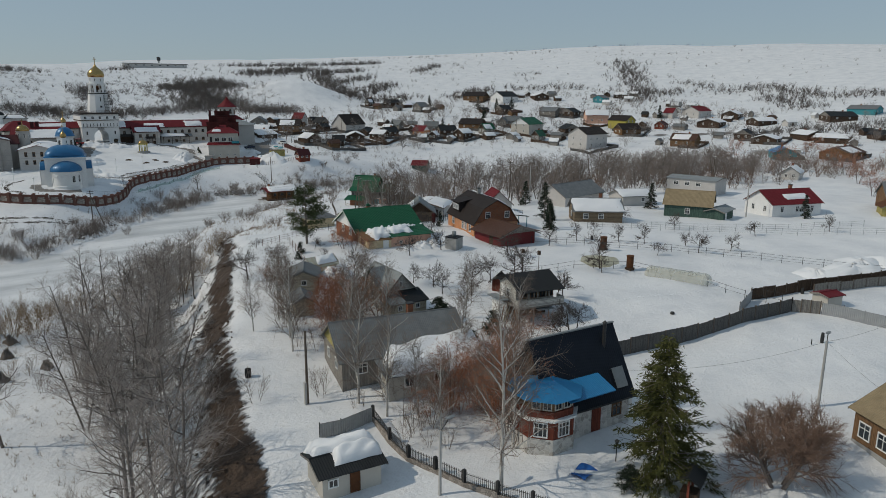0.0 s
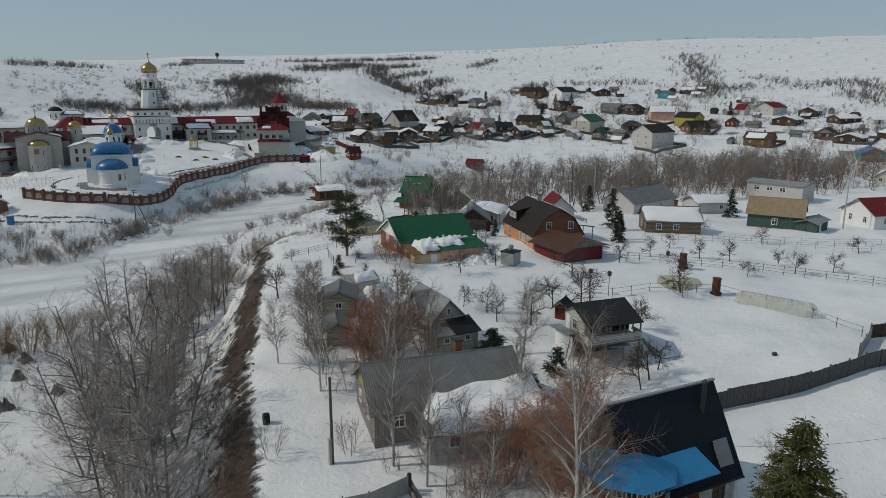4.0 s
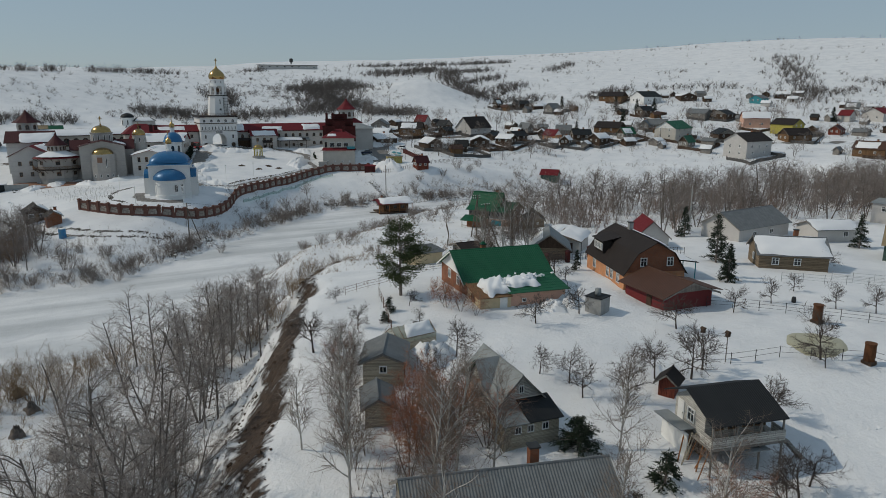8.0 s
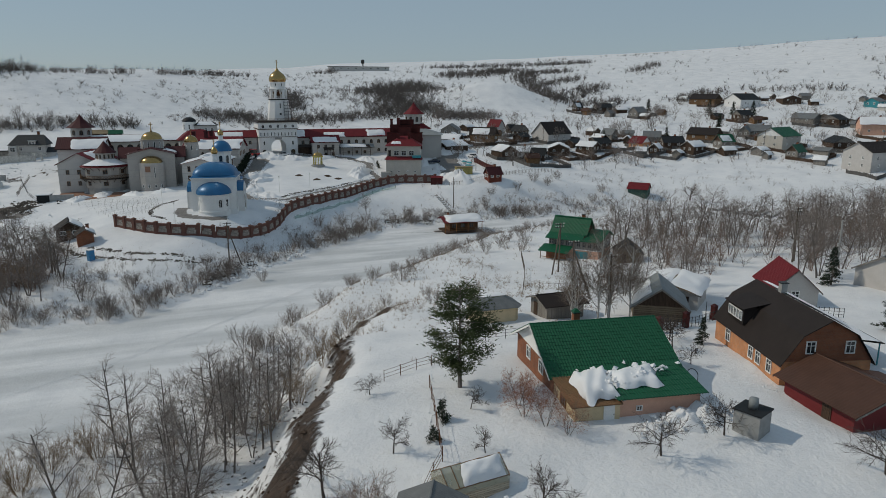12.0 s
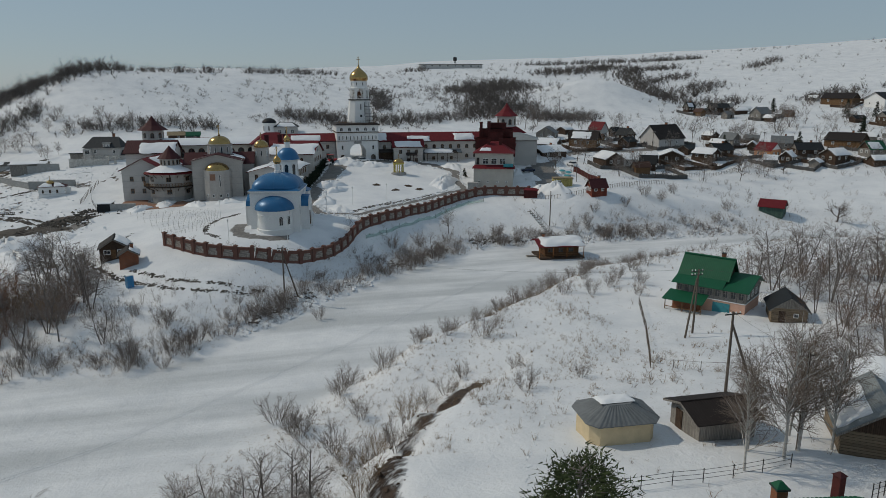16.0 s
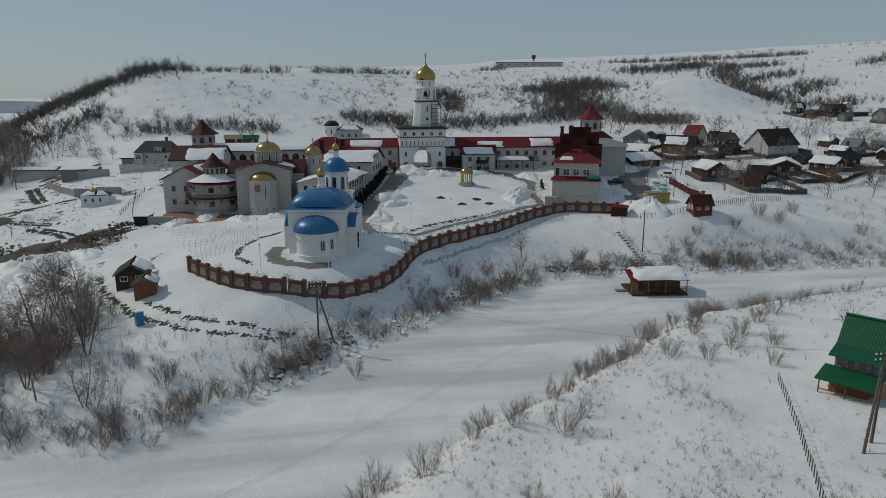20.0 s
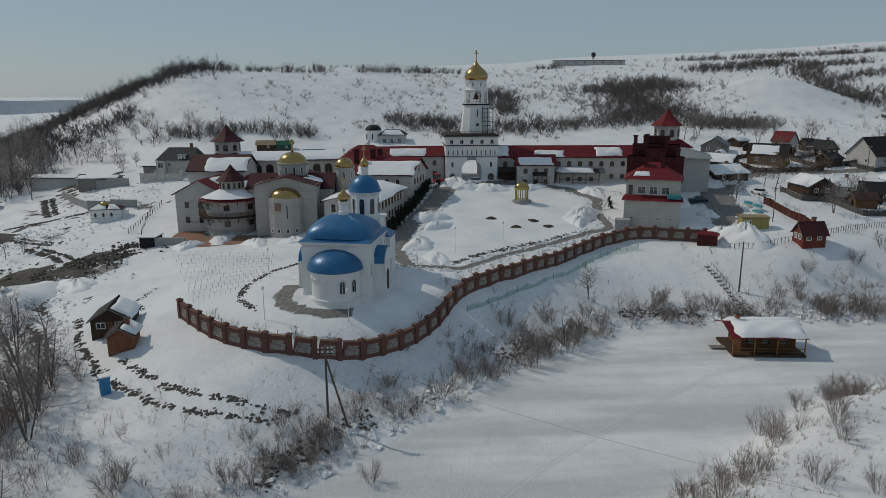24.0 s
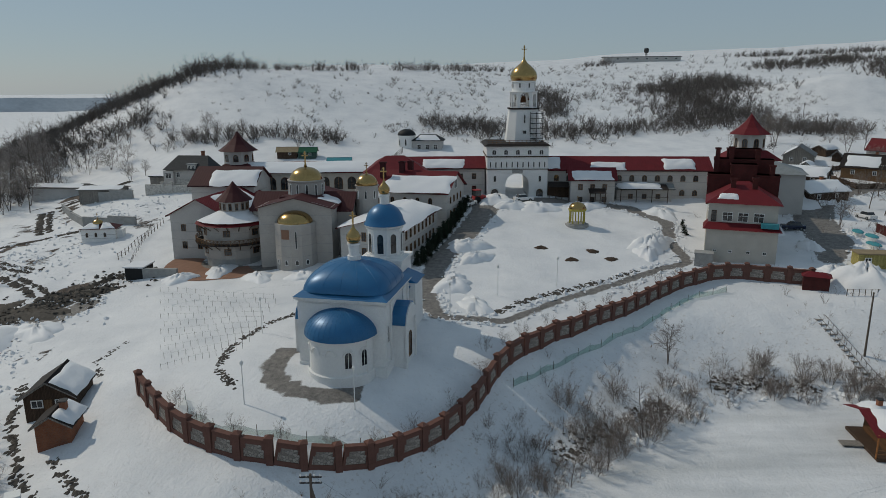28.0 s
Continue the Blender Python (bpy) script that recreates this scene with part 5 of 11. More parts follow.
def blue_church():
    x, y = -10.0, 74.4
    r = thing("blue_domed_church", x, y, gz(x, y) - 0.1, -12, "whitewashed church with deep blue domes and small gilded cupolas", "church")
    part("nave_wall", M().box(-5.5, 5.5, -5.5, 5.5, -1.0, 8.9), LIME, r)
    part("plinth", M().box(-5.7, 5.7, -5.7, 5.7, -1.2, 0.7), LIME, r)
    part("cornice", M().box(-5.75, 5.75, -5.75, 5.75, 8.7, 8.95).box(-5.95, 5.95, -5.95, 5.95, 8.95, 9.2), LIME, r)
    part("eave_roof", M().prism([(-6.05, -6.05), (6.05, -6.05), (6.05, 6.05), (-6.05, 6.05)], 9.2, 9.75, [(-5.2, -5.2), (5.2, -5.2), (5.2, 5.2), (-5.2, 5.2)]), BLUE, r)
    dz = M()
    for i in range(44):
        for s in (-1, 1):
            u = -5.4 + i * 0.25
            dz.box(u, u + 0.13, s * 5.5 - 0.1, s * 5.5 + 0.1, 8.35, 8.6).box(s * 5.5 - 0.1, s * 5.5 + 0.1, u, u + 0.13, 8.35, 8.6)
    part("dentils", dz, LIME, r)
    # the vault: square below, rounder above
    rings, seam = [], []
    for i in range(11):
        a = math.pi / 2 * i / 10
        k, z = math.cos(a) ** 0.9 * 5.25 + 0.35, 9.7 + 3.1 * math.sin(a)
        e = 5.5 - 3.5 * math.sin(a)
        row = []
        for j in range(48):
            t = 2 * math.pi * j / 48
            c, s = math.cos(t), math.sin(t)
            q = (abs(c) ** e + abs(s) ** e) ** (-1 / e)
            row.append((k * q * c, k * q * s, z))
        rings.append(row + row[:1])
    part("vault_roof", M().sheet(rings), BLUE, r, "deep blue metal vault", smooth_=True)
    sm = M()
    for j in range(0, 48, 3):
        for i in range(10):
            sm.tube(rings[i][j], rings[i + 1][j], 0.02, 0.02, 4)
    part("roof_seams", sm, BLUE, r)
    part("drum", M().lathe([(0.0, 12.4), (0.85, 12.4), (0.85, 13.3), (0.68, 13.35), (0.68, 14.6), (0.86, 14.7), (0.86, 14.95), (0, 14.95)], 20), LIME, r, smooth_=False)
    part("cupola", M().lathe(onion(0.95, 14.95), 24), GOLD, r, "gilded onion cupola", smooth_=True)
    cross(r, 0, 0, 17.3, 1.7)
    # the apse
    part("apse_wall", M().lathe([(0, -1.0), (4.25, -1.0), (4.25, 0.6), (4.0, 0.7), (4.0, 4.7), (4.2, 4.75), (4.3, 5.05), (0, 5.05)], 40, 0, -5.5, math.pi, 2 * math.pi), LIME, r, smooth_=False)
    part("apse_roof", M().lathe(dome(4.55, 5.05, 3.0), 40, 0, -5.4, math.pi, 2 * math.pi), BLUE, r, "deep blue metal half-dome", smooth_=True)
    sm = M()
    pr = dome(4.56, 5.06, 3.0)
    for i in range(21):
        a = math.pi + math.pi * i / 20
        pts = [(q * math.cos(a), -5.4 + q * math.sin(a), z) for q, z in pr]
        for p, q in zip(pts, pts[1:]):
            sm.tube(p, q, 0.014, 0.014, 4)
    part("roof_seams", sm, BLUE, r)
    for a in (-150, -120, -90, -60, -30):
        ca, sa = math.cos(radians(a)), math.sin(radians(a))
        if a in (-60, -30):
            window(r, 4.0 * ca, -5.5 + 4.0 * sa, 1.6, a, 1.0, 2.2, LIME, arch=True)
        hood = M()
        for i in range(8):
            b0, b1 = math.pi * i / 8, math.pi * (i + 1) / 8
            hood.tube((0.05, 0.75 * math.cos(b0), 3.2 + 0.85 * math.sin(b0)), (0.05, 0.75 * math.cos(b1), 3.2 + 0.85 * math.sin(b1)), 0.09, 0.09, 4)
        part("window_hood", hood, LIME, r, at=pose(4.02 * ca, -5.5 + 4.02 * sa, 0, 0, 0, a))
    for i, a in enumerate((-162, -18)):
        part("pilaster", M().box(-0.1, 0.12, -0.4, 0.4, 0, 4.7), LIME, r, at=pose(4.0 * math.cos(radians(a)), -5.5 + 4.0 * math.sin(radians(a)), 0, 0, 0, a))
    # side porches with little gables
    for s in (-1, 1):
        an = 0 if s > 0 else 180
        p = part("side_porch", M().box(0, 1.7, -2.6, 2.6, -1.0, 5.2), LIME, r, at=pose(s * 5.5, 0, 0, 0, 0, an))
        part("porch_roof", M().sweep([(-2.8, 5.2), (2.8, 5.2), (2.4, 6.4), (1.3, 7.3), (0, 7.7), (-1.3, 7.3), (-2.4, 6.4)], -0.1, 1.8), BLUE, p)
        part("porch_gable", M().sweep([(-2.5, 5.2), (2.5, 5.2), (2.1, 6.3), (1.1, 7.1), (0, 7.4), (-1.1, 7.1), (-2.1, 6.3)], 1.8, 1.95), LIME, p)
        window(p, 1.7, 0, 0.3, 0, 1.3, 3.4, WOODBROWN, arch=True)
        for u in (-2.3, 2.3):
            part("pilaster", M().box(1.6, 1.95, u - 0.3, u + 0.3, -0.8, 5.2), LIME, p)
        for yy in (-4.1, 4.1):
            window(r, s * 5.5, yy, 3.4, an, 0.9, 2.3, LIME, arch=True)
        for yy in (-5.2, -2.9, 2.9, 5.2):
            part("pilaster", M().box(0, 0.16, -0.3, 0.3, 0.6, 8.4), LIME, r, at=pose(s * 5.5, yy, 0, 0, 0, an))
    for ob in r.children:
        ob.matrix_basis = Matrix.Diagonal((0.88, 0.88, 0.88, 1)) @ ob.matrix_basis
    # the west arm and the belfry
    part("refectory_wall", M().box(-3.4, 3.4, 4.6, 9.6, -1.0, 5.6), LIME, r)
    for s in (-1, 1):
        part("refectory_roof", slope((0, 4.7, 7.4), (0, 9.8, 7.4), (s * 4.0, 4.7, 5.5), (s * 4.0, 9.8, 5.5), 0.5, 0.02), BLUE, r)
        for yy in (6.6, 8.4):
            window(r, s * 3.4, yy, 1.4, 0 if s > 0 else 180, 0.9, 2.3, LIME, arch=True)
    part("west_wall", M().box(-4.6, 4.6, 9.4, 13.2, -1.0, 6.0), LIME, r)
    part("west_roof", M().prism([(-4.9, 9.2), (4.9, 9.2), (4.9, 13.5), (-4.9, 13.5)], 6.0, 7.2, [(-2.2, 9.6), (2.2, 9.6), (2.2, 13.0), (-2.2, 13.0)]), BLUE, r)
    part("tower_base", M().box(-2.7, 2.7, 9.7, 14.6, -1.0, 8.6).box(-2.95, 2.95, 9.45, 14.85, 8.3, 8.75), LIME, r)
    oc = lambda k, cy=12.1: [(k * math.cos(a), cy + k * math.sin(a)) for a in (math.pi / 8 + i * math.pi / 4 for i in range(8))]
    part("bell_stage", M().prism(oc(2.25), 8.7, 12.9).prism(oc(2.45), 8.7, 9.1).prism(oc(2.4), 12.3, 12.5).prism(oc(2.6), 12.7, 13.0), LIME, r)
    for i in range(8):
        a = 45 * i
        d = 2.25 * math.cos(math.pi / 8)
        window(r, d * math.cos(radians(a)), 12.1 + d * math.sin(radians(a)), 9.3, a, 1.0, 2.7, LIME, arch=True, bars=0, depth=0.12)
    part("bell_dome", M().lathe([(2.7, 12.95)] + dome(2.45, 13.1, 2.5)[1:], 32, 0, 12.1), BLUE, r, "deep blue metal dome", smooth_=True)
    part("drum", M().lathe([(0.6, 15.5), (0.6, 16.5), (0.72, 16.6), (0.72, 16.8), (0, 16.8)], 18, 0, 12.1), LIME, r)
    part("cupola", M().lathe(onion(0.75, 16.8), 24, 0, 12.1), GOLD, r, "gilded onion cupola", smooth_=True)
    cross(r, 0, 12.1, 18.6, 1.6)


blue_church()


def arch_panel(L, h, w, spring, thick):
    """A wall length along x with an arched opening right through it."""
    m, x0, x1, rise = M(), (L - w) / 2, (L + w) / 2, min(w / 2, h - spring - 0.15)
    m.box(0, x0, 0, thick, 0, h).box(x1, L, 0, thick, 0, h)
    arc = [((x0 + x1) / 2 - w / 2 * math.cos(math.pi * i / 10), spring + rise * math.sin(math.pi * i / 10)) for i in range(11)]
    for (ua, za), (ub, zb) in zip(arc, arc[1:]):
        m.face((ua, 0, za), (ub, 0, zb), (ub, 0, h), (ua, 0, h)).face((ub, thick, zb), (ua, thick, za), (ua, thick, h), (ub, thick, h))
        m.face((ua, thick, za), (ub, thick, zb), (ub, 0, zb), (ua, 0, za))
    m.face((x0, 0, h), (x1, 0, h), (x1, thick, h), (x0, thick, h))
    return m


def gate_tower():
    x, y, z = 16.6, 151.3, 14.3
    r = thing("gate_tower", x, y, z, 0, "white gatehouse with an arched passage and a tall gold-domed bell tower", "gate tower")
    for s in (-1, 1):
        part("gate_wall", M().box(-6.7 if s < 0 else 2.6, -2.6 if s < 0 else 6.7, 0, 13, -1.5, 9.3), LIME, r)
    arch = M()
    arch.box(-2.6, 2.6, 0, 13, 5.6, 9.3)
    n = 10
    for i in range(n):
        a0, a1 = math.pi * i / n, math.pi * (i + 1) / n
        for yy in (0.0, 13.0):
            p = [(2.6 * math.cos(a0), yy, 3.2 + 2.4 * math.sin(a0)), (2.6 * math.cos(a1), yy, 3.2 + 2.4 * math.sin(a1)), (2.6 * math.cos(a1), yy, 5.65), (2.6 * math.cos(a0), yy, 5.65)]
            arch.face(*p)
        arch.face((2.6 * math.cos(a0), 0, 3.2 + 2.4 * math.sin(a0)), (2.6 * math.cos(a0), 13, 3.2 + 2.4 * math.sin(a0)), (2.6 * math.cos(a1), 13, 3.2 + 2.4 * math.sin(a1)), (2.6 * math.cos(a1), 0, 3.2 + 2.4 * math.sin(a1)))
    part("gate_arch", arch, LIME, r)
    part("upper_storey", M().box(-6.8, 6.8, -0.1, 13.1, 9.3, 11.6), LIME, r)
    part("string_course", M().box(-6.95, 6.95, -0.25, 13.2, 9.2, 9.45).box(-6.95, 6.95, -0.2, 13.2, 6.5, 6.62), WOODDARK, r)
    for i in range(11):
        u = -6.0 + i * 1.2
        slit(r, u, 0, 6.9, -90, 0.34, 1.3)
    for i in range(5):
        window(r, -5.2 + i * 2.6, -0.1, 9.7, -90, 1.0, 1.2, LIME, arch=True)
    for u in (-5.0, 5.0):
        slit(r, u, 0, 3.7, -90, 0.7, 1.5)
        window(r, u, 0, -0.1, -90, 1.5, 2.2, WOODDARK, arch=True)
        hood = M()
        for i in range(8):
            b0, b1 = math.pi * i / 8, math.pi * (i + 1) / 8
            hood.tube((u + 0.95 * math.cos(b0), -0.1, 1.35 + 0.95 * math.sin(b0)), (u + 0.95 * math.cos(b1), -0.1, 1.35 + 0.95 * math.sin(b1)), 0.14, 0.14, 4)
        part("door_hood", hood, LIME, r)
    part("icon_panel", M().box(-1.2, 1.2, -0.12, 0.0, 4.9 + 0.8, 6.4), GREYWALL, r, "square grey stone panel over the arch")
    part("eave_roof", M().prism([(-7.4, -0.7), (7.4, -0.7), (7.4, 13.7), (-7.4, 13.7)], 11.6, 12.15, [(-6.6, 0.1), (6.6, 0.1), (6.6, 12.9), (-6.6, 12.9)]), BROWNROOF, r)
    rl = M()
    for i in range(15):
        rl.tube((-6.6 + i * 0.94, -0.2, 12.1), (-6.6 + i * 0.94, -0.2, 12.9), 0.04, 0.04, 4)
    for zz in (12.5, 12.9):
        rl.tube((-6.7, -0.2, zz), (6.7, -0.2, zz), 0.04, 0.04, 4)
    part("roof_railing", rl, WOODBROWN, r)
    cx, cy = 1.9, 8.2
    sq = lambda k: [(cx + k * px, cy + k * py) for px, py in ((-1, -0.55), (-0.55, -1), (0.55, -1), (1, -0.55), (1, 0.55), (0.55, 1), (-0.55, 1), (-1, 0.55))]
    part("tower_shaft", M().prism(sq(4.0), 11.8, 19.42, sq(3.2)), LIME, r)
    part("shaft_cornice", M().prism(sq(3.45), 19.34, 19.68), BROWNROOF, r)
    part("bell_floor", M().prism(sq(2.95), 19.60, 19.85), LIME, r)
    ring = sq(2.95)
    for i in range(8):
        (ax, ay), (bx, by) = ring[i], ring[(i + 1) % 8]
        L = math.dist((ax, ay), (bx, by))
        part("bell_arch", arch_panel(L, 3.36, L * 0.62, 2.3, 0.42), LIME, r, at=pose(ax, ay, 19.85, 0, 0, math.degrees(math.atan2(by - ay, bx - ax))))
        rail = M()
        for zz in (0.45, 0.9):
            rail.tube((L * 0.19, 0.1, zz), (L * 0.81, 0.1, zz), 0.03, 0.03, 4)
        for k in range(5):
            rail.tube((L * (0.22 + 0.14 * k), 0.1, 0), (L * (0.22 + 0.14 * k), 0.1, 0.9), 0.02, 0.02, 4)
        part("bell_railing", rail, STEEL, r, at=pose(ax, ay, 19.85, 0, 0, math.degrees(math.atan2(by - ay, bx - ax))))
    part("bell_ceiling", M().prism(sq(3.15), 23.1, 23.29), LIME, r)
    for i, (px, py, k) in enumerate(((0, -1.4, 0.62), (1.3, -0.9, 0.42), (-1.3, -0.9, 0.42), (1.5, 0.6, 0.36), (-1.5, 0.6, 0.36), (0, 0.6, 0.8))):
        part("bell", M().lathe([(0, 22.2), (k * 0.35, 22.18), (k * 0.5, 22.0), (k * 0.58, 22.0 - k * 0.7), (k, 22.0 - k * 1.45), (k * 0.9, 22.0 - k * 1.45), (0, 22.0 - k * 0.6)], 16, cx + px, cy + py).tube((cx + px, cy + py, 22.15), (cx + px, cy + py, 23.15), 0.05), RUST, r, "dark bronze bell")
    for i in range(8):
        a = 45 * i
        slit(r, cx + 2.62 * math.cos(radians(a + 21.06)), cy + 2.62 * math.sin(radians(a + 21.06)), 24.07, a + 21.06, 0.4, 1.1)
    part("drum", M().lathe([(2.95, 23.29), (2.65, 23.47), (2.6, 25.19), (2.85, 25.36), (2.85, 25.62), (0, 25.62)], 32, cx, cy), LIME, r)
    part("gold_dome", M().lathe([(2.75, 25.62), (3.0, 26.13), (3.05, 26.73), (2.85, 27.51), (2.3, 28.28), (1.5, 28.97), (0.75, 29.57), (0.3, 30.26), (0.12, 30.95), (0, 31.12)], 36, cx, cy), GOLD, r, "gilded helmet dome", smooth_=True)
    cross(r, cx, cy, 30.95, 2.4)
    window(r, cx, cy - 3.75, 13.92, -90, 0.9, 0.9, LIME, bars=0)
    slit(r, cx, cy - 3.5, 16.33, -90, 0.45, 1.9)
    sc = M()
    for px in (1.2, 2.6, 4.0):
        for py in (-4.7, -3.7):
            sc.tube((cx + px, cy + py, 12.1), (cx + px, cy + py, 18.8), 0.045, 0.045, 4)
    for k in range(6):
        for py in (-4.7, -3.7):
            sc.tube((cx + 1.2, cy + py, 13.0 + k * 1.1), (cx + 4.0, cy + py, 13.0 + k * 1.1), 0.04, 0.04, 4)
        sc.box(cx + 1.2, cx + 4.0, cy - 4.6, cy - 3.8, 13.0 + k * 1.1, 13.05 + k * 1.1)
    part("scaffold", sc, STEEL, r, "steel scaffolding on the shaft")


gate_tower()


def hall(name, label, x, y, yaw, L, W, eave, ridge, wall, roof, z=None, snow=(), rows=((1.0, 0.9, 1.3),), step=3.0, arch=False, ends=True, hip=0.0, band=True, sides="snew", category="monastery building", frame_mat=None):
    """A long masonry wing with rows of windows: rows of (sill, width, height)."""
    z = gz(x, y) if z is None else z
    r = thing(name, x, y, z, yaw, label, category)
    a, b = L / 2, W / 2
    part("wall", M().box(-a, a, -b, b, -3.0, eave), wall, r)
    o = 0.6
    if hip:
        pr = [(-a - o, -b - o), (a + o, -b - o), (a + o, b + o), (-a - o, b + o)]
        part("roof", M().prism(pr, eave, ridge, [(-a + hip, -0.05), (a - hip, -0.05), (a - hip, 0.05), (-a + hip, 0.05)]), roof, r)
    else:
        for x0, x1 in ((-a, -a + 0.2), (a - 0.2, a)):
            part("gable", M().sweep([(-b, eave), (b, eave), (0, ridge - 0.06)], x0, x1), wall, r)
        for s in (-1, 1):
            part("roof_slope", slope((-a - o, 0, ridge), (a + o, 0, ridge), (-a - o, s * (b + o), eave - 0.15), (a + o, s * (b + o), eave - 0.15), 0.5, 0.03), roof, r)
    part("eave_board", M().box(-a - o, a + o, -b - o, -b - o + 0.08, eave - 0.3, eave - 0.05), BROWNROOF, r)
    part("eave_board", M().box(-a - o, a + o, b + o - 0.08, b + o, eave - 0.3, eave - 0.05), BROWNROOF, r)
    if band:
        bd = M()
        zz = 1.4
        while zz < eave - 0.8:
            bd.box(-a - 0.02, a + 0.02, -b - 0.02, b + 0.02, zz, zz + 0.05)
            zz += 1.5
        part("joint_bands", bd, GREYWALL, r)
    for i, (sd, u0, u1, v0, v1, dp) in enumerate(snow):
        s = -1 if sd == "s" else 1
        f = lambda u, v: (-a - o + (L + 2 * o) * u, s * (b + o) * v, ridge + (eave - 0.15 - ridge) * v + 0.03)
        part("snow_cover", snow_slab(f(u0, v0), f(u1, v0), f(u0, v1), f(u1, v1), dp, 31 + i + int(abs(x)), 20, 8, 0.2), SNOW, r, smooth_=True)
    n = max(1, int((L - 1.5) / step))
    for sill, w, h in rows:
        for i in range(n):
            u = (i - (n - 1) / 2) * step
            if "s" in sides:
                window(r, u, -b, sill, -90, w, h, frame_mat or WOODBROWN, arch)
        k = max(1, int((W - 1.5) / step))
        for i in range(k):
            u = (i - (k - 1) / 2) * step
            if "e" in sides:
                window(r, a, u, sill, 0, w, h, frame_mat or WOODBROWN, arch)
            if "w" in sides:
                window(r, -a, u, sill, 180, w, h, frame_mat or WOODBROWN, arch)
    return r


# wings by the gate
hall("west_wing", "two-storey plastered wing with a red roof and drifted snow", -0.5, 159.0, 2, 20, 8.5, 6.8, 9.0, PLASTER, REDROOF, z=14.0, rows=((1.2, 1.0, 1.5), (4.2, 1.0, 1.3)), snow=[("s", 0.3, 0.75, 0.25, 0.95, 0.3)], sides="s")
hall("hipped_red_roofed_house", "plastered house with a hipped red roof and patchy snow", -10.5, 151.5, 6, 13, 11, 8.0, 11.2, PLASTER, REDROOF, z=12.8, rows=((1.2, 1.0, 1.5), (5.0, 1.0, 1.3)), hip=4.5, sides="se")
hall("east_wing", "long two-storey plastered wing with a red metal roof", 41.5, 157.2, -5, 37, 8.5, 7.2, 9.8, PLASTER, REDROOF, z=13.2, rows=((1.4, 1.1, 1.3), (4.6, 1.1, 1.4)), step=2.8, arch=True, snow=[("s", 0.02, 0.12, 0.1, 0.9, 0.35), ("s", 0.3, 0.5, 0.45, 0.98, 0.35), ("s", 0.72, 0.9, 0.2, 0.9, 0.4)], sides="s")
_r = hall("projecting_wing", "plastered wing with a snowy red gable facing the yard", 33.0, 151.2, -5, 9.5, 6.5, 5.9, 8.2, PLASTER, REDROOF, z=13.0, rows=((0.9, 1.0, 1.2), (3.6, 1.0, 1.3)), step=2.6, snow=[("s", 0.1, 0.9, 0.3, 0.98, 0.35)], sides="se")
for _x, _y, _w in ((25.8, 151.0, 4.6), (33.5, 146.9, 3.6), (44.5, 150.3, 10.5)):
    _r = thing("lean_to_canopy", _x, _y, gz(_x, _y), -5, "dark timber canopy against the plastered wing", "canopy")
    part("canopy_roof", slope((-_w / 2, 1.4, 3.4), (_w / 2, 1.4, 3.4), (-_w / 2, -1.6, 2.6), (_w / 2, -1.6, 2.6), 0.4, 0.02), BROWNROOF, _r)
    for _u in np.linspace(-_w / 2 + 0.2, _w / 2 - 0.2, 4):
        part("canopy_post", M().box(_u - 0.08, _u + 0.08, -1.5, -1.34, -0.5, 2.7), WOODDARK, _r)
    part("canopy_rail", M().box(-_w / 2, _w / 2, -1.5, -1.4, 0.9, 1.0).box(-_w / 2, _w / 2, 1.2, 1.4, -0.4, 2.9), WOODDARK, _r)
    if _w > 5:
        part("snow_cover", snow_slab((-_w / 2, 1.3, 3.45), (_w * 0.36, 1.3, 3.45), (-_w / 2, -1.5, 2.7), (_w * 0.36, -1.5, 2.7), 0.45, 3), SNOW, _r, smooth_=True)
hall("low_east_range", "low plastered range under the east wing", 45.0, 152.4, -5, 12, 4.0, 3.6, 4.4, PLASTER, TINROOF, z=13.0, rows=((1.2, 1.0, 1.1),), snow=[("s", 0.05, 0.7, 0.1, 1.0, 0.5)], sides="s")

# the block with the big chimneys, the snow-roofed range and the arcaded wing
_r = hall("gabled_chimney_block", "white gabled block with a snowy red roof and broad chimneys", -5.6, 139.3, -16, 17, 13.5, 6.4, 9.8, PLASTER, REDROOF, z=12.4, rows=((1.0, 0.8, 1.6), (3.9, 0.8, 1.4)), step=2.6, arch=True, snow=[("s", 0.25, 1.0, 0.25, 1.0, 0.35)], sides="es")
for _u, _v in ((-6.0, -2.6), (-2.6, -0.6), (-1.2, 0.6)):
    part("chimney", M().box(_u - 0.5, _u + 0.5, _v - 0.5, _v + 0.5, 7.0, 11.6).box(_u - 0.62, _u + 0.62, _v - 0.62, _v + 0.62, 11.3, 11.6), MAROON, _r)
window(_r, 8.5, 0, 6.4, 0, 2.2, 2.6, WHITEPAINT, arch=True, bars=2)
hall("snow_roofed_range", "two-storey range along the drive with a thick snow roof", -9.0, 118.8, 74, 21, 10.5, 5.6, 7.0, PLASTER, REDROOF, z=10.8, rows=((0.9, 0.8, 1.4), (3.4, 0.8, 1.5)), step=2.2, snow=[("s", 0, 1, 0, 1.02, 0.45), ("n", 0, 1, 0, 1.02, 0.45)], sides="sw")
hall("arcaded_wing", "long arcaded cloister wing with a white snow roof", -26.0, 153.5, 3, 34, 9.0, 8.6, 10.4, CREAM, REDROOF, z=12.2, rows=((0.6, 1.9, 3.0), (4.7, 1.9, 2.8)), step=2.9, arch=True, snow=[("s", 0, 1, 0.02, 1.0, 0.3)], sides="s", band=False)

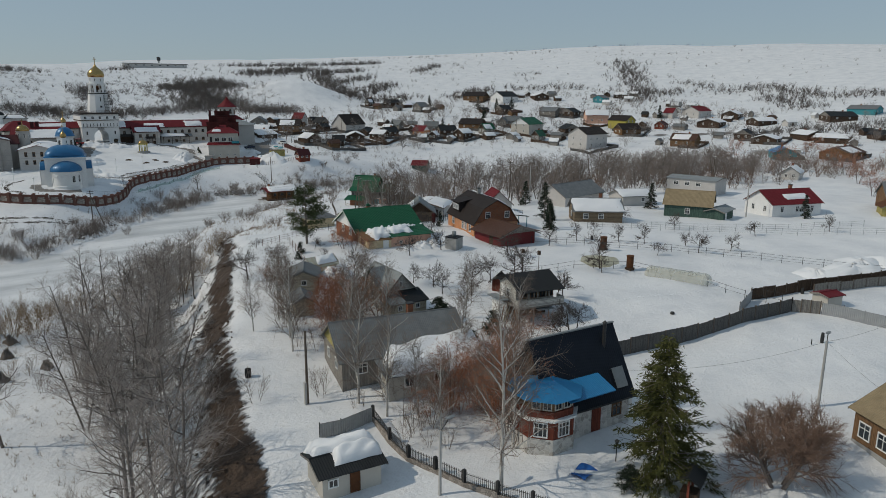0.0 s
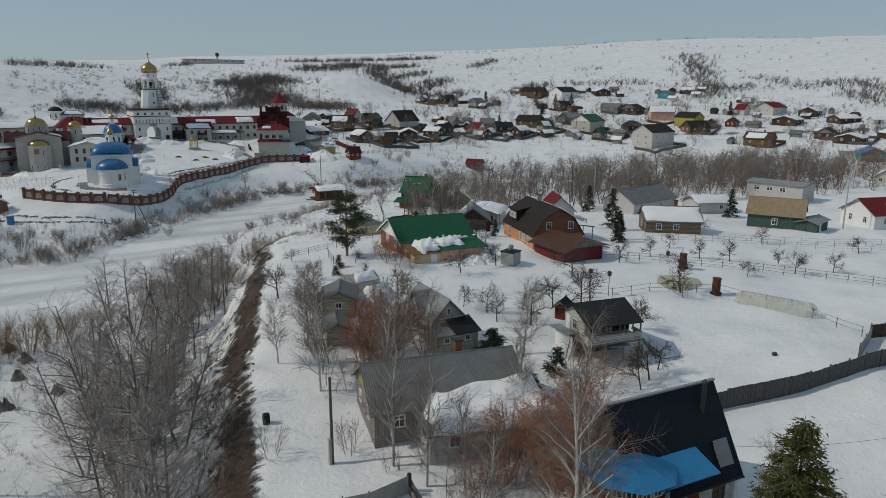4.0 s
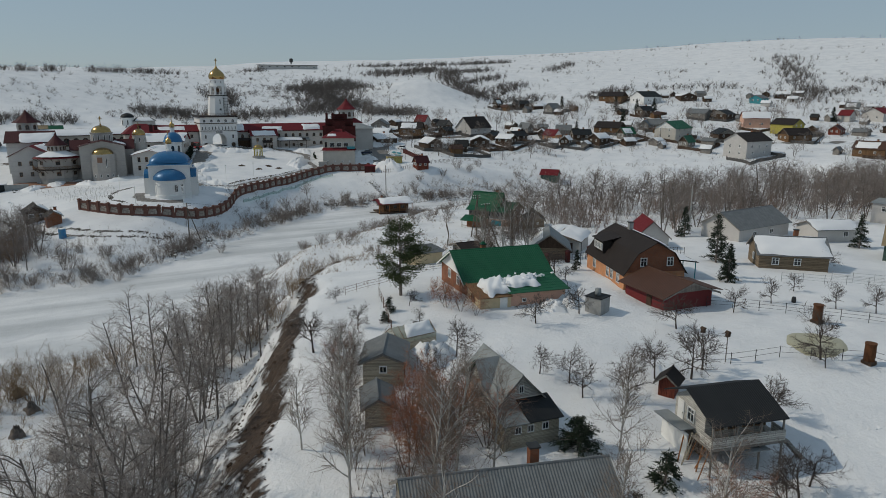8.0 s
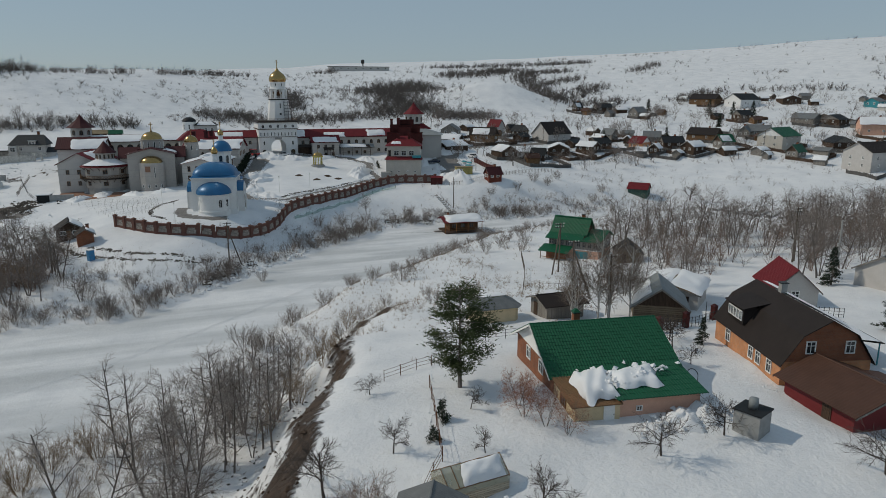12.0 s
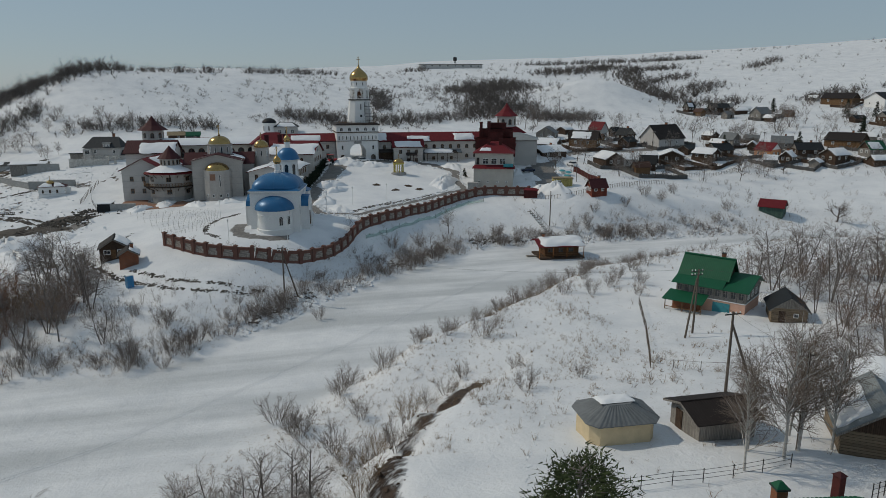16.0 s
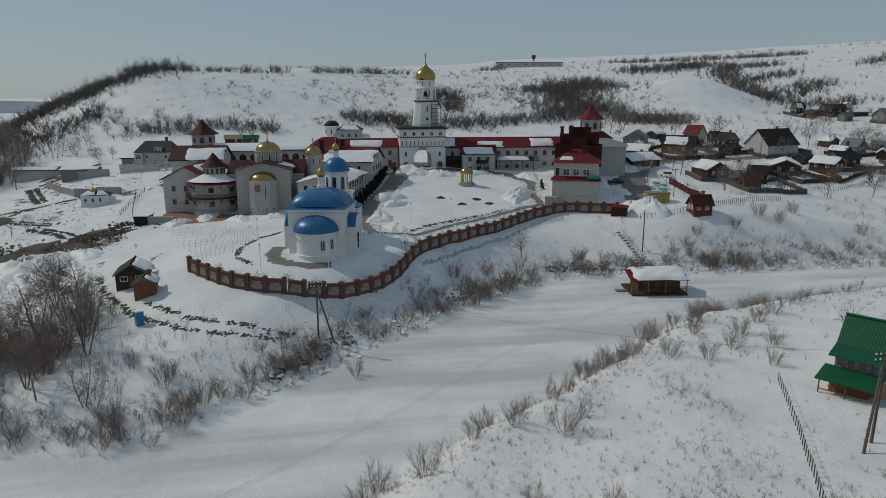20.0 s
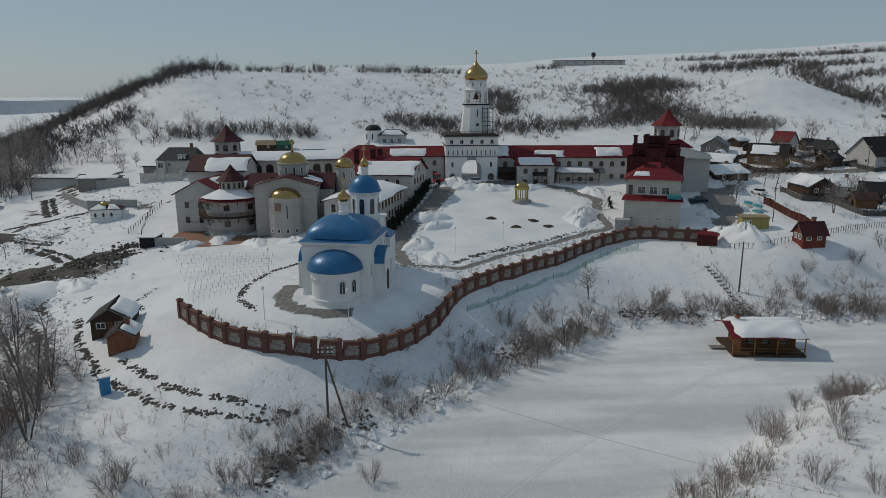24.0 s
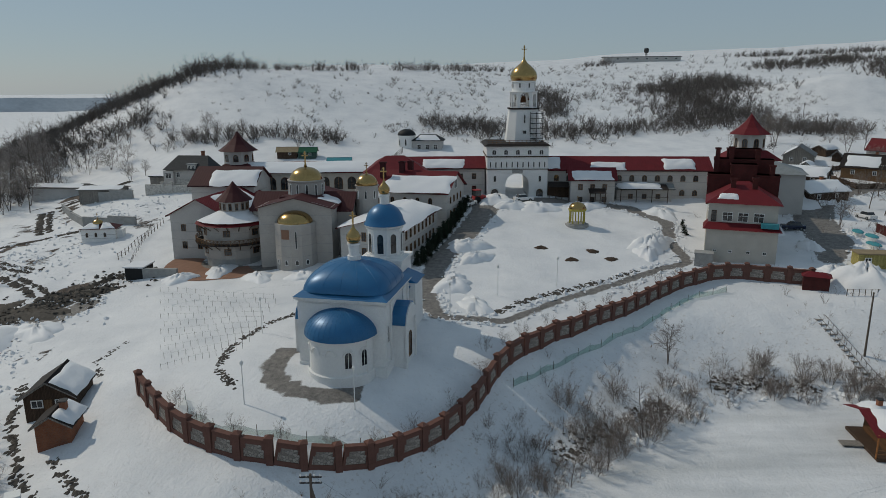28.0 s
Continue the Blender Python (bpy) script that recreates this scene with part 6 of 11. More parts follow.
# the avenue of little conifers is planted further down; the round-cornered guest house
def guest_house():
    x, y = -37.0, 119.5
    r = thing("round_guest_house", x, y, gz(x, y) - 0.1, 0, "white three-storey guest house with balconies and a red turret", "monastery building")
    ring = lambda k, n=14: [(k * math.cos(a), k * math.sin(a)) for a in (2 * math.pi * i / n for i in range(n))]
    part("plinth", M().prism(ring(5.3), -2.0, 1.4), GREYWALL, r)
    part("wall", M().prism(ring(5.6), 1.4, 8.2), BANDED, r)
    part("joint_bands", M().prism(ring(5.63), 3.0, 3.06).prism(ring(5.63), 5.4, 5.46).prism(ring(5.63), 6.6, 6.66), GREYWALL, r)
    part("skirt_roof", M().prism(ring(6.9), 8.1, 10.2, ring(2.6)), REDROOF, r)
    part("snow_cover", M().prism([(px, py) for px, py in ring(6.5)[8:14]] + [(2.5, 0)], 8.75, 10.35, [(px * 0.42, py * 0.42) for px, py in ring(6.5)[8:14]] + [(2.4, 0)]), SNOW, r)
    part("turret", M().prism(ring(2.5), 10.0, 12.4).prism(ring(2.7), 12.1, 12.4), BANDED, r)
    part("turret_roof", M().lathe([(3.2, 12.35), (1.6, 14.0), (0.7, 15.2), (0, 16.2)], 14), MAROON, r)
    for i in range(14):
        a = 360 * (i + 0.5) / 14
        d = 2.5 * math.cos(math.pi / 14)
        window(r, d * math.cos(radians(a)), d * math.sin(radians(a)), 10.6, a, 0.5, 1.3, WOODBROWN, bars=0)
        d = 5.6 * math.cos(math.pi / 14)
        if i % 2 == 0:
            for zz in (2.2, 5.9):
                window(r, d * math.cos(radians(a)), d * math.sin(radians(a)), zz, a, 1.2, 1.3, WOODBROWN)
    part("balcony_floor", M().lathe([(5.5, 4.3), (7.0, 4.3), (7.0, 4.5), (5.5, 4.5)], 14, 0, 0, math.pi * 0.9, math.pi * 1.85), BROWNROOF, r)
    rl = M()
    for i in range(29):
        a = math.pi * (0.9 + 0.95 * i / 28)
        b = math.pi * (0.9 + 0.95 * (i + 1) / 28)
        p, q = (6.9 * math.cos(a), 6.9 * math.sin(a)), (6.9 * math.cos(b), 6.9 * math.sin(b))
        rl.tube((*p, 4.5), (*p, 5.5), 0.05, 0.05, 4)
        if i < 28:
            rl.tube((*p, 5.5), (*q, 5.5), 0.06, 0.06, 4).tube((*p, 4.55), (*q, 5.45), 0.035, 0.035, 4).tube((*p, 5.45), (*q, 4.55), 0.035, 0.035, 4)
    part("balcony_railing", rl, WOODBROWN, r)
    br = M()
    for i in range(10):
        a = math.pi * (0.92 + 0.9 * i / 9)
        br.tube((5.5 * math.cos(a), 5.5 * math.sin(a), 3.2), (6.8 * math.cos(a), 6.8 * math.sin(a), 4.3), 0.09, 0.09, 4)
        br.tube((5.5 * math.cos(a), 5.5 * math.sin(a), 7.0), (6.8 * math.cos(a), 6.8 * math.sin(a), 8.1), 0.08, 0.08, 4)
    part("balcony_brackets", br, WOODDARK, r)
    for ob in r.children:
        ob.matrix_basis = Matrix.Diagonal((1, 1, 0.87, 1)) @ ob.matrix_basis


guest_house()
_r = hall("stepped_range", "plastered range with stepped red roofs and snow", -42.5, 131.0, 80, 20, 11, 7.4, 10.4, PLASTER, REDROOF, z=9.0, rows=((1.2, 0.9, 1.3), (4.4, 0.9, 1.3)), snow=[("s", 0.2, 0.75, 0.1, 0.95, 0.35)], sides="wn")
hall("gabled_cell_block", "gabled cell block with a snow slope", -44.5, 143.5, -4, 13, 11, 9.0, 12.2, PLASTER, MAROON, z=10.5, rows=((1.2, 0.9, 1.3), (4.4, 0.9, 1.3)), snow=[("s", 0.3, 1.0, 0.2, 1.0, 0.3)], sides="ws")


def corner_tower(x, y, z, w, h, roof_h, label, roof, name="corner_tower"):
    r = thing(name, x, y, z, 4, label, "tower")
    part("base_wall", M().box(-w * 0.75, w * 0.75, -w * 0.75, w * 0.75, -3, h * 0.62), PLASTER, r)
    part("skirt_roof", M().prism([(-w * 0.95, -w * 0.95), (w * 0.95, -w * 0.95), (w * 0.95, w * 0.95), (-w * 0.95, w * 0.95)], h * 0.62, h * 0.76, [(-w * 0.5, -w * 0.5), (w * 0.5, -w * 0.5), (w * 0.5, w * 0.5), (-w * 0.5, w * 0.5)]), roof, r)
    oc = lambda k: [(k * math.cos(a), k * math.sin(a)) for a in (math.pi / 8 + i * math.pi / 4 for i in range(8))]
    part("lantern", M().prism(oc(w * 0.58), h * 0.7, h), PLASTER, r)
    for i in range(8):
        d = w * 0.58 * math.cos(math.pi / 8)
        window(r, d * math.cos(radians(45 * i)), d * math.sin(radians(45 * i)), h * 0.8, 45 * i, w * 0.2, h * 0.13, WOODBROWN, arch=True, bars=1)
    part("spire", M().lathe([(w * 0.8, h - 0.15), (w * 0.45, h + roof_h * 0.3), (w * 0.2, h + roof_h * 0.62), (0, h + roof_h)], 8), roof, r)


corner_tower(-45.8, 154.0, 13.0, 5.6, 12.2, 4.2, "square corner tower with a dark red spire", MAROON)
corner_tower(68.0, 152.5, 13.4, 5.6, 15.0, 4.4, "octagonal lantern tower with a bright red spire", REDROOF)


def gold_church():
    x, y = -24.4, 120.5
    r = thing("gold_domed_church", x, y, gz(x, y) - 0.1, -3, "white banded church with gilded domes and dark red roofs", "church")
    part("nave_wall", M().box(-6.2, 6.2, -8.0, 9.0, -2.0, 9.4), BANDED, r)
    part("transept_wall", M().box(-8.6, 8.6, -3.4, 4.6, -2.0, 8.2), BANDED, r)
    bd = M()
    for zz in (1.6, 3.2, 4.8, 6.4, 8.0):
        bd.box(-6.23, 6.23, -8.03, 9.03, zz, zz + 0.07)
    part("joint_bands", bd, GREYWALL, r)
    for y0 in (-8.0, 8.8):
        g1 = M().face((-6.2, y0, 9.4), (6.2, y0, 9.4), (3.4, y0, 10.2), (0, y0, 10.8), (-3.4, y0, 10.2))
        part("gable", g1, BANDED, r)
    for x0 in (-8.6, 8.6):
        part("gable", M().face((x0, -3.4, 8.2), (x0, 4.6, 8.2), (x0, 0.6, 10.6)), BANDED, r)
    for s in (-1, 1):
        part("roof_slope", slope((0, -8.5, 11.0), (0, 9.3, 11.0), (s * 6.8, -8.5, 9.2), (s * 6.8, 9.3, 9.2), 0.5, 0.02), MAROON, r)
        part("roof_slope", slope((-9.1, 0.6, 10.8), (9.1, 0.6, 10.8), (-9.1, 0.6 + s * 4.5, 8.0), (9.1, 0.6 + s * 4.5, 8.0), 0.5, 0.02), MAROON, r)
    part("snow_cover", snow_slab((3.0, -4.0, 10.3), (3.0, 3.0, 10.3), (6.7, -4.2, 9.3), (6.7, 3.0, 9.3), 0.3, 5), SNOW, r, smooth_=True)
    part("drum_base", M().prism([(-4.4, -3.6), (4.4, -3.6), (4.4, 5.0), (-4.4, 5.0)], 8.4, 10.4, [(-3.8, -3.0), (3.8, -3.0), (3.8, 4.4), (-3.8, 4.4)]), MAROON, r)
    part("drum", M().lathe([(3.35, 9.6), (3.15, 9.8), (3.1, 12.6), (3.3, 12.8), (3.3, 13.0), (0, 13.0)], 36, 0, 0.7), BANDED, r)
    for i in range(12):
        a = 30 * i + 15
        slit(r, 3.1 * math.cos(radians(a)), 0.7 + 3.1 * math.sin(radians(a)), 10.1, a, 0.5, 2.3)
    part("gold_dome", M().lathe([(2.9, 13.0)] + dome(2.85, 13.1, 2.1)[1:-1] + [(0.3, 15.2), (0.12, 15.8), (0, 15.9)], 36, 0, 0.7), GOLD, r, "broad gilded dome", smooth_=True)
    cross(r, 0, 0.7, 15.7, 2.2)
    oc = [(3.5 * math.cos(math.pi + math.pi * i / 6), -8.0 + 3.5 * math.sin(math.pi + math.pi * i / 6)) for i in range(7)]
    part("apse_wall", M().prism(oc, -2.0, 7.0), BANDED, r)
    part("apse_bands", M().prism([(px * 1.008, -8 + (py + 8) * 1.008) for px, py in oc], 1.6, 1.67).prism([(px * 1.008, -8 + (py + 8) * 1.008) for px, py in oc], 3.4, 3.47).prism([(px * 1.008, -8 + (py + 8) * 1.008) for px, py in oc], 5.2, 5.27), GREYWALL, r)
    part("apse_dome", M().lathe(dome(3.0, 7.0, 1.9), 30, 0, -8.0, math.pi, 2 * math.pi), GOLD, r, "gilded half-dome over the apse", smooth_=True)
    for a in (-135, -105, -75, -45):
        d = 3.5 * math.cos(math.pi / 12)
        slit(r, d * math.cos(radians(a)), -8 + d * math.sin(radians(a)), 0.2, a, 0.6, 0.9)
    slit(r, 3.38 * math.cos(radians(-75)), -8 + 3.38 * math.sin(radians(-75)), 3.0, -75, 0.35, 3.0)
    part("icon_mosaic", M().box(0, 0.06, -0.7, 0.7, 4.6, 6.2), PAVING, r, "square red and cream mosaic panel", at=pose(3.38 * math.cos(radians(-105)), -8 + 3.38 * math.sin(radians(-105)), 0, 0, 0, -105))
    for s, an in ((-1, 180), (1, 0)):
        for yy in (-1.6, 2.6):
            window(r, s * 8.6, yy, 2.6, an, 1.0, 1.8, WOODBROWN, arch=True)
    r2 = thing("small_gold_cupola_tower", -13.6, 121.5, gz(-13.6, 121.5), 0, "small white tower with a gilded cupola", "tower")
    part("wall", M().lathe([(0, -2.0), (2.0, -2.0), (2.0, 10.6), (2.2, 10.9), (0, 10.9)], 20), BANDED, r2)
    part("cupola", M().lathe([(1.9, 10.9)] + dome(2.0, 11.0, 1.9)[1:-1] + [(0.25, 13.0), (0, 13.6)], 24), GOLD, r2, smooth_=True)
    cross(r2, 0, 0, 13.4, 1.5)
    for i in range(8):
        slit(r2, 2.0 * math.cos(radians(45 * i)), 2.0 * math.sin(radians(45 * i)), 8.6, 45 * i, 0.4, 1.5)


gold_church()


def red_block():
    x, y, z = 52.8, 119.0, 9.6
    r = thing("red_roofed_refectory", x, y, z, -21, "cream block with red hip roof and stepped dark red parapets", "monastery building")
    part("lower_wall", M().box(-6.2, 6.2, -8.0, 10, -2.5, 5.6), CREAM, r)
    part("canopy_roof", M().prism([(-6.8, -8.6), (6.8, -8.6), (6.8, -3.0), (-6.8, -3.0)], 5.6, 6.5, [(-6.0, -6.6), (6.0, -6.6), (6.0, -3.2), (-6.0, -3.2)]), REDROOF, r)
    part("upper_wall", M().box(-6.0, 6.0, -6.4, 10, 5.4, 9.9), CREAM, r)
    part("hip_roof", M().prism([(-6.7, -7.1), (6.7, -7.1), (6.7, 2.0), (-6.7, 2.0)], 9.8, 12.6, [(-1.2, -1.6), (1.2, -1.6), (1.2, 1.9), (-1.2, 1.9)]), REDROOF, r)
    part("snow_cover", snow_slab((-4.2, -4.6, 11.0), (-1.0, -4.4, 11.1), (-4.6, -5.9, 10.4), (-0.9, -5.9, 10.4), 0.3, 6), SNOW, r, smooth_=True)
    for u in (-2.6, 0.1, 2.8):
        window(r, u, -6.4, 6.7, -90, 1.8, 1.6, WHITEPAINT, bars=1)
    window(r, -5.0, -6.4, 6.6, -90, 0.9, 1.9, WOODDARK)
    for u in (-4.4, -1.7, 1.4, 4.2):
        window(r, u, -8.0, 1.6, -90, 0.7, 0.5, WHITEPAINT)
    for s, an in ((1, 0), (-1, 180)):
        for v in (-4.0, -0.5, 3.0, 6.5):
            window(r, s * 6.0, v, 6.6, an, 1.1, 1.5, WHITEPAINT)
    # the stepped parapets behind
    for i, (u0, u1, v, top) in enumerate(((-6.6, -2.2, 2.6, 13.6), (2.2, 6.6, 2.6, 13.6), (-2.4, 2.4, 3.0, 15.4), (-5.6, 5.6, 6.4, 16.0), (-3.2, 3.2, 9.2, 17.6))):
        part("parapet_wall", M().box(u0, u1, v, v + 3.0, 8.0, top).box(u0 - 0.12, u1 + 0.12, v - 0.12, v + 3.1, top - 0.25, top), BRICKDARK, r)
    for u, v, t in ((-1.9, -2.4, 13.6), (1.9, -2.6, 13.8), (-5.0, 6.6, 18.0), (-2.4, 7.0, 18.2), (2.6, 7.0, 17.8), (5.2, 3.6, 15.4)):
        part("chimney", M().box(u - 0.45, u + 0.45, v - 0.45, v + 0.45, 10.0, t).box(u - 0.6, u + 0.6, v - 0.6, v + 0.6, t - 0.3, t), BRICKDARK, r)
    part("rear_wall", M().box(-6.0, 6.0, 10, 24, -2.5, 10.5), PLASTER, r)
    part("rear_roof", M().prism([(-6.6, 9.6), (6.6, 9.6), (6.6, 24.6), (-6.6, 24.6)], 10.4, 14.0, [(-0.4, 11.0), (0.4, 11.0), (0.4, 23.0), (-0.4, 23.0)]), REDROOF, r)
    part("north_block", M().box(-2.0, 14.0, 24.0, 36.0, -1.5, 11.5), PLASTER, r)
    part("north_roof", M().prism([(-2.6, 23.4), (14.6, 23.4), (14.6, 36.6), (-2.6, 36.6)], 11.5, 13.4, [(4.0, 28.0), (8.0, 28.0), (8.0, 32.0), (4.0, 32.0)]), TINROOF, r)
    for v in (26.0, 29.5, 33.0):
        for zz in (2.0, 6.0):
            window(r, 14.0, v, zz, 0, 1.1, 1.6, WOODBROWN, arch=True)
    part("blue_machine", M().box(3.2, 6.2, -8.2, -7.0, 6.1, 6.9), TEAL, r)
    part("service_box", M().box(-7.8, -4.6, -10.6, -8.4, -1.0, 1.6).box(-7.9, -4.5, -10.7, -8.3, 1.6, 1.8), GREYWALL, r)
    for ob in r.children:
        ob.matrix_basis = Matrix.Diagonal((0.9, 1, 1, 1)) @ ob.matrix_basis


red_block()


def wall_run():
    """The enclosure wall: red pillars and coping with rubble panels between."""
    line = [(-32.2, 66.9), (-26.6, 59.8), (-22.8, 56.7), (-18.3, 54.7), (-11.8, 54.3), (-5.2, 57.4), (0.0, 62.4), (4.0, 68.4), (6.6, 75.2), (14.1, 82.2), (25.4, 92.4), (37.0, 103.3), (45.0, 106.9), (57.0, 101.6)]
    pts, total = [], 0.0
    seg = [math.dist(a, b) for a, b in zip(line, line[1:])]
    n = int(sum(seg) / 3.05)
    for i in range(n + 1):
        d = sum(seg) * i / n
        k = 0
        while k < len(seg) - 1 and d > seg[k]:
            d -= seg[k]
            k += 1
        t = d / seg[k]
        pts.append((line[k][0] + (line[k + 1][0] - line[k][0]) * t, line[k][1] + (line[k + 1][1] - line[k][1]) * t))
    # round the corners
    for _ in range(2):
        pts = [pts[0]] + [((a[0] + 2 * b[0] + c[0]) / 4, (a[1] + 2 * b[1] + c[1]) / 4) for a, b, c in zip(pts, pts[1:], pts[2:])] + [pts[-1]]
    zs = [gz(*p) for p in pts]
    r = thing("enclosure_wall", pts[0][0], pts[0][1], zs[0], 0, "curving monastery wall with red pillars and pale rubble panels", "wall")
    o = Vector((pts[0][0], pts[0][1], zs[0]))
    pillar = M().box(-0.32, 0.32, -0.32, 0.32, -1.6, 2.45).box(-0.4, 0.4, -0.4, 0.4, 2.45, 2.6).prism([(-0.36, -0.36), (0.36, -0.36), (0.36, 0.36), (-0.36, 0.36)], 2.6, 2.8, [(-0.06, -0.06), (0.06, -0.06), (0.06, 0.06), (-0.06, 0.06)]).mesh("pillar", WALLRED)
    for i, (p, z) in enumerate(zip(pts, zs)):
        q = pts[min(i + 1, len(pts) - 1)] if i < len(pts) - 1 else p
        a = math.degrees(math.atan2(q[1] - p[1], q[0] - p[0])) if i < len(pts) - 1 else 0
        part("pillar", pillar, None, r, at=pose(p[0] - o.x, p[1] - o.y, z - o.z, 0, 0, a))
    for i in range(len(pts) - 1):
        (ax, ay), (bx, by) = pts[i], pts[i + 1]
        L, a = math.dist(pts[i], pts[i + 1]), math.degrees(math.atan2(by - ay, bx - ax))
        tilt = math.degrees(math.atan2(zs[i + 1] - zs[i], L))
        at = Matrix.Translation((ax - o.x, ay - o.y, zs[i] - o.z)) @ Euler((0, radians(-tilt), radians(a))).to_matrix().to_4x4()
        key = ("wallpanel", round(L, 1))
        if key not in _shared:
            fr = M().box(0.3, L - 0.3, -0.2, 0.2, -1.6, 0.45).box(0.3, L - 0.3, -0.2, 0.2, 1.75, 2.2).box(0.3, L - 0.3, -0.3, 0.3, 2.2, 2.32)
            fr.box(0.3, 0.55, -0.2, 0.2, 0.45, 1.75).box(L - 0.55, L - 0.3, -0.2, 0.2, 0.45, 1.75)
            for s in (0, 1):
                xx = 0.55 if s == 0 else L - 0.55
                d = 1 if s == 0 else -1
                fr.sweep([(-0.2, 1.3), (0.2, 1.3), (0.2, 1.75), (-0.2, 1.75)], xx, xx + d * 0.2) if d > 0 else fr.sweep([(-0.2, 1.3), (0.2, 1.3), (0.2, 1.75), (-0.2, 1.75)], xx - 0.2, xx)
            st = M().box(0.5, L - 0.5, -0.13, 0.13, 0.4, 1.8)
            _shared[key] = (fr.mesh("wall_frame", WALLRED), st.mesh("rubble_panel", RUBBLE))
        f, s = _shared[key]
        ob = part("wall_frame", f, None, r, at=at)
        part("rubble_panel", s, None, ob)


wall_run()


def rotunda():
    x, y = 26.3, 131.5
    r = thing("garden_rotunda", x, y, gz(x, y) - 0.05, 0, "little open rotunda with gilded dome and ochre columns", "rotunda")
    part("steps", M().lathe([(0, 0.45), (1.9, 0.45), (1.9, 0.25), (2.3, 0.25), (2.3, -0.6)], 24), GREYWALL, r)
    for i in range(8):
        a = math.pi / 4 * i
        part("column", M().tube((1.45 * math.cos(a), 1.45 * math.sin(a), 0.4), (1.45 * math.cos(a), 1.45 * math.sin(a), 2.9), 0.14, 0.12, 8), YELLOW, r)
    part("entablature", M().lathe([(1.2, 2.9), (1.7, 2.9), (1.8, 3.3), (1.2, 3.3)], 24), YELLOW, r)
    part("gold_dome", M().lathe(dome(1.65, 3.3, 1.3)[:-1] + [(0.1, 4.7), (0, 5.1)], 24), GOLD, r, smooth_=True)
    cross(r, 0, 0, 5.0, 0.8)


rotunda()
gable_house("boarded_bathhouse", "dark log bathhouse with snow on one slope", -41.8, 68.6, 98, 5.4, 5.0, 2.3, 3.9, WOODDARK, BROWNROOF, snow=[("s", 0.05, 1.0, 0.1, 1.0, 0.3)], windows=[("w", -1.2, 0.9, 1.2, 0.9), ("w", 1.2, 0.9, 1.2, 0.9)], doors=[("w", 0.1, 0.8, 1.8, WOODBROWN)], category="bathhouse")
gable_house("brick_shed", "small red brick shed with snow on the roof", -38.0, 61.6, 98, 3.4, 3.2, 2.2, 3.2, BRICK, BROWNROOF, snow=[("s", 0.05, 1.0, 0.1, 1.0, 0.3)], category="shed", chimneys=[(0, -0.6, 3.8)])


def chapel():
    x, y = -71.4, 139.6
    r = thing("small_chapel", x, y, gz(x, y), 8, "small whitewashed chapel with a snowy hip roof and gold dome", "chapel")
    part("wall", M().box(-4.2, 4.2, -2.4, 2.4, -1.2, 2.9), LIME, r)
    part("joint_bands", M().box(-4.23, 4.23, -2.43, 2.43, 0.5, 0.56).box(-4.23, 4.23, -2.43, 2.43, 1.4, 1.46), GREYWALL, r)
    part("roof", M().prism([(-4.7, -2.9), (4.7, -2.9), (4.7, 2.9), (-4.7, 2.9)], 2.85, 4.0, [(-2.2, -0.2), (2.2, -0.2), (2.2, 0.2), (-2.2, 0.2)]), MAROON, r)
    part("snow_cover", snow_slab((-4.4, -2.7, 2.98), (0.2, -2.7, 2.98), (-2.2, -0.2, 4.02), (0.0, -0.2, 4.02), 0.25, 4), SNOW, r, smooth_=True)
    part("snow_cover", snow_slab((0.8, -2.7, 2.98), (4.4, -2.7, 2.98), (0.6, -0.2, 4.02), (2.2, -0.2, 4.02), 0.25, 5), SNOW, r, smooth_=True)
    part("porch_wall", M().box(4.2, 5.6, -1.4, 1.4, -1.2, 2.3).box(4.1, 5.9, -1.7, 1.7, 2.3, 2.5), LIME, r)
    part("gold_dome", M().lathe([(1.0, 3.4), (1.25, 3.8)] + dome(1.35, 3.9, 1.0)[1:-1] + [(0.2, 4.95), (0, 5.3)], 24, -0.6, 0), GOLD, r, "gilded dome", smooth_=True)
    cross(r, -0.6, 0, 5.2, 1.2)
    for u in (-2.8, -0.6, 1.6):
        window(r, u, -2.4, 0.9, -90, 0.6, 1.1, WOODBROWN, arch=True)
    for ob in r.children:
        ob.matrix_basis = Matrix.Diagonal((0.8, 0.8, 0.85, 1)) @ ob.matrix_basis


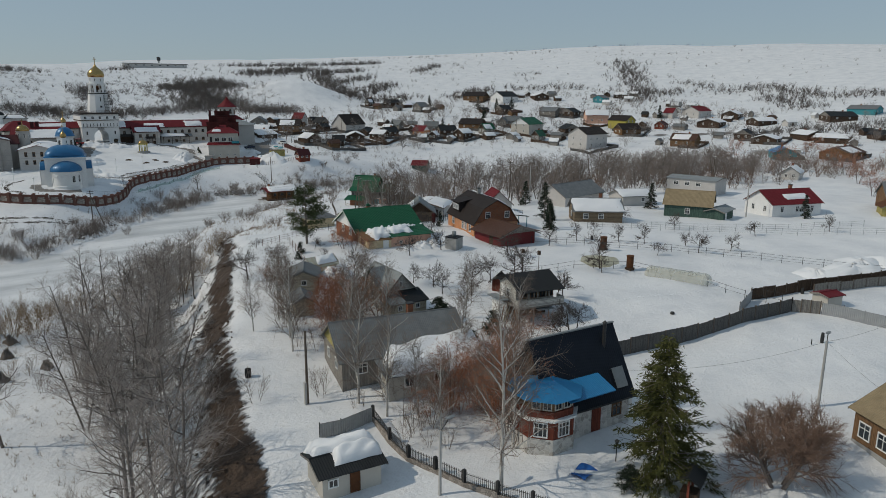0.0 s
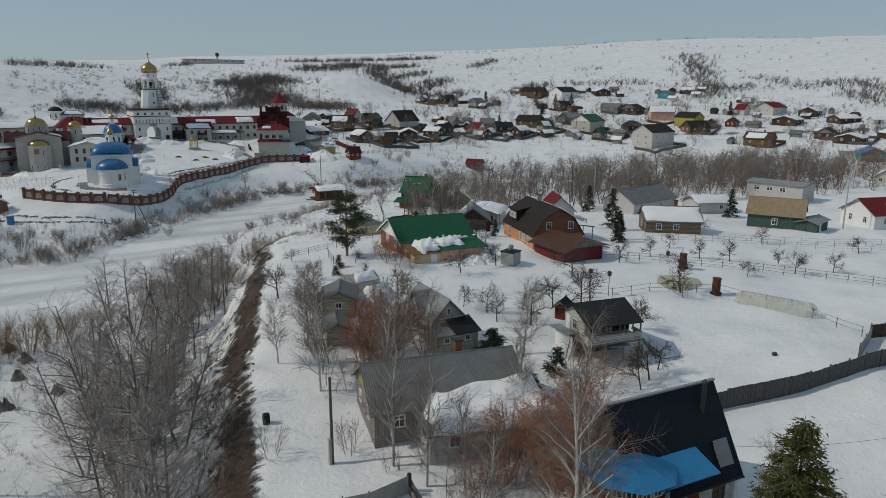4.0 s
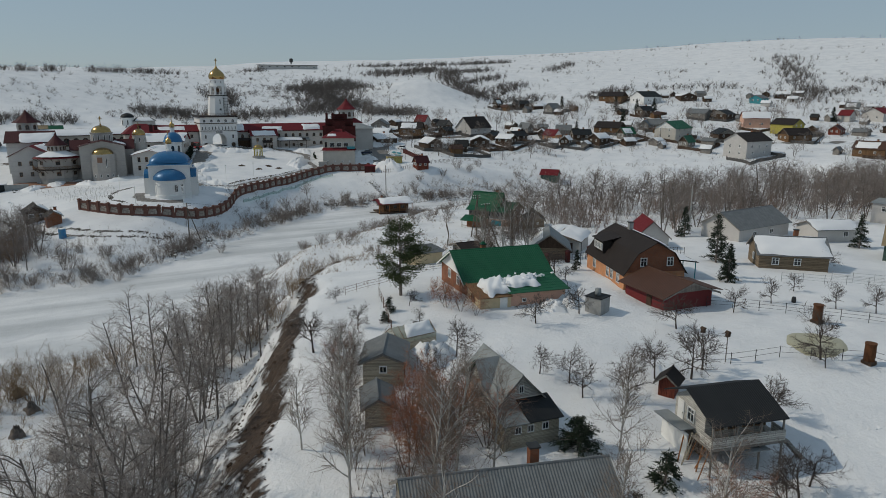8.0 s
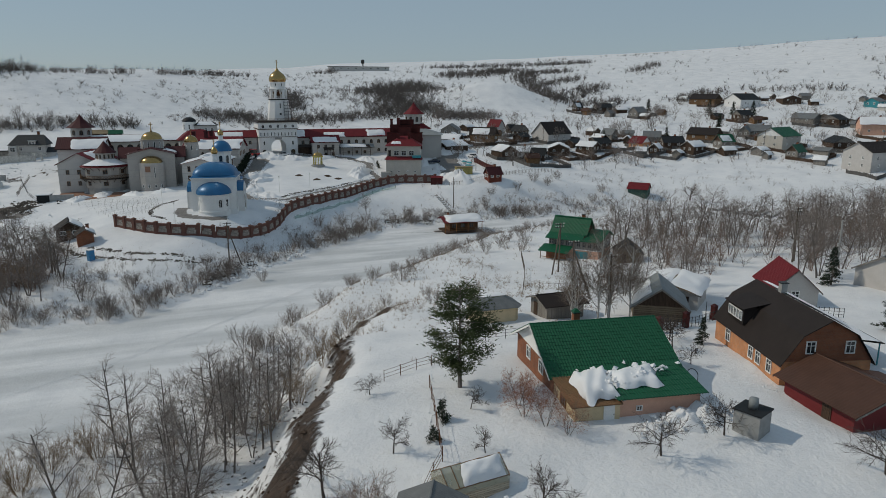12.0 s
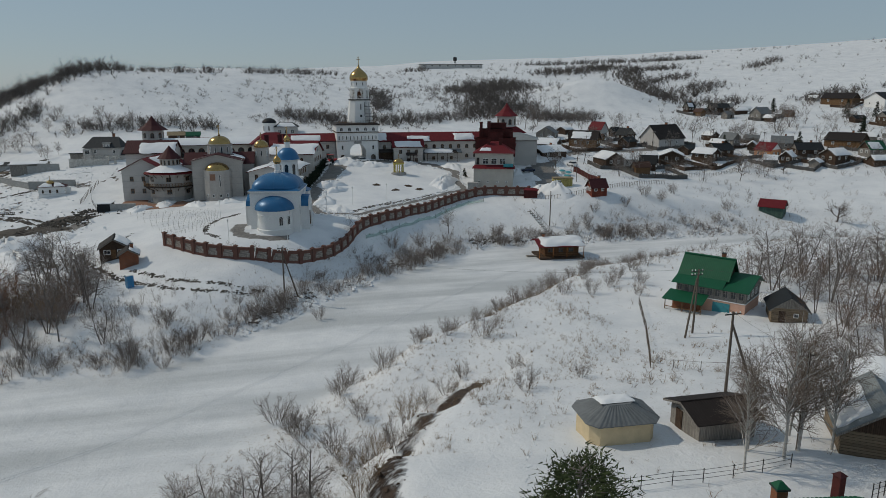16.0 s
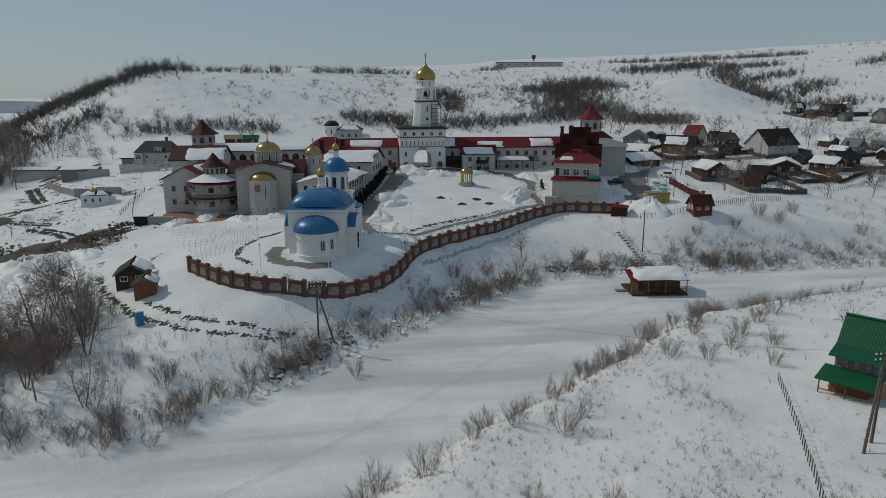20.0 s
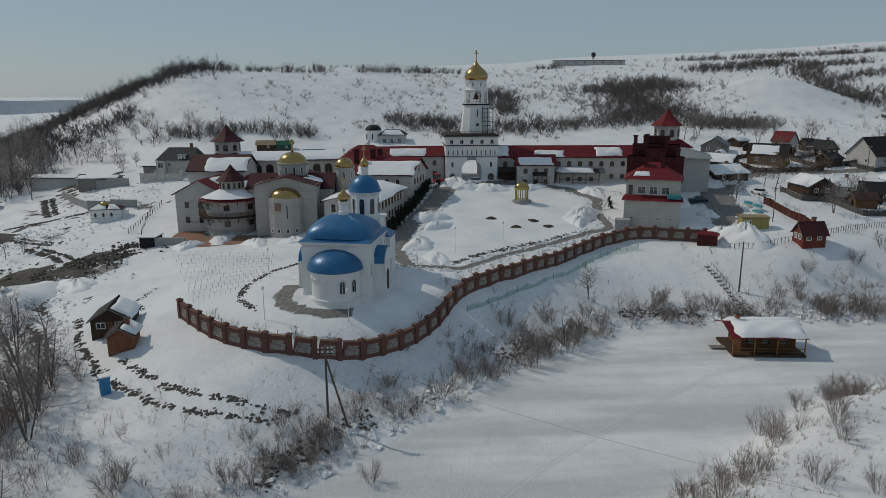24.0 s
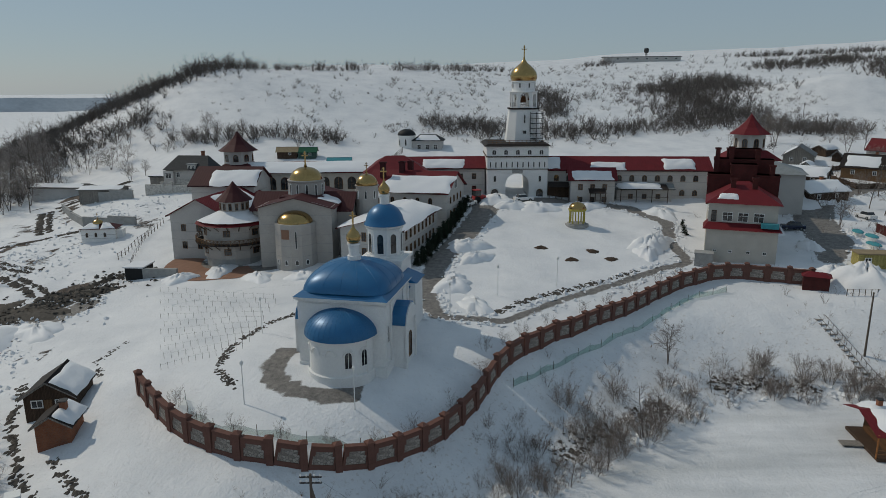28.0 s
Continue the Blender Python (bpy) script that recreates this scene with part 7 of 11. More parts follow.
def villa():
    x, y = -64.0, 174.5
    z = 14.0
    r = thing("grey_villa", x, y, z, -6, "two-storey villa with a dark hipped roof and stone ground floor", "house")
    part("ground_floor", M().box(-7.2, 7.4, -4.6, 4.6, -2.0, 2.6), FLAGSTONE, r, "dark stone ground floor")
    part("upper_wall", M().box(-7.0, 7.2, -4.4, 4.4, 2.6, 5.3), BLOCKWALL, r)
    part("roof", M().prism([(-7.8, -5.2), (8.0, -5.2), (8.0, 5.2), (-7.8, 5.2)], 5.2, 8.9, [(-4.6, -0.1), (6.0, -0.1), (6.0, 0.1), (-4.6, 0.1)]), VILLAROOF, r)
    dm = part("dormer", M().box(0.6, 3.4, -4.6, -1.0, 5.2, 6.8), BLOCKWALL, r)
    part("dormer_roof", M().box(0.3, 3.7, -4.9, -1.0, 6.8, 7.0), TINROOF, dm)
    for u in (1.3, 2.6):
        window(dm, u, -4.6, 5.4, -90, 0.9, 1.1)
    for u in (-5.4, -2.8, 4.8):
        window(r, u, -4.4, 3.2, -90, 1.2, 1.4)
    part("bay", M().box(-7.4, -4.0, -5.4, -4.4, -1.5, 5.0), BLOCKWALL, r)
    window(r, -5.7, -5.4, 2.9, -90, 2.0, 1.6)
    for u in (-6.0, -3.0, 3.4, 6.4):
        part("gate_pillar", M().box(u - 0.4, u + 0.4, -9.4, -8.6, -1.5, 2.2).box(u - 0.55, u + 0.55, -9.55, -8.45, 2.2, 2.45), FLAGSTONE, r)
    part("yard_wall", M().box(-12.0, -6.4, -9.2, -8.8, -1.5, 1.7).box(-5.6, -3.4, -9.2, -8.8, -1.5, 1.7).box(-2.6, 3.0, -9.2, -8.8, -1.5, 1.5), FLAGSTONE, r)
    part("wing_wall", M().box(-13.6, -7.2, -3.0, 4.6, -2.0, 3.0), WOODGREY, r)
    part("wing_roof", M().box(-14.0, -7.0, -3.4, 5.0, 3.0, 3.3), BLACKROOF, r)
    part("snow_cover", snow_slab((-13.8, 4.6, 3.3), (-7.2, 4.6, 3.3), (-13.8, -3.2, 3.3), (-7.2, -3.2, 3.3), 0.3, 8), SNOW, r, smooth_=True)
    part("porch_wall", M().box(7.2, 10.6, -4.0, 2.0, -2.0, 2.4), BLOCKWALL, r)
    part("porch_roof", M().sweep([(-4.4, 2.4), (2.4, 2.4), (-1.0, 4.2)], 7.0, 11.0), VILLAROOF, r)
    chimney(r, 3.6, 1.2, 6.0, 10.0, 0.9)
    for ob in r.children:
        ob.matrix_basis = Matrix.Diagonal((0.76, 0.8, 0.9, 1)) @ ob.matrix_basis


def domed_house():
    x, y, z = -11.0, 212.0, 19.2
    r = thing("black_domed_house", x, y, z, -4, "pale house with a round corner tower and black dome", "house")
    part("tower_wall", M().lathe([(0, -3.0), (2.6, -3.0), (2.6, 4.6), (2.9, 4.8), (2.9, 5.0), (0, 5.0)], 20), LIME, r)
    part("tower_dome", M().lathe(dome(2.8, 5.0, 1.9), 20), BLACKROOF, r, "black dome", smooth_=True)
    part("wing_wall", M().box(2.0, 11.0, -2.0, 5.0, -3.0, 3.4), BLOCKWALL, r)
    part("wing_roof", M().prism([(1.6, -2.6), (11.6, -2.6), (11.6, 5.6), (1.6, 5.6)], 3.4, 5.2, [(4.0, 1.4), (9.0, 1.4), (9.0, 1.6), (4.0, 1.6)]), BLACKROOF, r)
    part("snow_cover", snow_slab((3.0, -2.2, 3.6), (10.8, -2.2, 3.6), (4.0, 0.9, 5.0), (8.8, 0.9, 5.0), 0.25, 9), SNOW, r, smooth_=True)
    for a in (-140, -90, -40):
        slit(r, 2.6 * math.cos(radians(a)), 2.6 * math.sin(radians(a)), -1.0, a, 0.6, 2.2)
        slit(r, 2.6 * math.cos(radians(a)), 2.6 * math.sin(radians(a)), 2.0, a, 0.6, 2.0)
    for u in (4.0, 6.5, 9.0):
        window(r, u, -2.0, 0.8, -90, 1.2, 1.5)


chapel()
villa()
domed_house()
for _x, _y, _w, _l, _roof, _wall in ((-38.6, 196.4, 5.0, "green-boarded garden hut behind the cloister", GREENROOF, WOODGREEN), (-44.2, 196.0, 5.5, "ochre-roofed garden hut behind the cloister", OCHREROOF, WOODDARK), (-28.2, 187.0, 6.0, "low hut with a turquoise roof", TEAL, PLASTER)):
    gable_house("garden_hut", _l, _x, _y, 4, _w, 3.6, 1.8, 2.8, _wall, _roof, category="hut", windows=[("s", 0.8, 0.7, 0.7, 0.7)])


def retaining(line, h, label):
    """A concrete retaining wall in straight lengths, stepped with the ground."""
    o = (*line[0], gz(*line[0]))
    r = thing("concrete_retaining_wall", *o, 0, label, "wall")
    for (ax, ay), (bx, by) in zip(line, line[1:]):
        L, a = math.dist((ax, ay), (bx, by)), math.degrees(math.atan2(by - ay, bx - ax))
        top = max(gz(ax, ay), gz(bx, by)) + h
        part("panel", M().box(-0.2, L + 0.2, -0.2, 0.2, min(gz(ax, ay), gz(bx, by)) - 1.2 - top, 0).box(-0.25, L + 0.25, -0.28, 0.28, 0, 0.12), GREYWALL, r, at=pose(ax - o[0], ay - o[1], top - o[2], 0, 0, a))


retaining([(-90.8, 171.6), (-83.0, 169.0), (-76.7, 167.1)], 1.9, "dark concrete retaining wall under the hill slope")
retaining([(-95.3, 168.9), (-88.0, 159.0), (-80.5, 150.3), (-74.0, 148.6), (-67.5, 147.1)], 1.6, "long grey retaining wall beside the ramp")
gable_house("grey_cottage", "low grey annexe under a snowy flat roof", -86.5, 173.0, 2, 10.0, 6.0, 2.6, 3.1, WOODGREY, GREYROOF, snow=[("s", 0, 1, 0, 1, 0.2)])
gable_house("grey_cottage", "long grey shed beside the track", -104.0, 186.0, -6, 15.0, 6.0, 2.4, 3.2, BLOCKWALL, BLACKROOF, category="shed", snow=[("s", 0.0, 0.9, 0.0, 0.8, 0.2)])
gable_house("log_hut", "dark log hut below the hill", -117.0, 165.0, 8, 10.0, 6.0, 2.2, 3.4, LOGS, BROWNROOF, category="hut", snow=[("s", 0.0, 1, 0.0, 0.9, 0.25)])
# ---------------------------------------------------------------- the village on the slope
ROW_A = [(74, 95, 4.4, 0, "r"), (82, 149, 10.4, 15, "s"), (88, 164, 8.8, -40, "s"), (98, 188, 10.8, 60, "g"), (98, 135, 9.3, 90, "s"), (106, 135, 5.1, -20, "w"), (106, 170, 10.4, -40, "b"), (110, 130, 5.1, -40, "d"), (120, 187, 6.0, -62, "R"), (126, 142, 10.9, 60, "s"), (128, 179, 6.0, -75, "d"), (138, 168, 13.8, 15, "B"), (140, 142, 7.4, -62, "s"), (150, 148, 7.2, 0, "d"), (164, 140, 6.7, -75, "O"), (165, 163, 6.1, -75, "g")]
ROW_B = [(166, 132, 5.7, 35, "s"), (174, -43, 7.2, 15, "w"), (179, 138, 8.8, -20, "d"), (179, 151, 7.1, -40, "g"), (181, 127, 8.6, 15, "s"), (199, 129, 7.0, 0, "G"), (202, 144, 12.4, -62, "b"), (204, 251, 5.1, 15, "d"), (210, 102, 6.8, 15, "G"), (215, 74, 15.0, 0, "K"), (219, 247, 9.0, -20, "d"), (219, 119, 15.0, 15, "H"), (222, 218, 8.6, 15, "g"), (223, 142, 6.4, 35, "g"), (231, 141, 8.5, -40, "g"), (234, -11, 11.8, 35, "U")]
ROW_C = [(238, 106, 11.5, 60, "d"), (246, 41, 11.4, -75, "n"), (246, -29, 15.0, 0, "n"), (259, 84, 11.5, -20, "b"), (259, 180, 8.3, 0, "d"), (271, 97, 12.1, 90, "Y"), (276, 17, 12.9, 15, "s"), (277, 120, 12.7, -40, "P"), (278, 157, 11.0, -75, "g"), (282, 31, 9.4, 15, "d"), (283, 234, 15.0, -62, "b"), (285, 147, 11.0, 15, "d"), (288, 83, 6.7, 15, "r"), (292, -6, 13.9, -75, "s"), (293, 215, 14.9, 0, "W"), (296, 7, 12.6, 60, "s")]
ROW_D = [(310, -20, 9.5, 60, "d"), (314, 68, 15.0, 15, "s"), (319, 206, 12.6, 60, "s"), (325, 102, 6.2, 90, "R"), (335, 50, 13.0, -20, "s"), (339, 93, 13.8, 0, "R"), (343, 170, 9.7, 15, "T"), (346, 74, 11.2, 15, "s"), (353, 117, 6.6, -62, "g"), (362, 21, 14.8, -40, "d"), (365, 170, 8.6, -62, "s"), (389, 18, 15.0, 90, "T")]
LOOKS = {  # wall, gable, roof, eave, ridge, snow depth, words
    "g": (WOODGREY, WOODGREY, GREYROOF, 2.6, 5.0, 0.0, "grey boarded cottage with a grey slate roof"),
    "s": (WOODDARK, WOODDARK, GREYROOF, 2.4, 4.2, 0.35, "dark timber cottage under a snow-covered roof"),
    "b": (WOODBROWN, WOODDARK, BROWNROOF, 2.8, 5.6, 0.0, "brown timber cottage with a dark gable roof"),
    "d": (WOODDARK, WOODGREY, BLACKROOF, 2.4, 4.6, 0.0, "dark timber cottage with a charcoal roof"),
    "w": (PLASTER, PLASTER, TINROOF, 2.4, 4.0, 0.25, "small pale hut with snow on a tin roof"),
    "R": (PLASTER, PLASTER, REDROOF, 3.6, 6.2, 0.0, "white house with a red metal roof"),
    "r": (WOODRED, WOODRED, MAROON, 2.2, 4.0, 0.0, "small red-brown shed with a maroon roof"),
    "B": (BLOCKWALL, BLOCKWALL, BROWNROOF, 3.2, 8.2, 0.0, "tall grey block house with a steep brown roof"),
    "O": (BRICKORANGE, WHITEPAINT, REDROOF, 3.0, 5.4, 0.0, "small orange cottage with a red roof"),
    "G": (WOODGREY, WOODDARK, GREENROOF, 2.4, 4.8, 0.0, "timber cottage with a green metal roof"),
    "W": (LIME, LIME, BLACKROOF, 3.4, 6.4, 0.0, "white house with a black roof on the rise"),
    "H": (CREAM, LIME, GREENROOF, 5.2, 8.6, 0.0, "large cream two-storey house with a green roof"),
    "K": (BLOCKWALL, BLOCKWALL, BROWNROOF, 5.8, 8.6, 0.0, "unfinished pale block house with a dark brown roof"),
    "P": (PINK, PINK, REDROOF, 4.2, 7.0, 0.3, "orange-pink house with snow on a red roof"),
    "Y": (YELLOW, YELLOW, BROWNROOF, 5.4, 8.2, 0.0, "mustard two-storey house with a brown roof"),
    "n": (WOODBROWN, WOODBROWN, RUSTROOF, 2.8, 5.2, 0.0, "timber house with a rust-brown roof"),
    "U": (TEAL, TEAL, BLUEBRIGHT, 2.8, 5.0, 0.0, "small house with a bright blue roof"),
    "T": (TEAL, TEAL, GREYROOF, 2.8, 4.8, 0.0, "turquoise cottage with a grey roof"),
}


def village():
    rnd = random.Random(11)
    for x, y, L, yaw, kind in ROW_A + ROW_B + ROW_C + ROW_D:
        wall, gab, roof, eave, ridge, sn, words = LOOKS[kind]
        W = L * rnd.uniform(0.68, 0.85)
        k = rnd.uniform(0.9, 1.12)
        wins = [(sd, u, 0.9 * k, 0.9, 1.1) for sd in ("swe" if x < 200 else "sw") for u in ((-L * 0.25, L * 0.2) if sd == "s" else (-W * 0.2, W * 0.22))]
        if eave > 5:
            wins += [(sd, u, 3.6, 0.9, 1.2) for sd in "swe" for u in ((-L * 0.3, 0, L * 0.3) if sd == "s" else (-W * 0.2, W * 0.22))]
        snow = [(sd, 0.0, 1.0, 0.0, 1.0, sn) for sd in "sn"] if sn else ([("s" if rnd.random() < 0.5 else "n", 0.1, 0.75, 0.15, 0.9, 0.22)] if rnd.random() < 0.35 else [])
        name = "village_house" if L > 7 else "village_shed"
        gable_house(name, words, x, y, yaw, L, W, eave * k, ridge * k, wall, roof, gable=gab, snow=snow, windows=wins, group="houses of the village", category="house" if L > 7 else "shed",
                    chimneys=[(L * 0.15, 0.3, ridge * k + 0.7)] if rnd.random() < 0.6 else [], ribs=0.5 if L > 9 else 0.0)


village()
# the low depot on the skyline with its water tower
_r = thing("hilltop_depot", 131, 455, gz(131, 455), -6, "long low dark shed with a snowy roof on the skyline", "shed")
part("wall", M().box(-27, 21, -4, 4, -3, 2.4), BLOCKWALL, _r)
part("roof", M().box(-27.6, 21.6, -4.6, 4.6, 2.4, 2.7), BLACKROOF, _r)
part("snow_cover", snow_slab((-27.2, 4.2, 2.7), (21.2, 4.2, 2.7), (-27.2, -4.2, 2.7), (21.2, -4.2, 2.7), 0.5, 3), SNOW, _r, smooth_=True)
for _u in range(-24, 20, 6):
    window(_r, _u, -4, 0.8, -90, 1.6, 1.0)
_r = thing("water_tower", 134, 465, gz(134, 465), 0, "dark water tower on the hilltop", "water tower")
part("shaft", M().tube((0, 0, -3), (0, 0, 4.6), 0.8, 0.7, 10), GREYWALL, _r)
part("tank", M().lathe([(0.8, 4.4), (1.5, 5.0), (1.5, 7.2), (0, 7.8)], 14), STEEL, _r)
# ---------------------------------------------------------------- sheds, snow piles and yards of the village
def outbuildings():
    rnd = random.Random(77)
    homes = ROW_A + ROW_B + ROW_C + ROW_D
    taken = [(h[0], h[1], h[2] * 0.75) for h in homes]
    looks = [("grey board shed with snow on its roof", WOODGREY, GREYROOF, 0.3), ("dark timber shed with a charcoal roof", WOODDARK, BLACKROOF, 0.0), ("weathered barn with a rusty sheet roof", WOODBROWN, RUSTROOF, 0.0), ("pale hut under a thick snow roof", PLASTER, TINROOF, 0.35), ("low dark shed capped with snow", WOODDARK, GREYROOF, 0.35), ("grey slate-roofed outbuilding in a yard", WOODGREY, GREYROOF, 0.0)]
    made = 0
    for tries in range(900):
        h = rnd.choice(homes)
        if made >= 78:
            break
        a, d = rnd.uniform(0, 6.283), rnd.uniform(7, 15)
        x, y, L = h[0] + d * math.cos(a), h[1] + d * math.sin(a), rnd.uniform(3.5, 7.0)
        if y < 118 + 0.0 * x and x < 190 or min(math.dist((x, y), q[:2]) - q[2] for q in taken) < L * 0.7 or float(cover(np.array([x]), np.array([y]))[2][0]) > 0.1:
            continue
        words, wall, roof, sn = rnd.choice(looks)
        k = rnd.uniform(0.85, 1.2)
        gable_house("outbuilding", words, x, y, h[3] + rnd.choice((0, 90)) + rnd.uniform(-8, 8), L, L * rnd.uniform(0.6, 0.8), 2.0 * k, 3.2 * k, wall, roof, snow=[(s, 0.0, 1.0, 0.0, 1.0, sn) for s in "sn"] if sn else (), group="outbuildings of the village", category="shed", doors=[("s", 0.4, 0.9, 1.8, WOODDARK)])
        taken.append((x, y, L * 0.7))
        made += 1


outbuildings()
# ---------------------------------------------------------------- fences, poles and clutter
def runs(line, step):
    pts = []
    for a, b in zip(line, line[1:]):
        n = max(1, round(math.dist(a, b) / step))
        pts += [(a[0] + (b[0] - a[0]) * i / n, a[1] + (b[1] - a[1]) * i / n) for i in range(n)]
    return pts + [line[-1]]


def board_fence(line, h, material, label, seed=1, step=2.4, board=0.15, gap=0.01):
    """Posts, and boards nailed side by side, each with its own top."""
    rnd = random.Random(seed)
    pts = runs(line, step)
    o = (pts[0][0], pts[0][1], gz(*pts[0]))
    r = thing("board_fence", *o, 0, label, "fence")
    for p in pts:
        z = gz(*p) - o[2]
        part("post", M().box(p[0] - o[0] - 0.06, p[0] - o[0] + 0.06, p[1] - o[1] - 0.06, p[1] - o[1] + 0.06, z - 0.6, z + h + 0.1), POLEWOOD, r)
    for (ax, ay), (bx, by) in zip(pts, pts[1:]):
        L, a = math.dist((ax, ay), (bx, by)), math.degrees(math.atan2(by - ay, bx - ax))
        za, zb = gz(ax, ay), gz(bx, by)
        m, u = M(), 0.0
        hh = h + rnd.uniform(-0.12, 0.12)
        while u < L - 0.02:
            w = min(board, L - u)
            zz = (zb - za) * u / L
            m.box(u, u + w - gap, -0.02 + rnd.uniform(-0.008, 0.008), 0.02, zz - 0.5, zz + hh + rnd.uniform(-0.03, 0.03))
            u += w
        tagged(part("boarding", m, material, r, at=pose(ax - o[0], ay - o[1], za - o[2], 0, 0, a)), kind="stuff")
    return r


def mesh_fence(line, h, label, step=2.8, rails=2, material=None, post=0.035, name="wire_fence", cat="fence"):
    pts = runs(line, step)
    o = (pts[0][0], pts[0][1], gz(*pts[0]))
    r = thing(name, *o, 0, label, cat)
    mt = material or STEEL
    key = ("post", h, post, mt.name)
    if key not in _shared:
        _shared[key] = M().tube((0, 0, -0.6), (0, 0, h + 0.1), post, post, 6).mesh("post", mt)
    w = M()
    for p in pts:
        part("post", _shared[key], None, r, at=pose(p[0] - o[0], p[1] - o[1], gz(*p) - o[2]))
    for (ax, ay), (bx, by) in zip(pts, pts[1:]):
        za, zb = gz(ax, ay) - o[2], gz(bx, by) - o[2]
        for k in range(rails):
            t = h * (k + 1) / rails
            w.tube((ax - o[0], ay - o[1], za + t), (bx - o[0], by - o[1], zb + t), 0.018, 0.018, 4)
    part("rails", w, mt, r)
    return r


def picket_fence(line, h, label):
    pts = runs(line, 2.6)
    o = (pts[0][0], pts[0][1], gz(*pts[0]))
    r = thing("picket_fence", *o, 0, label, "fence")
    for p in pts:
        z = gz(*p) - o[2]
        part("post", M().box(p[0] - o[0] - 0.12, p[0] - o[0] + 0.12, p[1] - o[1] - 0.12, p[1] - o[1] + 0.12, z - 0.6, z + h + 0.15), STEEL, r)
    for (ax, ay), (bx, by) in zip(pts, pts[1:]):
        L, a = math.dist((ax, ay), (bx, by)), math.degrees(math.atan2(by - ay, bx - ax))
        za, zb = gz(ax, ay), gz(bx, by)
        m = M().box(0, L, -0.15, 0.15, -0.5, 0.35)
        part("kerb", m, RUBBLE, r, at=pose(ax - o[0], ay - o[1], za - o[2], 0, 0, a))
        m, n = M(), int(L / 0.16)
        for i in range(n):
            u = (i + 0.5) * L / n
            zz = (zb - za) * u / L
            m.box(u - 0.02, u + 0.02, -0.015, 0.015, zz + 0.3, zz + h)
        for t in (0.5, h - 0.15):
            m.tube((0, 0, t), (L, 0, zb - za + t), 0.025, 0.025, 4)
        part("picket_panel", m, STEEL, r, at=pose(ax - o[0], ay - o[1], za - o[2], 0, 0, a))


board_fence([(9.5, -101.0), (16, -103.0), (25.5, -105.0), (36.8, -106.9)], 1.75, FENCEGREY, "long weathered grey board fence along the plot", 3)
board_fence([(36.8, -106.9), (38.9, -109.4)], 1.6, WOODGREY, "short run of upright grey boards", 4, 1.3)
board_fence([(36.6, -101.8), (45.0, -103.8), (55.0, -106.5), (66, -109)], 1.5, WOODDARK, "dark board fence beside the drive", 5)
board_fence([(46, -105.5), (58, -109), (70, -112)], 1.3, WOODGREY, "second run of dark boards beyond the drive", 6)
mesh_fence([(36.6, -101.8), (37.2, -105.5)], 1.7, "grey sheet fence between posts", 1.8)


def sheet_fence(line, h, label, material):
    pts = runs(line, 2.5)
    o = (pts[0][0], pts[0][1], gz(*pts[0]))
    r = thing("sheet_fence", *o, 0, label, "fence")
    for (ax, ay), (bx, by) in zip(pts, pts[1:]):
        L, a = math.dist((ax, ay), (bx, by)), math.degrees(math.atan2(by - ay, bx - ax))
        za, zb = gz(ax, ay), gz(bx, by)
        n = int(L / 0.05)
        rows = [[(i * L / n, 0.02 * math.sin(i * L / n / 0.2 * 2 * math.pi), (zb - za) * i / n - 0.5 + t * (h + 0.5)) for i in range(n + 1)] for t in (0, 1)]
        part("sheet", M().sheet(rows), material, r, at=pose(ax - o[0], ay - o[1], za - o[2], 0, 0, a))
        part("post", M().tube((0, 0.06, -0.6), (0, 0.06, h + 0.1), 0.045, 0.045, 6), STEEL, r, at=pose(ax - o[0], ay - o[1], za - o[2], 0, 0, a))


sheet_fence([(38.9, -109.6), (40.0, -114.0), (41.2, -119.0), (42.4, -124)], 1.5, "grey profiled sheet fence on steel posts", SHEETGREY)
sheet_fence([(30.6, -103.6), (36.4, -102.0)], 1.5, "short grey sheet fence", SHEETGREY)
sheet_fence([(-22.2, -95.2), (-20.4, -95.7), (-17.2, -95.6)], 1.4, "short grey concrete-coloured sheet fence", GREYWALL)
sheet_fence([(27.0, -124.5), (30.0, -127.0)], 1.6, "grey sheet gate by the plot", SHEETGREY)
picket_fence([(-17.0, -95.4), (-17.8, -99.2), (-18.2, -102.5), (-17.0, -108.0), (-14.8, -113), (-12.6, -117)], 1.25, "low iron picket fence on a stone kerb")
mesh_fence([(20.0, -77.5), (28.0, -79.5), (36.0, -84.0), (38.4, -92.0), (36.6, -101.0)], 1.1, "thin wire fence between the gardens", 3.2)
mesh_fence([(33.0, -66.0), (46.0, -77.5), (56.0, -90.0), (62.0, -100.0), (66.5, -107.5)], 1.2, "wire garden fence on steel posts", 2.8, 3)
mesh_fence([(52.0, -62.0), (70.0, -75.0), (84.0, -86.0), (100.0, -96.0)], 1.2, "pale wire fence along the lane", 2.8, 3, SHEETGREY)
mesh_fence([(60.0, -64.0), (78.0, -77.0), (104.0, -90.0)], 1.2, "second wire fence across the lane", 2.8, 3, SHEETGREY)
mesh_fence([(41.3, 15.0), (36.0, 4.0), (30.5, -6.0), (27.2, -11.8)], 1.0, "row of wooden stakes down the bank", 1.1, 1, POLEWOOD, 0.05, "stake_fence")
mesh_fence([(27.2, -11.8), (29.4, -12.7), (32.0, -13.8), (34.6, -14.6), (41.5, -16.6), (47.0, -17.2)], 0.9, "low pipe rail fence on the bank", 2.4, 1, POLEWOOD)
mesh_fence([(-1.0, -47.0), (-4.2, -58.0), (-8.0, -62.5)], 1.1, "rusty mesh garden fence", 2.2, 3, RUST)
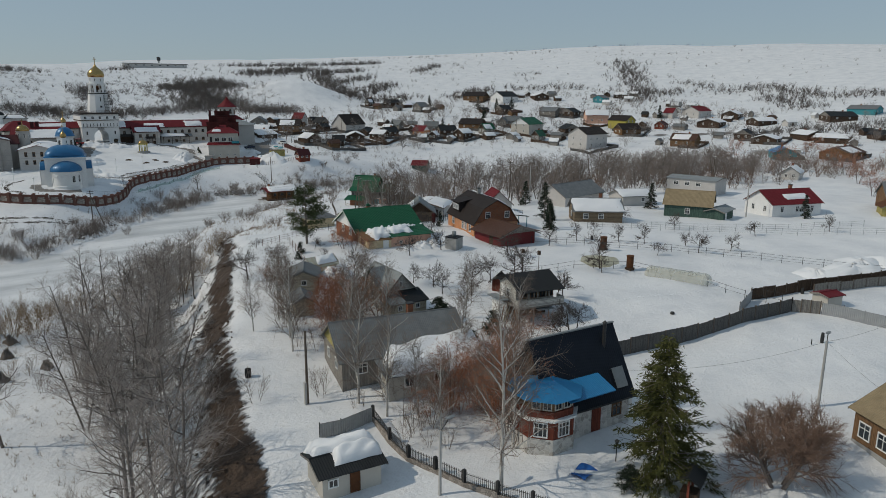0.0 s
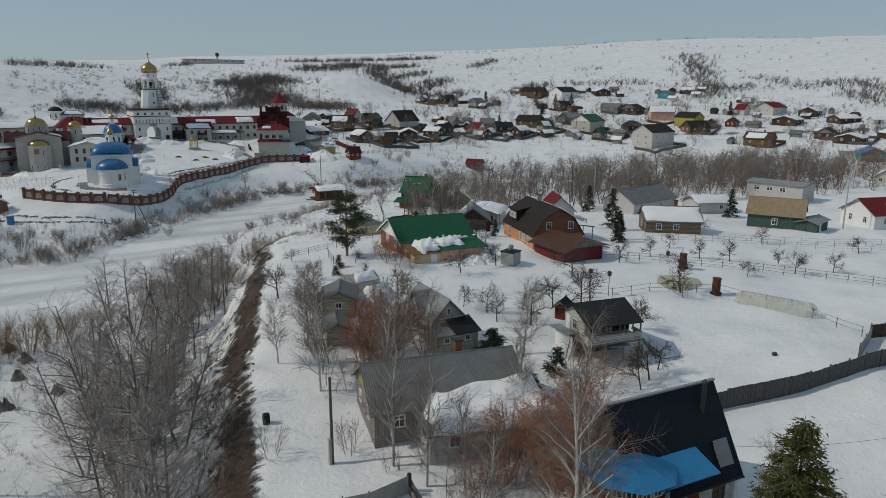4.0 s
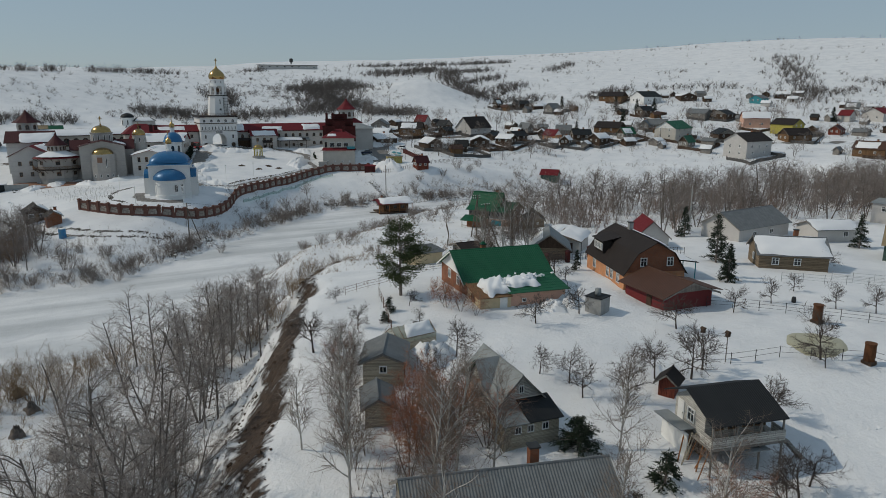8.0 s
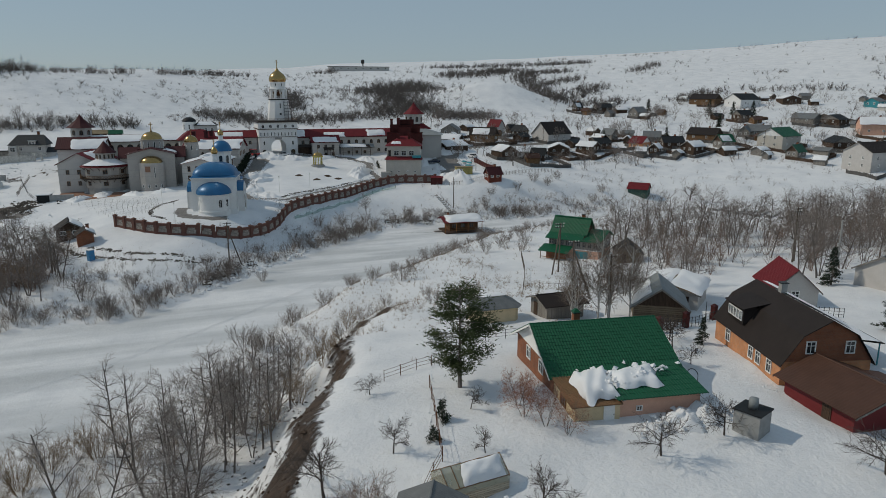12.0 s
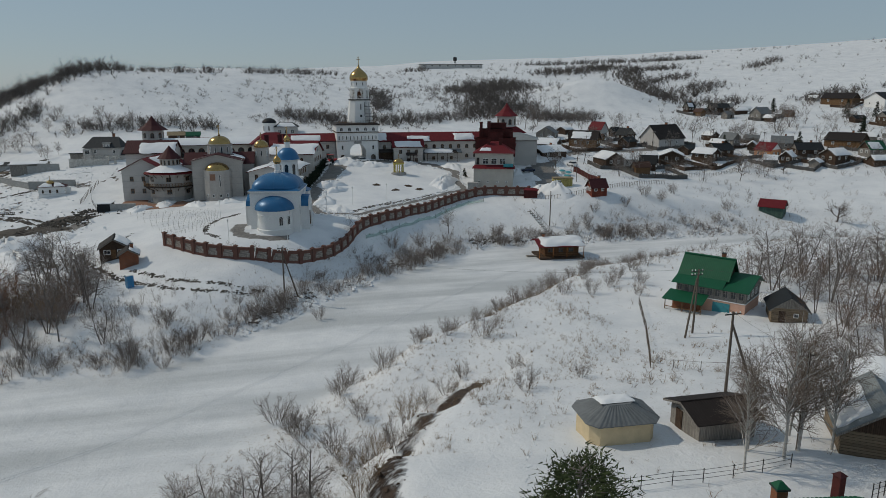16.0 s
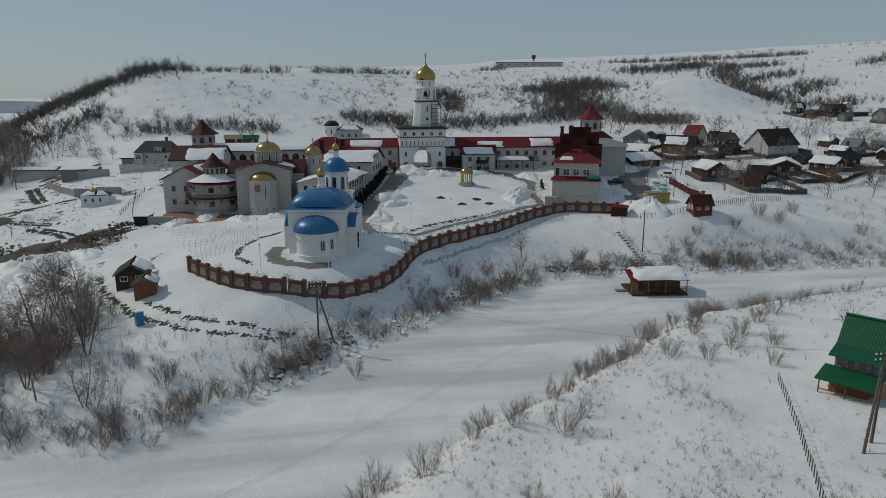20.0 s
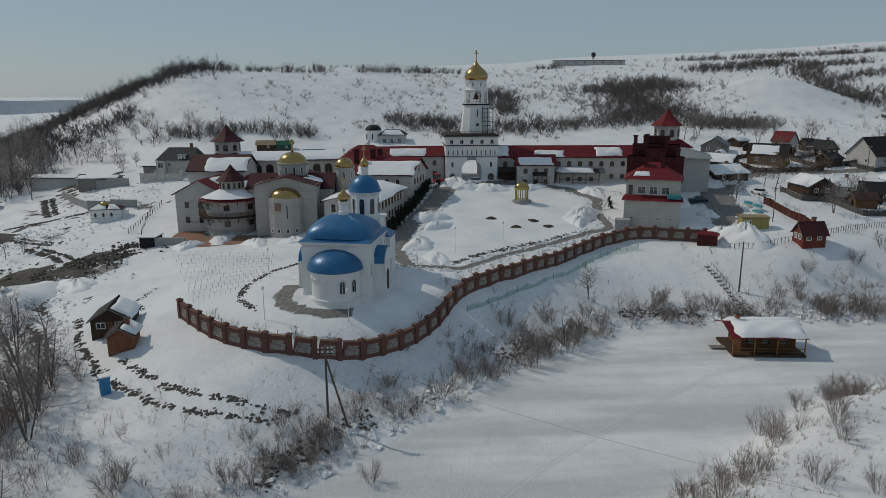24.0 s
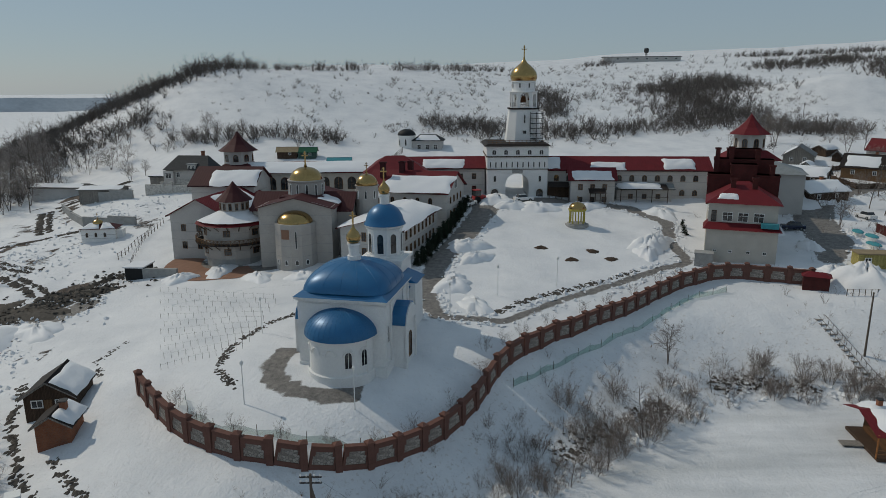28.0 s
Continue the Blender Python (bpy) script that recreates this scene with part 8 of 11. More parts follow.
mesh_fence([(-4.0, -43.5), (-0.5, -42.2), (4.5, -41.0)], 1.0, "low garden fence by the pine", 1.5, 3, RUST)
mesh_fence([(4.5, -36.5), (14.0, -36.5), (24.0, -36.0)], 1.0, "thin wire fence behind the green-roofed house", 2.5, 3)
mesh_fence([(26.0, -41.0), (32.0, -40.0), (44.0, -38.0), (54, -43)], 1.1, "dark lattice fence between brick pillars", 0.6, 3)
for _x, _y in ((24.0, -40.2), (28.5, -40.6), (33.0, -39.6), (38.0, -38.6), (43.0, -38.4)):
    _r = thing("brick_pillar", _x, _y, gz(_x, _y), 8, "dark red brick gate pillar with a cap", "pillar", "pillars of the lattice fence")
    part("shaft", M().box(-0.28, 0.28, -0.28, 0.28, -0.5, 1.7), BRICKDARK, _r)
    part("cap", M().prism([(-0.36, -0.36), (0.36, -0.36), (0.36, 0.36), (-0.36, 0.36)], 1.7, 1.95, [(-0.05, -0.05), (0.05, -0.05), (0.05, 0.05), (-0.05, 0.05)]), MAROON, _r)
mesh_fence([(92, 128), (112, 122), (128, 121), (140, 126), (158, 128), (176, 126)], 1.0, "old stake fence along the village edge", 0.9, 2, POLEWOOD, 0.05, "stake_fence")
mesh_fence([(60, 97), (66, 95), (76, 97), (92, 105), (104, 110)], 1.0, "old stake fence above the bank", 0.8, 1, POLEWOOD, 0.06, "stake_fence")
mesh_fence([(-63.0, 145.0), (-58.0, 124.0), (-54.0, 112.0)], 1.0, "low post fence beside the retaining wall", 1.6, 2)
# net along the garden bed inside and outside the wall
for _n, _line in enumerate(([(-26.5, 64.5), (-25.0, 61.2), (-21.0, 58.8), (-14.0, 57.4), (-9.0, 57.8), (-4.5, 60.0)], [(8.0, 72.5), (16.0, 79.5), (27.0, 89.5), (38.0, 99.5), (44.0, 101.5)])):
    _pts = runs(_line, 1.2)
    _o = (_pts[0][0], _pts[0][1], gz(*_pts[0]))
    _r = thing("safety_net", *_o, 0, "sagging green plastic netting on thin stakes", "netting")
    _rows = [[(p[0] - _o[0], p[1] - _o[1], gz(*p) - _o[2] + t * (0.75 + 0.2 * math.sin(i * 1.7))) for i, p in enumerate(_pts)] for t in (0.02, 0.5, 1.0)]
    part("net", M().sheet(_rows), NETGREEN, _r)
    for p in _pts[::2]:
        part("stake", M().tube((p[0] - _o[0], p[1] - _o[1], gz(*p) - _o[2] - 0.3), (p[0] - _o[0], p[1] - _o[1], gz(*p) - _o[2] + 1.1), 0.03, 0.03, 4), POLEWOOD, _r)


# ---- poles and wires
def pole(x, y, h, label, lean=0.0, arms=0, material=None, lamp=None, r0=0.15, brace=None, stub=False):
    z = gz(x, y)
    r = thing("utility_pole", x, y, z, 0, label, "utility pole")
    part("shaft", M().tube((0, 0, -0.8), (lean, 0, h), r0, r0 * 0.7, 8), material or POLEWOOD, r)
    if stub:
        part("concrete_stub", M().box(-0.3, -0.1, -0.12, 0.12, -0.8, 2.2), CONCRETE, r)
    if brace:
        bx, by = brace
        part("brace", M().tube((bx, by, gz(x + bx, y + by) - z - 0.5), (0, 0, h * 0.86), r0 * 0.9, r0 * 0.7, 8), material or POLEWOOD, r)
    for i in range(arms):
        zz = h - 0.25 - 0.5 * i
        arm = part("crossarm", M().box(-0.85, 0.85, -0.05, 0.05, zz - 0.05, zz + 0.05), STEEL, r)
        for u in (-0.75, -0.3, 0.3, 0.75):
            part("insulator", M().lathe([(0.03, zz + 0.05), (0.07, zz + 0.1), (0.07, zz + 0.2), (0.0, zz + 0.26)], 8, u, 0), WHITEPAINT, arm)
    if lamp:
        part("lamp_arm", M().tube((0, 0, h - 0.1), (0.9 * lamp, 0.2, h + 0.5), 0.04, 0.04, 6), STEEL, r)
        part("lamp_head", M().lathe([(0, -0.1), (0.16, -0.06), (0.2, 0.05), (0.1, 0.12), (0, 0.13)], 12), TINROOF, r, at=pose(1.15 * lamp, 0.25, h + 0.6) @ Matrix.Diagonal((2.2, 0.9, 0.9, 1)))
    return (x + lean, y, z + h)


def wire(a, b, sag, name="power_line"):
    a, b = Vector(a), Vector(b)
    n = 14
    pts = [a.lerp(b, i / n) - a + Vector((0, 0, -4 * sag * i / n * (1 - i / n))) for i in range(n + 1)]
    m = M().sheet([[p + Vector((0, u, v)) for p in pts] for u, v in ((0.011, 0), (0, 0.011), (-0.011, 0), (0, -0.011), (0.011, 0))])
    ob = new(name, m.mesh(name, STEEL))
    ob.location = a
    tagged(ob, "thin dark overhead wire between the poles", "wire", "overhead wires")


_pA = pole(-20.1, -89.0, 7.2, "old timber pole on a concrete stub at the cliff", 0.0, 0, None, stub=True)
_pB = pole(-19.0, -107.6, 5.2, "grey concrete lamp post by the gate", 0, 0, CONCRETE, 1, 0.13)
_pC = pole(16.2, -119.2, 6.3, "grey concrete pole with a street lamp", 0.0, 0, CONCRETE, 0.6, 0.16)
_pD = pole(29.6, -21.1, 8.2, "tall timber pole among the birches", 0, 1, brace=(2.2, -1.6))
_pE = pole(26.8, -33.5, 8.0, "timber pole in front of the log barn", 0, 1)
_pF = pole(40.6, 0.4, 8.6, "timber pole with crossarms and a leaning brace", 0.2, 2, brace=(-2.6, -2.2))
_pG = pole(-10.2, 46.5, 8.4, "timber pole with insulators and a brace below the wall", 0, 2, brace=(2.6, -1.6))
_pH = pole(57.0, 86.4, 9.0, "thin timber pole on the bank")
_pI = pole(77.0, -15.3, 9.5, "double timber pole with crossarms behind the houses", 0, 2, brace=(1.6, 1.0))
_pJ = pole(71.9, -27.5, 9.0, "pale pole behind the hangar", 0, 0, CONCRETE)
_pK = pole(95.0, -70.0, 9.0, "pale concrete pole by the lane", 0, 0, CONCRETE)
_pL = pole(34.0, -41.5, 3.4, "thin mast by the brick house", 0, 0, STEEL, r0=0.05)
for _a, _b, _s in ((_pC, (-1.0, -110.0, 12.0), 0.8), (_pC, (42.0, -121, 14.0), 1.0), (_pC, (14.0, -126.5, 10.5), 0.3), (_pD, _pF, 1.0), (_pE, _pD, 0.4), (_pF, _pI, 1.6), (_pA, (-12.0, -88.5, 11.0), 0.5), (_pB, (-8.0, -105.5, 10.0), 0.5), (_pG, _pF, 2.0)):
    wire(_a, _b, _s)
for _x, _y, _h in ((98, 152, 7), (112, 160, 7), (128, 158, 7), (146, 160, 7), (170, 150, 7), (190, 146, 7), (74, 108, 7), (210, 118, 8), (245, 92, 8), (275, 62, 8), (155, 160, 7), (130, 250, 7), (150, -30, 8), (180, -10, 8)):
    pole(_x, _y, _h, "thin timber power pole in the village", 0, 1, r0=0.11)


def lamp_post(x, y, h=4.2):
    r = thing("lamp_post", x, y, gz(x, y), 0, "slim white lamp post beside the church path", "lamp post", "lamp posts round the church")
    part("shaft", M().tube((0, 0, -0.3), (0, 0, h), 0.06, 0.04, 8), WHITEPAINT, r)
    part("lantern", M().lathe([(0, h), (0.14, h + 0.02), (0.18, h + 0.35), (0.05, h + 0.5), (0, h + 0.52)], 10), WHITEPAINT, r)


for _x, _y in ((-20.0, 62.9), (-8.9, 62.7), (0.9, 87.6), (-22.5, 80.0), (8.0, 96.0), (17.5, 101.0)):
    lamp_post(_x, _y)


# ---- the vine rows inside the wall
def vine_rows():
    r = thing("vine_trellis", -33.0, 88.0, gz(-33, 88), 0, "rows of thin trellis posts standing in snow", "trellis")
    o = (-33.0, 88.0, gz(-33, 88))
    post = M().tube((0, 0, -0.3), (0, 0, 0.8), 0.02, 0.02, 4).mesh("post", WOODGREY)
    w = M()
    for j in range(11):
        row = []
        for i in range(13):
            u, v = (i + 0.45 * (j % 2)) / 12.4, j / 10
            x = (-31.8 + 8.6 * u) * (1 - v) + (-45.0 + 21.0 * u) * v
            y = (71.5 + 3.5 * u) * (1 - v) + (104.0 - 9.5 * u) * v
            z = gz(x, y)
            part("post", post, None, r, at=pose(x - o[0], y - o[1], z - o[2]))
            row.append((x - o[0], y - o[1], z - o[2] + 0.65))
        for a, b in zip(row, row[1:]):
            w.tube(a, b, 0.006, 0.006, 3)
    part("wires", w, STEEL, r)


vine_rows()


def clod_row(line, label, seed, size=0.42):
    """A broken row of dark frozen clods thrown up along a wheel rut."""
    rnd = random.Random(seed)
    pts = runs(line, 0.34)
    o = (pts[0][0], pts[0][1], gz(*pts[0]))
    m = M()
    for i, p in enumerate(pts):
        if math.sin(i * 0.31 + seed) + 0.7 * math.sin(i * 0.83) < -0.75:
            continue
        for _ in range(3):
            x, y = p[0] + rnd.gauss(0, 0.28), p[1] + rnd.gauss(0, 0.28)
            r, h, a = size * rnd.uniform(0.4, 1.1), size * rnd.uniform(0.12, 0.42), rnd.uniform(0, 6.28)
            z = gz(x, y) - o[2]
            ring = [(x - o[0] + r * rnd.uniform(0.6, 1.2) * math.cos(a + k * 1.2566), y - o[1] + r * rnd.uniform(0.6, 1.2) * math.sin(a + k * 1.2566), z - 0.05) for k in range(5)]
            top = (x - o[0] + rnd.gauss(0, 0.1), y - o[1] + rnd.gauss(0, 0.1), z + h)
            for k in range(5):
                m.face(ring[k], ring[(k + 1) % 5], top)
    ob = new("clod_row", m.mesh("clod_row", EARTHDARK))
    ob.location = o
    tagged(ob, label, "earth clods", kind="stuff")


for _k in (5, 6):
    clod_row([(-19.0, 88.5), (-22.5, 84.0), (-25.2, 76.0), (-25.0, 70.0), (-22.0, 66.5)], "dark earth and stones edging the church path", _k, 0.36)
    clod_row([(7.0, 89.5), (14.0, 96.5), (24.0, 103.5), (32.0, 109.0)], "dark bare bed along the drive", _k + 2, 0.42)
clod_row([(-50.0, 75.0), (-47.5, 70.0), (-46.0, 66.0), (-43.0, 62.0), (-39.0, 56.0), (-34.5, 51.5), (-29.0, 46.4)], "dark frozen clods along a wheel rut", 1, 0.5)
clod_row([(-37.0, 58.0), (-32.0, 53.0), (-29.0, 50.0), (-24.0, 47.2), (-19.0, 46.2), (-14.0, 46.6)], "broken row of dark clods beside the track", 2)
clod_row([(-28.0, 46.2), (-25.5, 45.0), (-22.0, 44.2), (-18.0, 43.8), (-16.5, 44.0)], "dark clods where the track nears the creek", 3)
clod_row([(-41.0, 84.0), (-42.5, 78.0), (-40.0, 74.0)], "dug clods beside the trellis", 4, 0.3)


for _i, (_l, _k) in enumerate((([(-80, 119), (-72, 112), (-66, 106)], 0.8), ([(-66, 106), (-61, 109), (-57, 113)], 0.8), ([(-90, 149), (-96, 160), (-100, 168)], 1.0), ([(-88, 128), (-82, 124), (-76, 121)], 0.7), ([(-62, 108), (-58, 104), (-54, 108)], 0.6), ([(-98, 172), (-92, 178), (-86, 184)], 0.9), ([(-95, 140), (-88, 144), (-80, 146)], 0.7), ([(-58, 70), (-60, 78), (-62, 88)], 0.6))):
    clod_row(_l, "strewn rubble and dug earth in the yard", 20 + _i, _k)
    clod_row([(x + 1.6, y + 1.1) for x, y in _l], "strewn rubble and dug earth in the yard", 40 + _i, _k * 0.8)


# ---- retaining wall, tunnel mouth, rubble
_r = thing("retaining_wall", -49.5, 112.0, gz(-49.5, 112.0), -4, "dark retaining wall with a covered passage", "wall")
part("wall", M().box(-1.6, 4.4, -0.3, 0.3, -1.5, 1.6), GREYWALL, _r)
part("passage", M().box(-4.6, -1.6, -0.4, 3.6, -1.5, 1.7), BLACKROOF, _r)
part("passage_roof", M().box(-4.9, -1.3, -0.6, 3.8, 1.7, 1.9), SNOW, _r)
for _i, (_x, _y, _rr, _h, _m) in enumerate(((-64.0, 100.0, 4.5, 0.6, EARTHDARK), (-59.0, 106.0, 3.5, 0.5, EARTHDARK), (-72, 97, 6, 0.7, EARTHDARK), (-66.0, 84.0, 7.0, 2.6, SNOW), (-62.0, 76.0, 5.0, 2.0, SNOW), (-58.0, 92.0, 3.0, 1.1, SNOW), (-90, 104, 6, 0.9, EARTHDARK), (-100, 128, 8, 1.6, EARTHDARK))):
    heap("rubble_mound" if _m is EARTHDARK else "snow_drift", _x, _y, _rr, _h, 50 + _i, _m, "heap of dug earth and broken slabs" if _m is EARTHDARK else "high heap of ploughed snow", "rubble heap" if _m is EARTHDARK else "snow heap", 1.5, 30 * _i)
for _i, (_x, _y, _rr, _h) in enumerate(((4.5, 118, 2.6, 1.4), (5.5, 112, 2.2, 1.1), (1.5, 100, 2.8, 1.2), (4.5, 92, 2.2, 0.9), (12, 146, 3.2, 1.5), (15, 143, 2.5, 1.2), (38, 121, 3.2, 1.9), (36, 117, 2.2, 1.2), (45.5, 140, 2.6, 1.2), (20, 142, 3.0, 1.2), (30, 144, 3.0, 1.0), (62, 126, 2.2, 1.4), (64, 116, 2.0, 1.1), (64.0, 99.5, 3.4, 2.6), (61, 103, 2.0, 1.4), (78, 146, 4.5, 1.9), (86, 149, 3.5, 1.6), (-38, 112.0, 2.5, 0.9), (-30, 106.5, 2.2, 0.8), (-22, 104.5, 2.0, 0.8), (-44, 109.5, 2.0, 0.9))):
    heap("snow_drift", _x, _y, _rr, _h, 80 + _i, None, "heap of cleared snow beside the drive", "snow heap", 1.6, 37 * _i)
for _i, (_x, _y) in enumerate(((22.0, 113.0), (26.5, 117.5), (17.5, 118.5), (29, 114))):
    heap("earth_mound", _x, _y, 0.8, 0.35, 120 + _i, EARTH, "small dark patch of dug earth in the snow", "earth mound", 1.5)
for _i, (_x, _y, _rr, _h) in enumerate(((62, -104, 4.5, 1.3), (68, -103, 3.5, 1.1), (56, -101.5, 2.5, 0.8), (73, -108, 4, 1.2))):
    heap("snow_drift", _x, _y, _rr, _h, 140 + _i, None, "ploughed snow bank by the drive", "snow heap", 1.8, 20 * _i)


# ---- small things in the gardens
def poly_tunnel(x, y, yaw, L, rad):
    r = thing("poly_tunnel", x, y, gz(x, y) - 0.05, yaw, "arched film greenhouse with a bright highlight", "greenhouse")
    n = 12
    rows = [[(u, rad * math.cos(math.pi * i / n), max(0.0, rad * 0.85 * math.sin(math.pi * i / n))) for i in range(n + 1)] for u in np.linspace(-L / 2, L / 2, 12)]
    part("film", M().sheet(rows), FILM, r, smooth_=True)
    for s in (-1, 1):
        part("film_end", M().sheet([[(s * (L / 2 + 0.9 * math.sin(math.pi / 2 * k / 4)), rad * math.cos(math.pi / 2 * k / 4) * math.cos(math.pi * i / n), max(0, rad * 0.85 * math.cos(math.pi / 2 * k / 4) * math.sin(math.pi * i / n))) for i in range(n + 1)] for k in range(5)]), FILM, r, smooth_=True)
    for u in np.linspace(-L / 2, L / 2, 8):
        m = M()
        for i in range(n):
            a, b = math.pi * i / n, math.pi * (i + 1) / n
            m.tube((u, rad * 0.98 * math.cos(a), rad * 0.83 * math.sin(a)), (u, rad * 0.98 * math.cos(b), rad * 0.83 * math.sin(b)), 0.02, 0.02, 4)
        part("hoop", m, STEEL, r)


poly_tunnel(37.4, -90.6, -74, 7.6, 1.5)
heap("frozen_pond", 34.5, -79.0, 2.9, 0.32, 61, OLIVE, "round olive film-covered frame half in snow", "garden frame", 1.35, 10, rough_=0.12)
for _x, _y in ((40.1, -75.2), (35.2, -84.0)):
    _r = thing("rusty_tank", _x, _y, gz(_x, _y), 0, "upright rusty steel drum on a frame", "tank", "rusty drums in the garden")
    part("drum", M().lathe([(0, 0.35), (0.5, 0.35), (0.52, 1.2), (0.5, 2.0), (0.56, 2.05), (0.56, 2.15), (0, 2.2)], 16), RUST, _r)
    part("frame", M().box(-0.5, 0.5, -0.5, 0.5, -0.3, 0.35), WOODDARK, _r)
gable_house("red_roofed_hut", "small cream hut with a flat red roof", 42.6, -108.6, -15, 2.6, 2.2, 1.5, 1.75, CREAM, REDROOF, category="hut", over=0.25)
_r = thing("black_barrel", -22.4, -80.7, gz(-22.4, -80.7), 0, "black plastic barrel at the cliff edge", "barrel")
part("body", M().lathe([(0, 0), (0.3, 0), (0.33, 0.45), (0.3, 0.9), (0, 0.9)], 14), RUBBER, _r)
_r = thing("blue_toilet_cabin", -36.2, 50.8, gz(-36.2, 50.8), 30, "blue plastic toilet cabin by the track", "toilet cabin")
part("body", M().box(-0.55, 0.55, -0.55, 0.55, -0.1, 2.1), BLUEBRIGHT, _r)
part("roof", M().box(-0.6, 0.6, -0.6, 0.6, 2.1, 2.25), WHITEPAINT, _r)
for _x, _y, _h, _w in ((44.8, -69.0, 0.7, 0.5), (24.2, -98.5, 0.3, 0.5), (30, -113.5, 1.2, 0.35), (28.6, -113.0, 0.7, 0.1), (45.0, -104.5, 0.8, 0.4)):
    _r = thing("garden_stub", _x, _y, gz(_x, _y), 20, "small dark object standing in snow", "garden object")
    part("body", M().lathe([(0, 0), (_w * 0.5, 0), (_w * 0.55, _h * 0.6), (_w * 0.4, _h), (0, _h)], 8), STEEL, _r)
_r = thing("swing_frame", 20.0, -54.5, gz(20.0, -54.5), 30, "dark steel swing frame beside the house", "swing")
for _u in (-1.2, 0.2, 1.6):
    _m = M()
    for _i in range(8):
        _a, _b = math.pi * _i / 8, math.pi * (_i + 1) / 8
        _m.tube((_u, 0.5 * math.cos(_a), 0.6 + 0.6 * math.sin(_a)), (_u, 0.5 * math.cos(_b), 0.6 + 0.6 * math.sin(_b)), 0.035, 0.035, 5)
    _m.tube((_u, 0.5, -0.3), (_u, 0.5, 0.6), 0.035, 0.035, 5).tube((_u, -0.5, -0.3), (_u, -0.5, 0.6), 0.035, 0.035, 5)
    part("hoop", _m, STEEL, _r)
_r = thing("blue_tarpaulin", -8.8, -112.6, gz(-8.8, -112.6), 10, "crumpled blue tarpaulin lying on the snow", "tarpaulin")
part("sheet", M().sheet([[(u - 1, v - 0.7, 0.08 + 0.14 * math.sin(3 * u + 2 * v)) for u in np.linspace(0, 2, 9)] for v in np.linspace(0, 1.4, 7)]), BLUECLOTH, _r)
_r = thing("garden_lantern", -5.6, -113.2, gz(-5.6, -113.2), 0, "black garden lantern on a post", "lantern")
part("post", M().tube((0, 0, -0.3), (0, 0, 1.5), 0.04), STEEL, _r)
part("lantern", M().lathe([(0, 1.5), (0.1, 1.5), (0.16, 1.75), (0.2, 1.78), (0, 1.95)], 8), STEEL, _r)
_r = thing("draw_well", -5.2, -119.5, gz(-5.2, -119.5), 20, "roofed well with dark brick posts", "well")
part("shaft", M().box(-0.6, 0.6, -0.6, 0.6, -0.3, 0.8), WOODDARK, _r)
for _u in (-0.8, 0.8):
    part("post", M().box(_u - 0.08, _u + 0.08, -0.08, 0.08, -0.3, 1.9), WOODRED, _r)
for _s in (-1, 1):
    part("roof_slope", slope((-1.2, 0, 2.4), (1.2, 0, 2.4), (-1.2, _s * 0.9, 1.8), (1.2, _s * 0.9, 1.8), 0.2, 0.02), BLACKROOF, _r)
for _x, _y in ((21.0, -76.0), (22.6, -77.6)):
    _r = thing("bird_house", _x, _y, gz(_x, _y), 0, "little bird house on a tall thin post", "bird house")
    part("post", M().tube((0, 0, -0.3), (0, 0, 2.6), 0.05), WOODGREY, _r)
    part("box", M().box(-0.17, 0.17, -0.17, 0.17, 2.6, 3.0).prism([(-0.24, -0.24), (0.24, -0.24), (0.24, 0.24), (-0.24, 0.24)], 3.0, 3.2, [(-0.02, -0.2), (0.02, -0.2), (0.02, 0.2), (-0.02, 0.2)]), WOODDARK, _r)
gable_house("hen_hut", "small brown hut on legs among fruit trees", 13.0, -79.6, 30, 1.6, 1.4, 1.6, 2.2, WOODRED, BROWNROOF, category="hut")


def hives():
    mesh = M().box(-3.8, 3.8, -0.75, 0.75, -0.2, 0.55).mesh("bed_frame", SHEETGREY)
    top = M().sheet([[(u, v, 0.6 + 0.12 * math.cos(v * 2)) for u in np.linspace(-3.7, 3.7, 6)] for v in np.linspace(-0.7, 0.7, 5)]).mesh("snow_cover", SNOW)
    for i in range(9):
        x, y = 122.5 + 0.6 * i - 1.5, 47.5 - 3.1 * i
        r = thing("cold_bed", x, y, gz(x, y), 28, "long low pale cold bed dusted with snow", "cold bed", "cold beds in the field")
        part("bed_frame", mesh, None, r)
        part("snow_cover", top, None, r)


hives()


def car(x, y, yaw, paint, label):
    r = thing("parked_car", x, y, gz(x, y) + 0.02, yaw, label, "car")
    part("body", M().sweep([(-0.85, 0.3), (0.85, 0.3), (0.88, 0.75), (0.8, 0.95), (-0.8, 0.95), (-0.88, 0.75)], -2.1, 2.1), paint, r)
    part("cabin", M().prism([(-1.5, -0.8), (0.9, -0.8), (0.9, 0.8), (-1.5, 0.8)], 0.95, 1.5, [(-1.1, -0.65), (0.35, -0.65), (0.35, 0.65), (-1.1, 0.65)]), GLASS, r)
    part("roof", M().prism([(-1.12, -0.66), (0.37, -0.66), (0.37, 0.66), (-1.12, 0.66)], 1.48, 1.54), paint, r)
    for u in (-1.3, 1.3):
        for v in (-0.82, 0.82):
            w = part("wheel", M().tube((0, -0.1, 0), (0, 0.1, 0), 0.33, 0.33, 16), RUBBER, r, at=pose(u, v, 0.32))
            part("rim", M().tube((0, -0.11, 0), (0, 0.11, 0), 0.19, 0.19, 10), TINROOF, w)
    for v in (-0.6, 0.6):
        part("headlight", M().box(2.08, 2.13, v - 0.15, v + 0.15, 0.65, 0.82), WHITEPAINT, r)


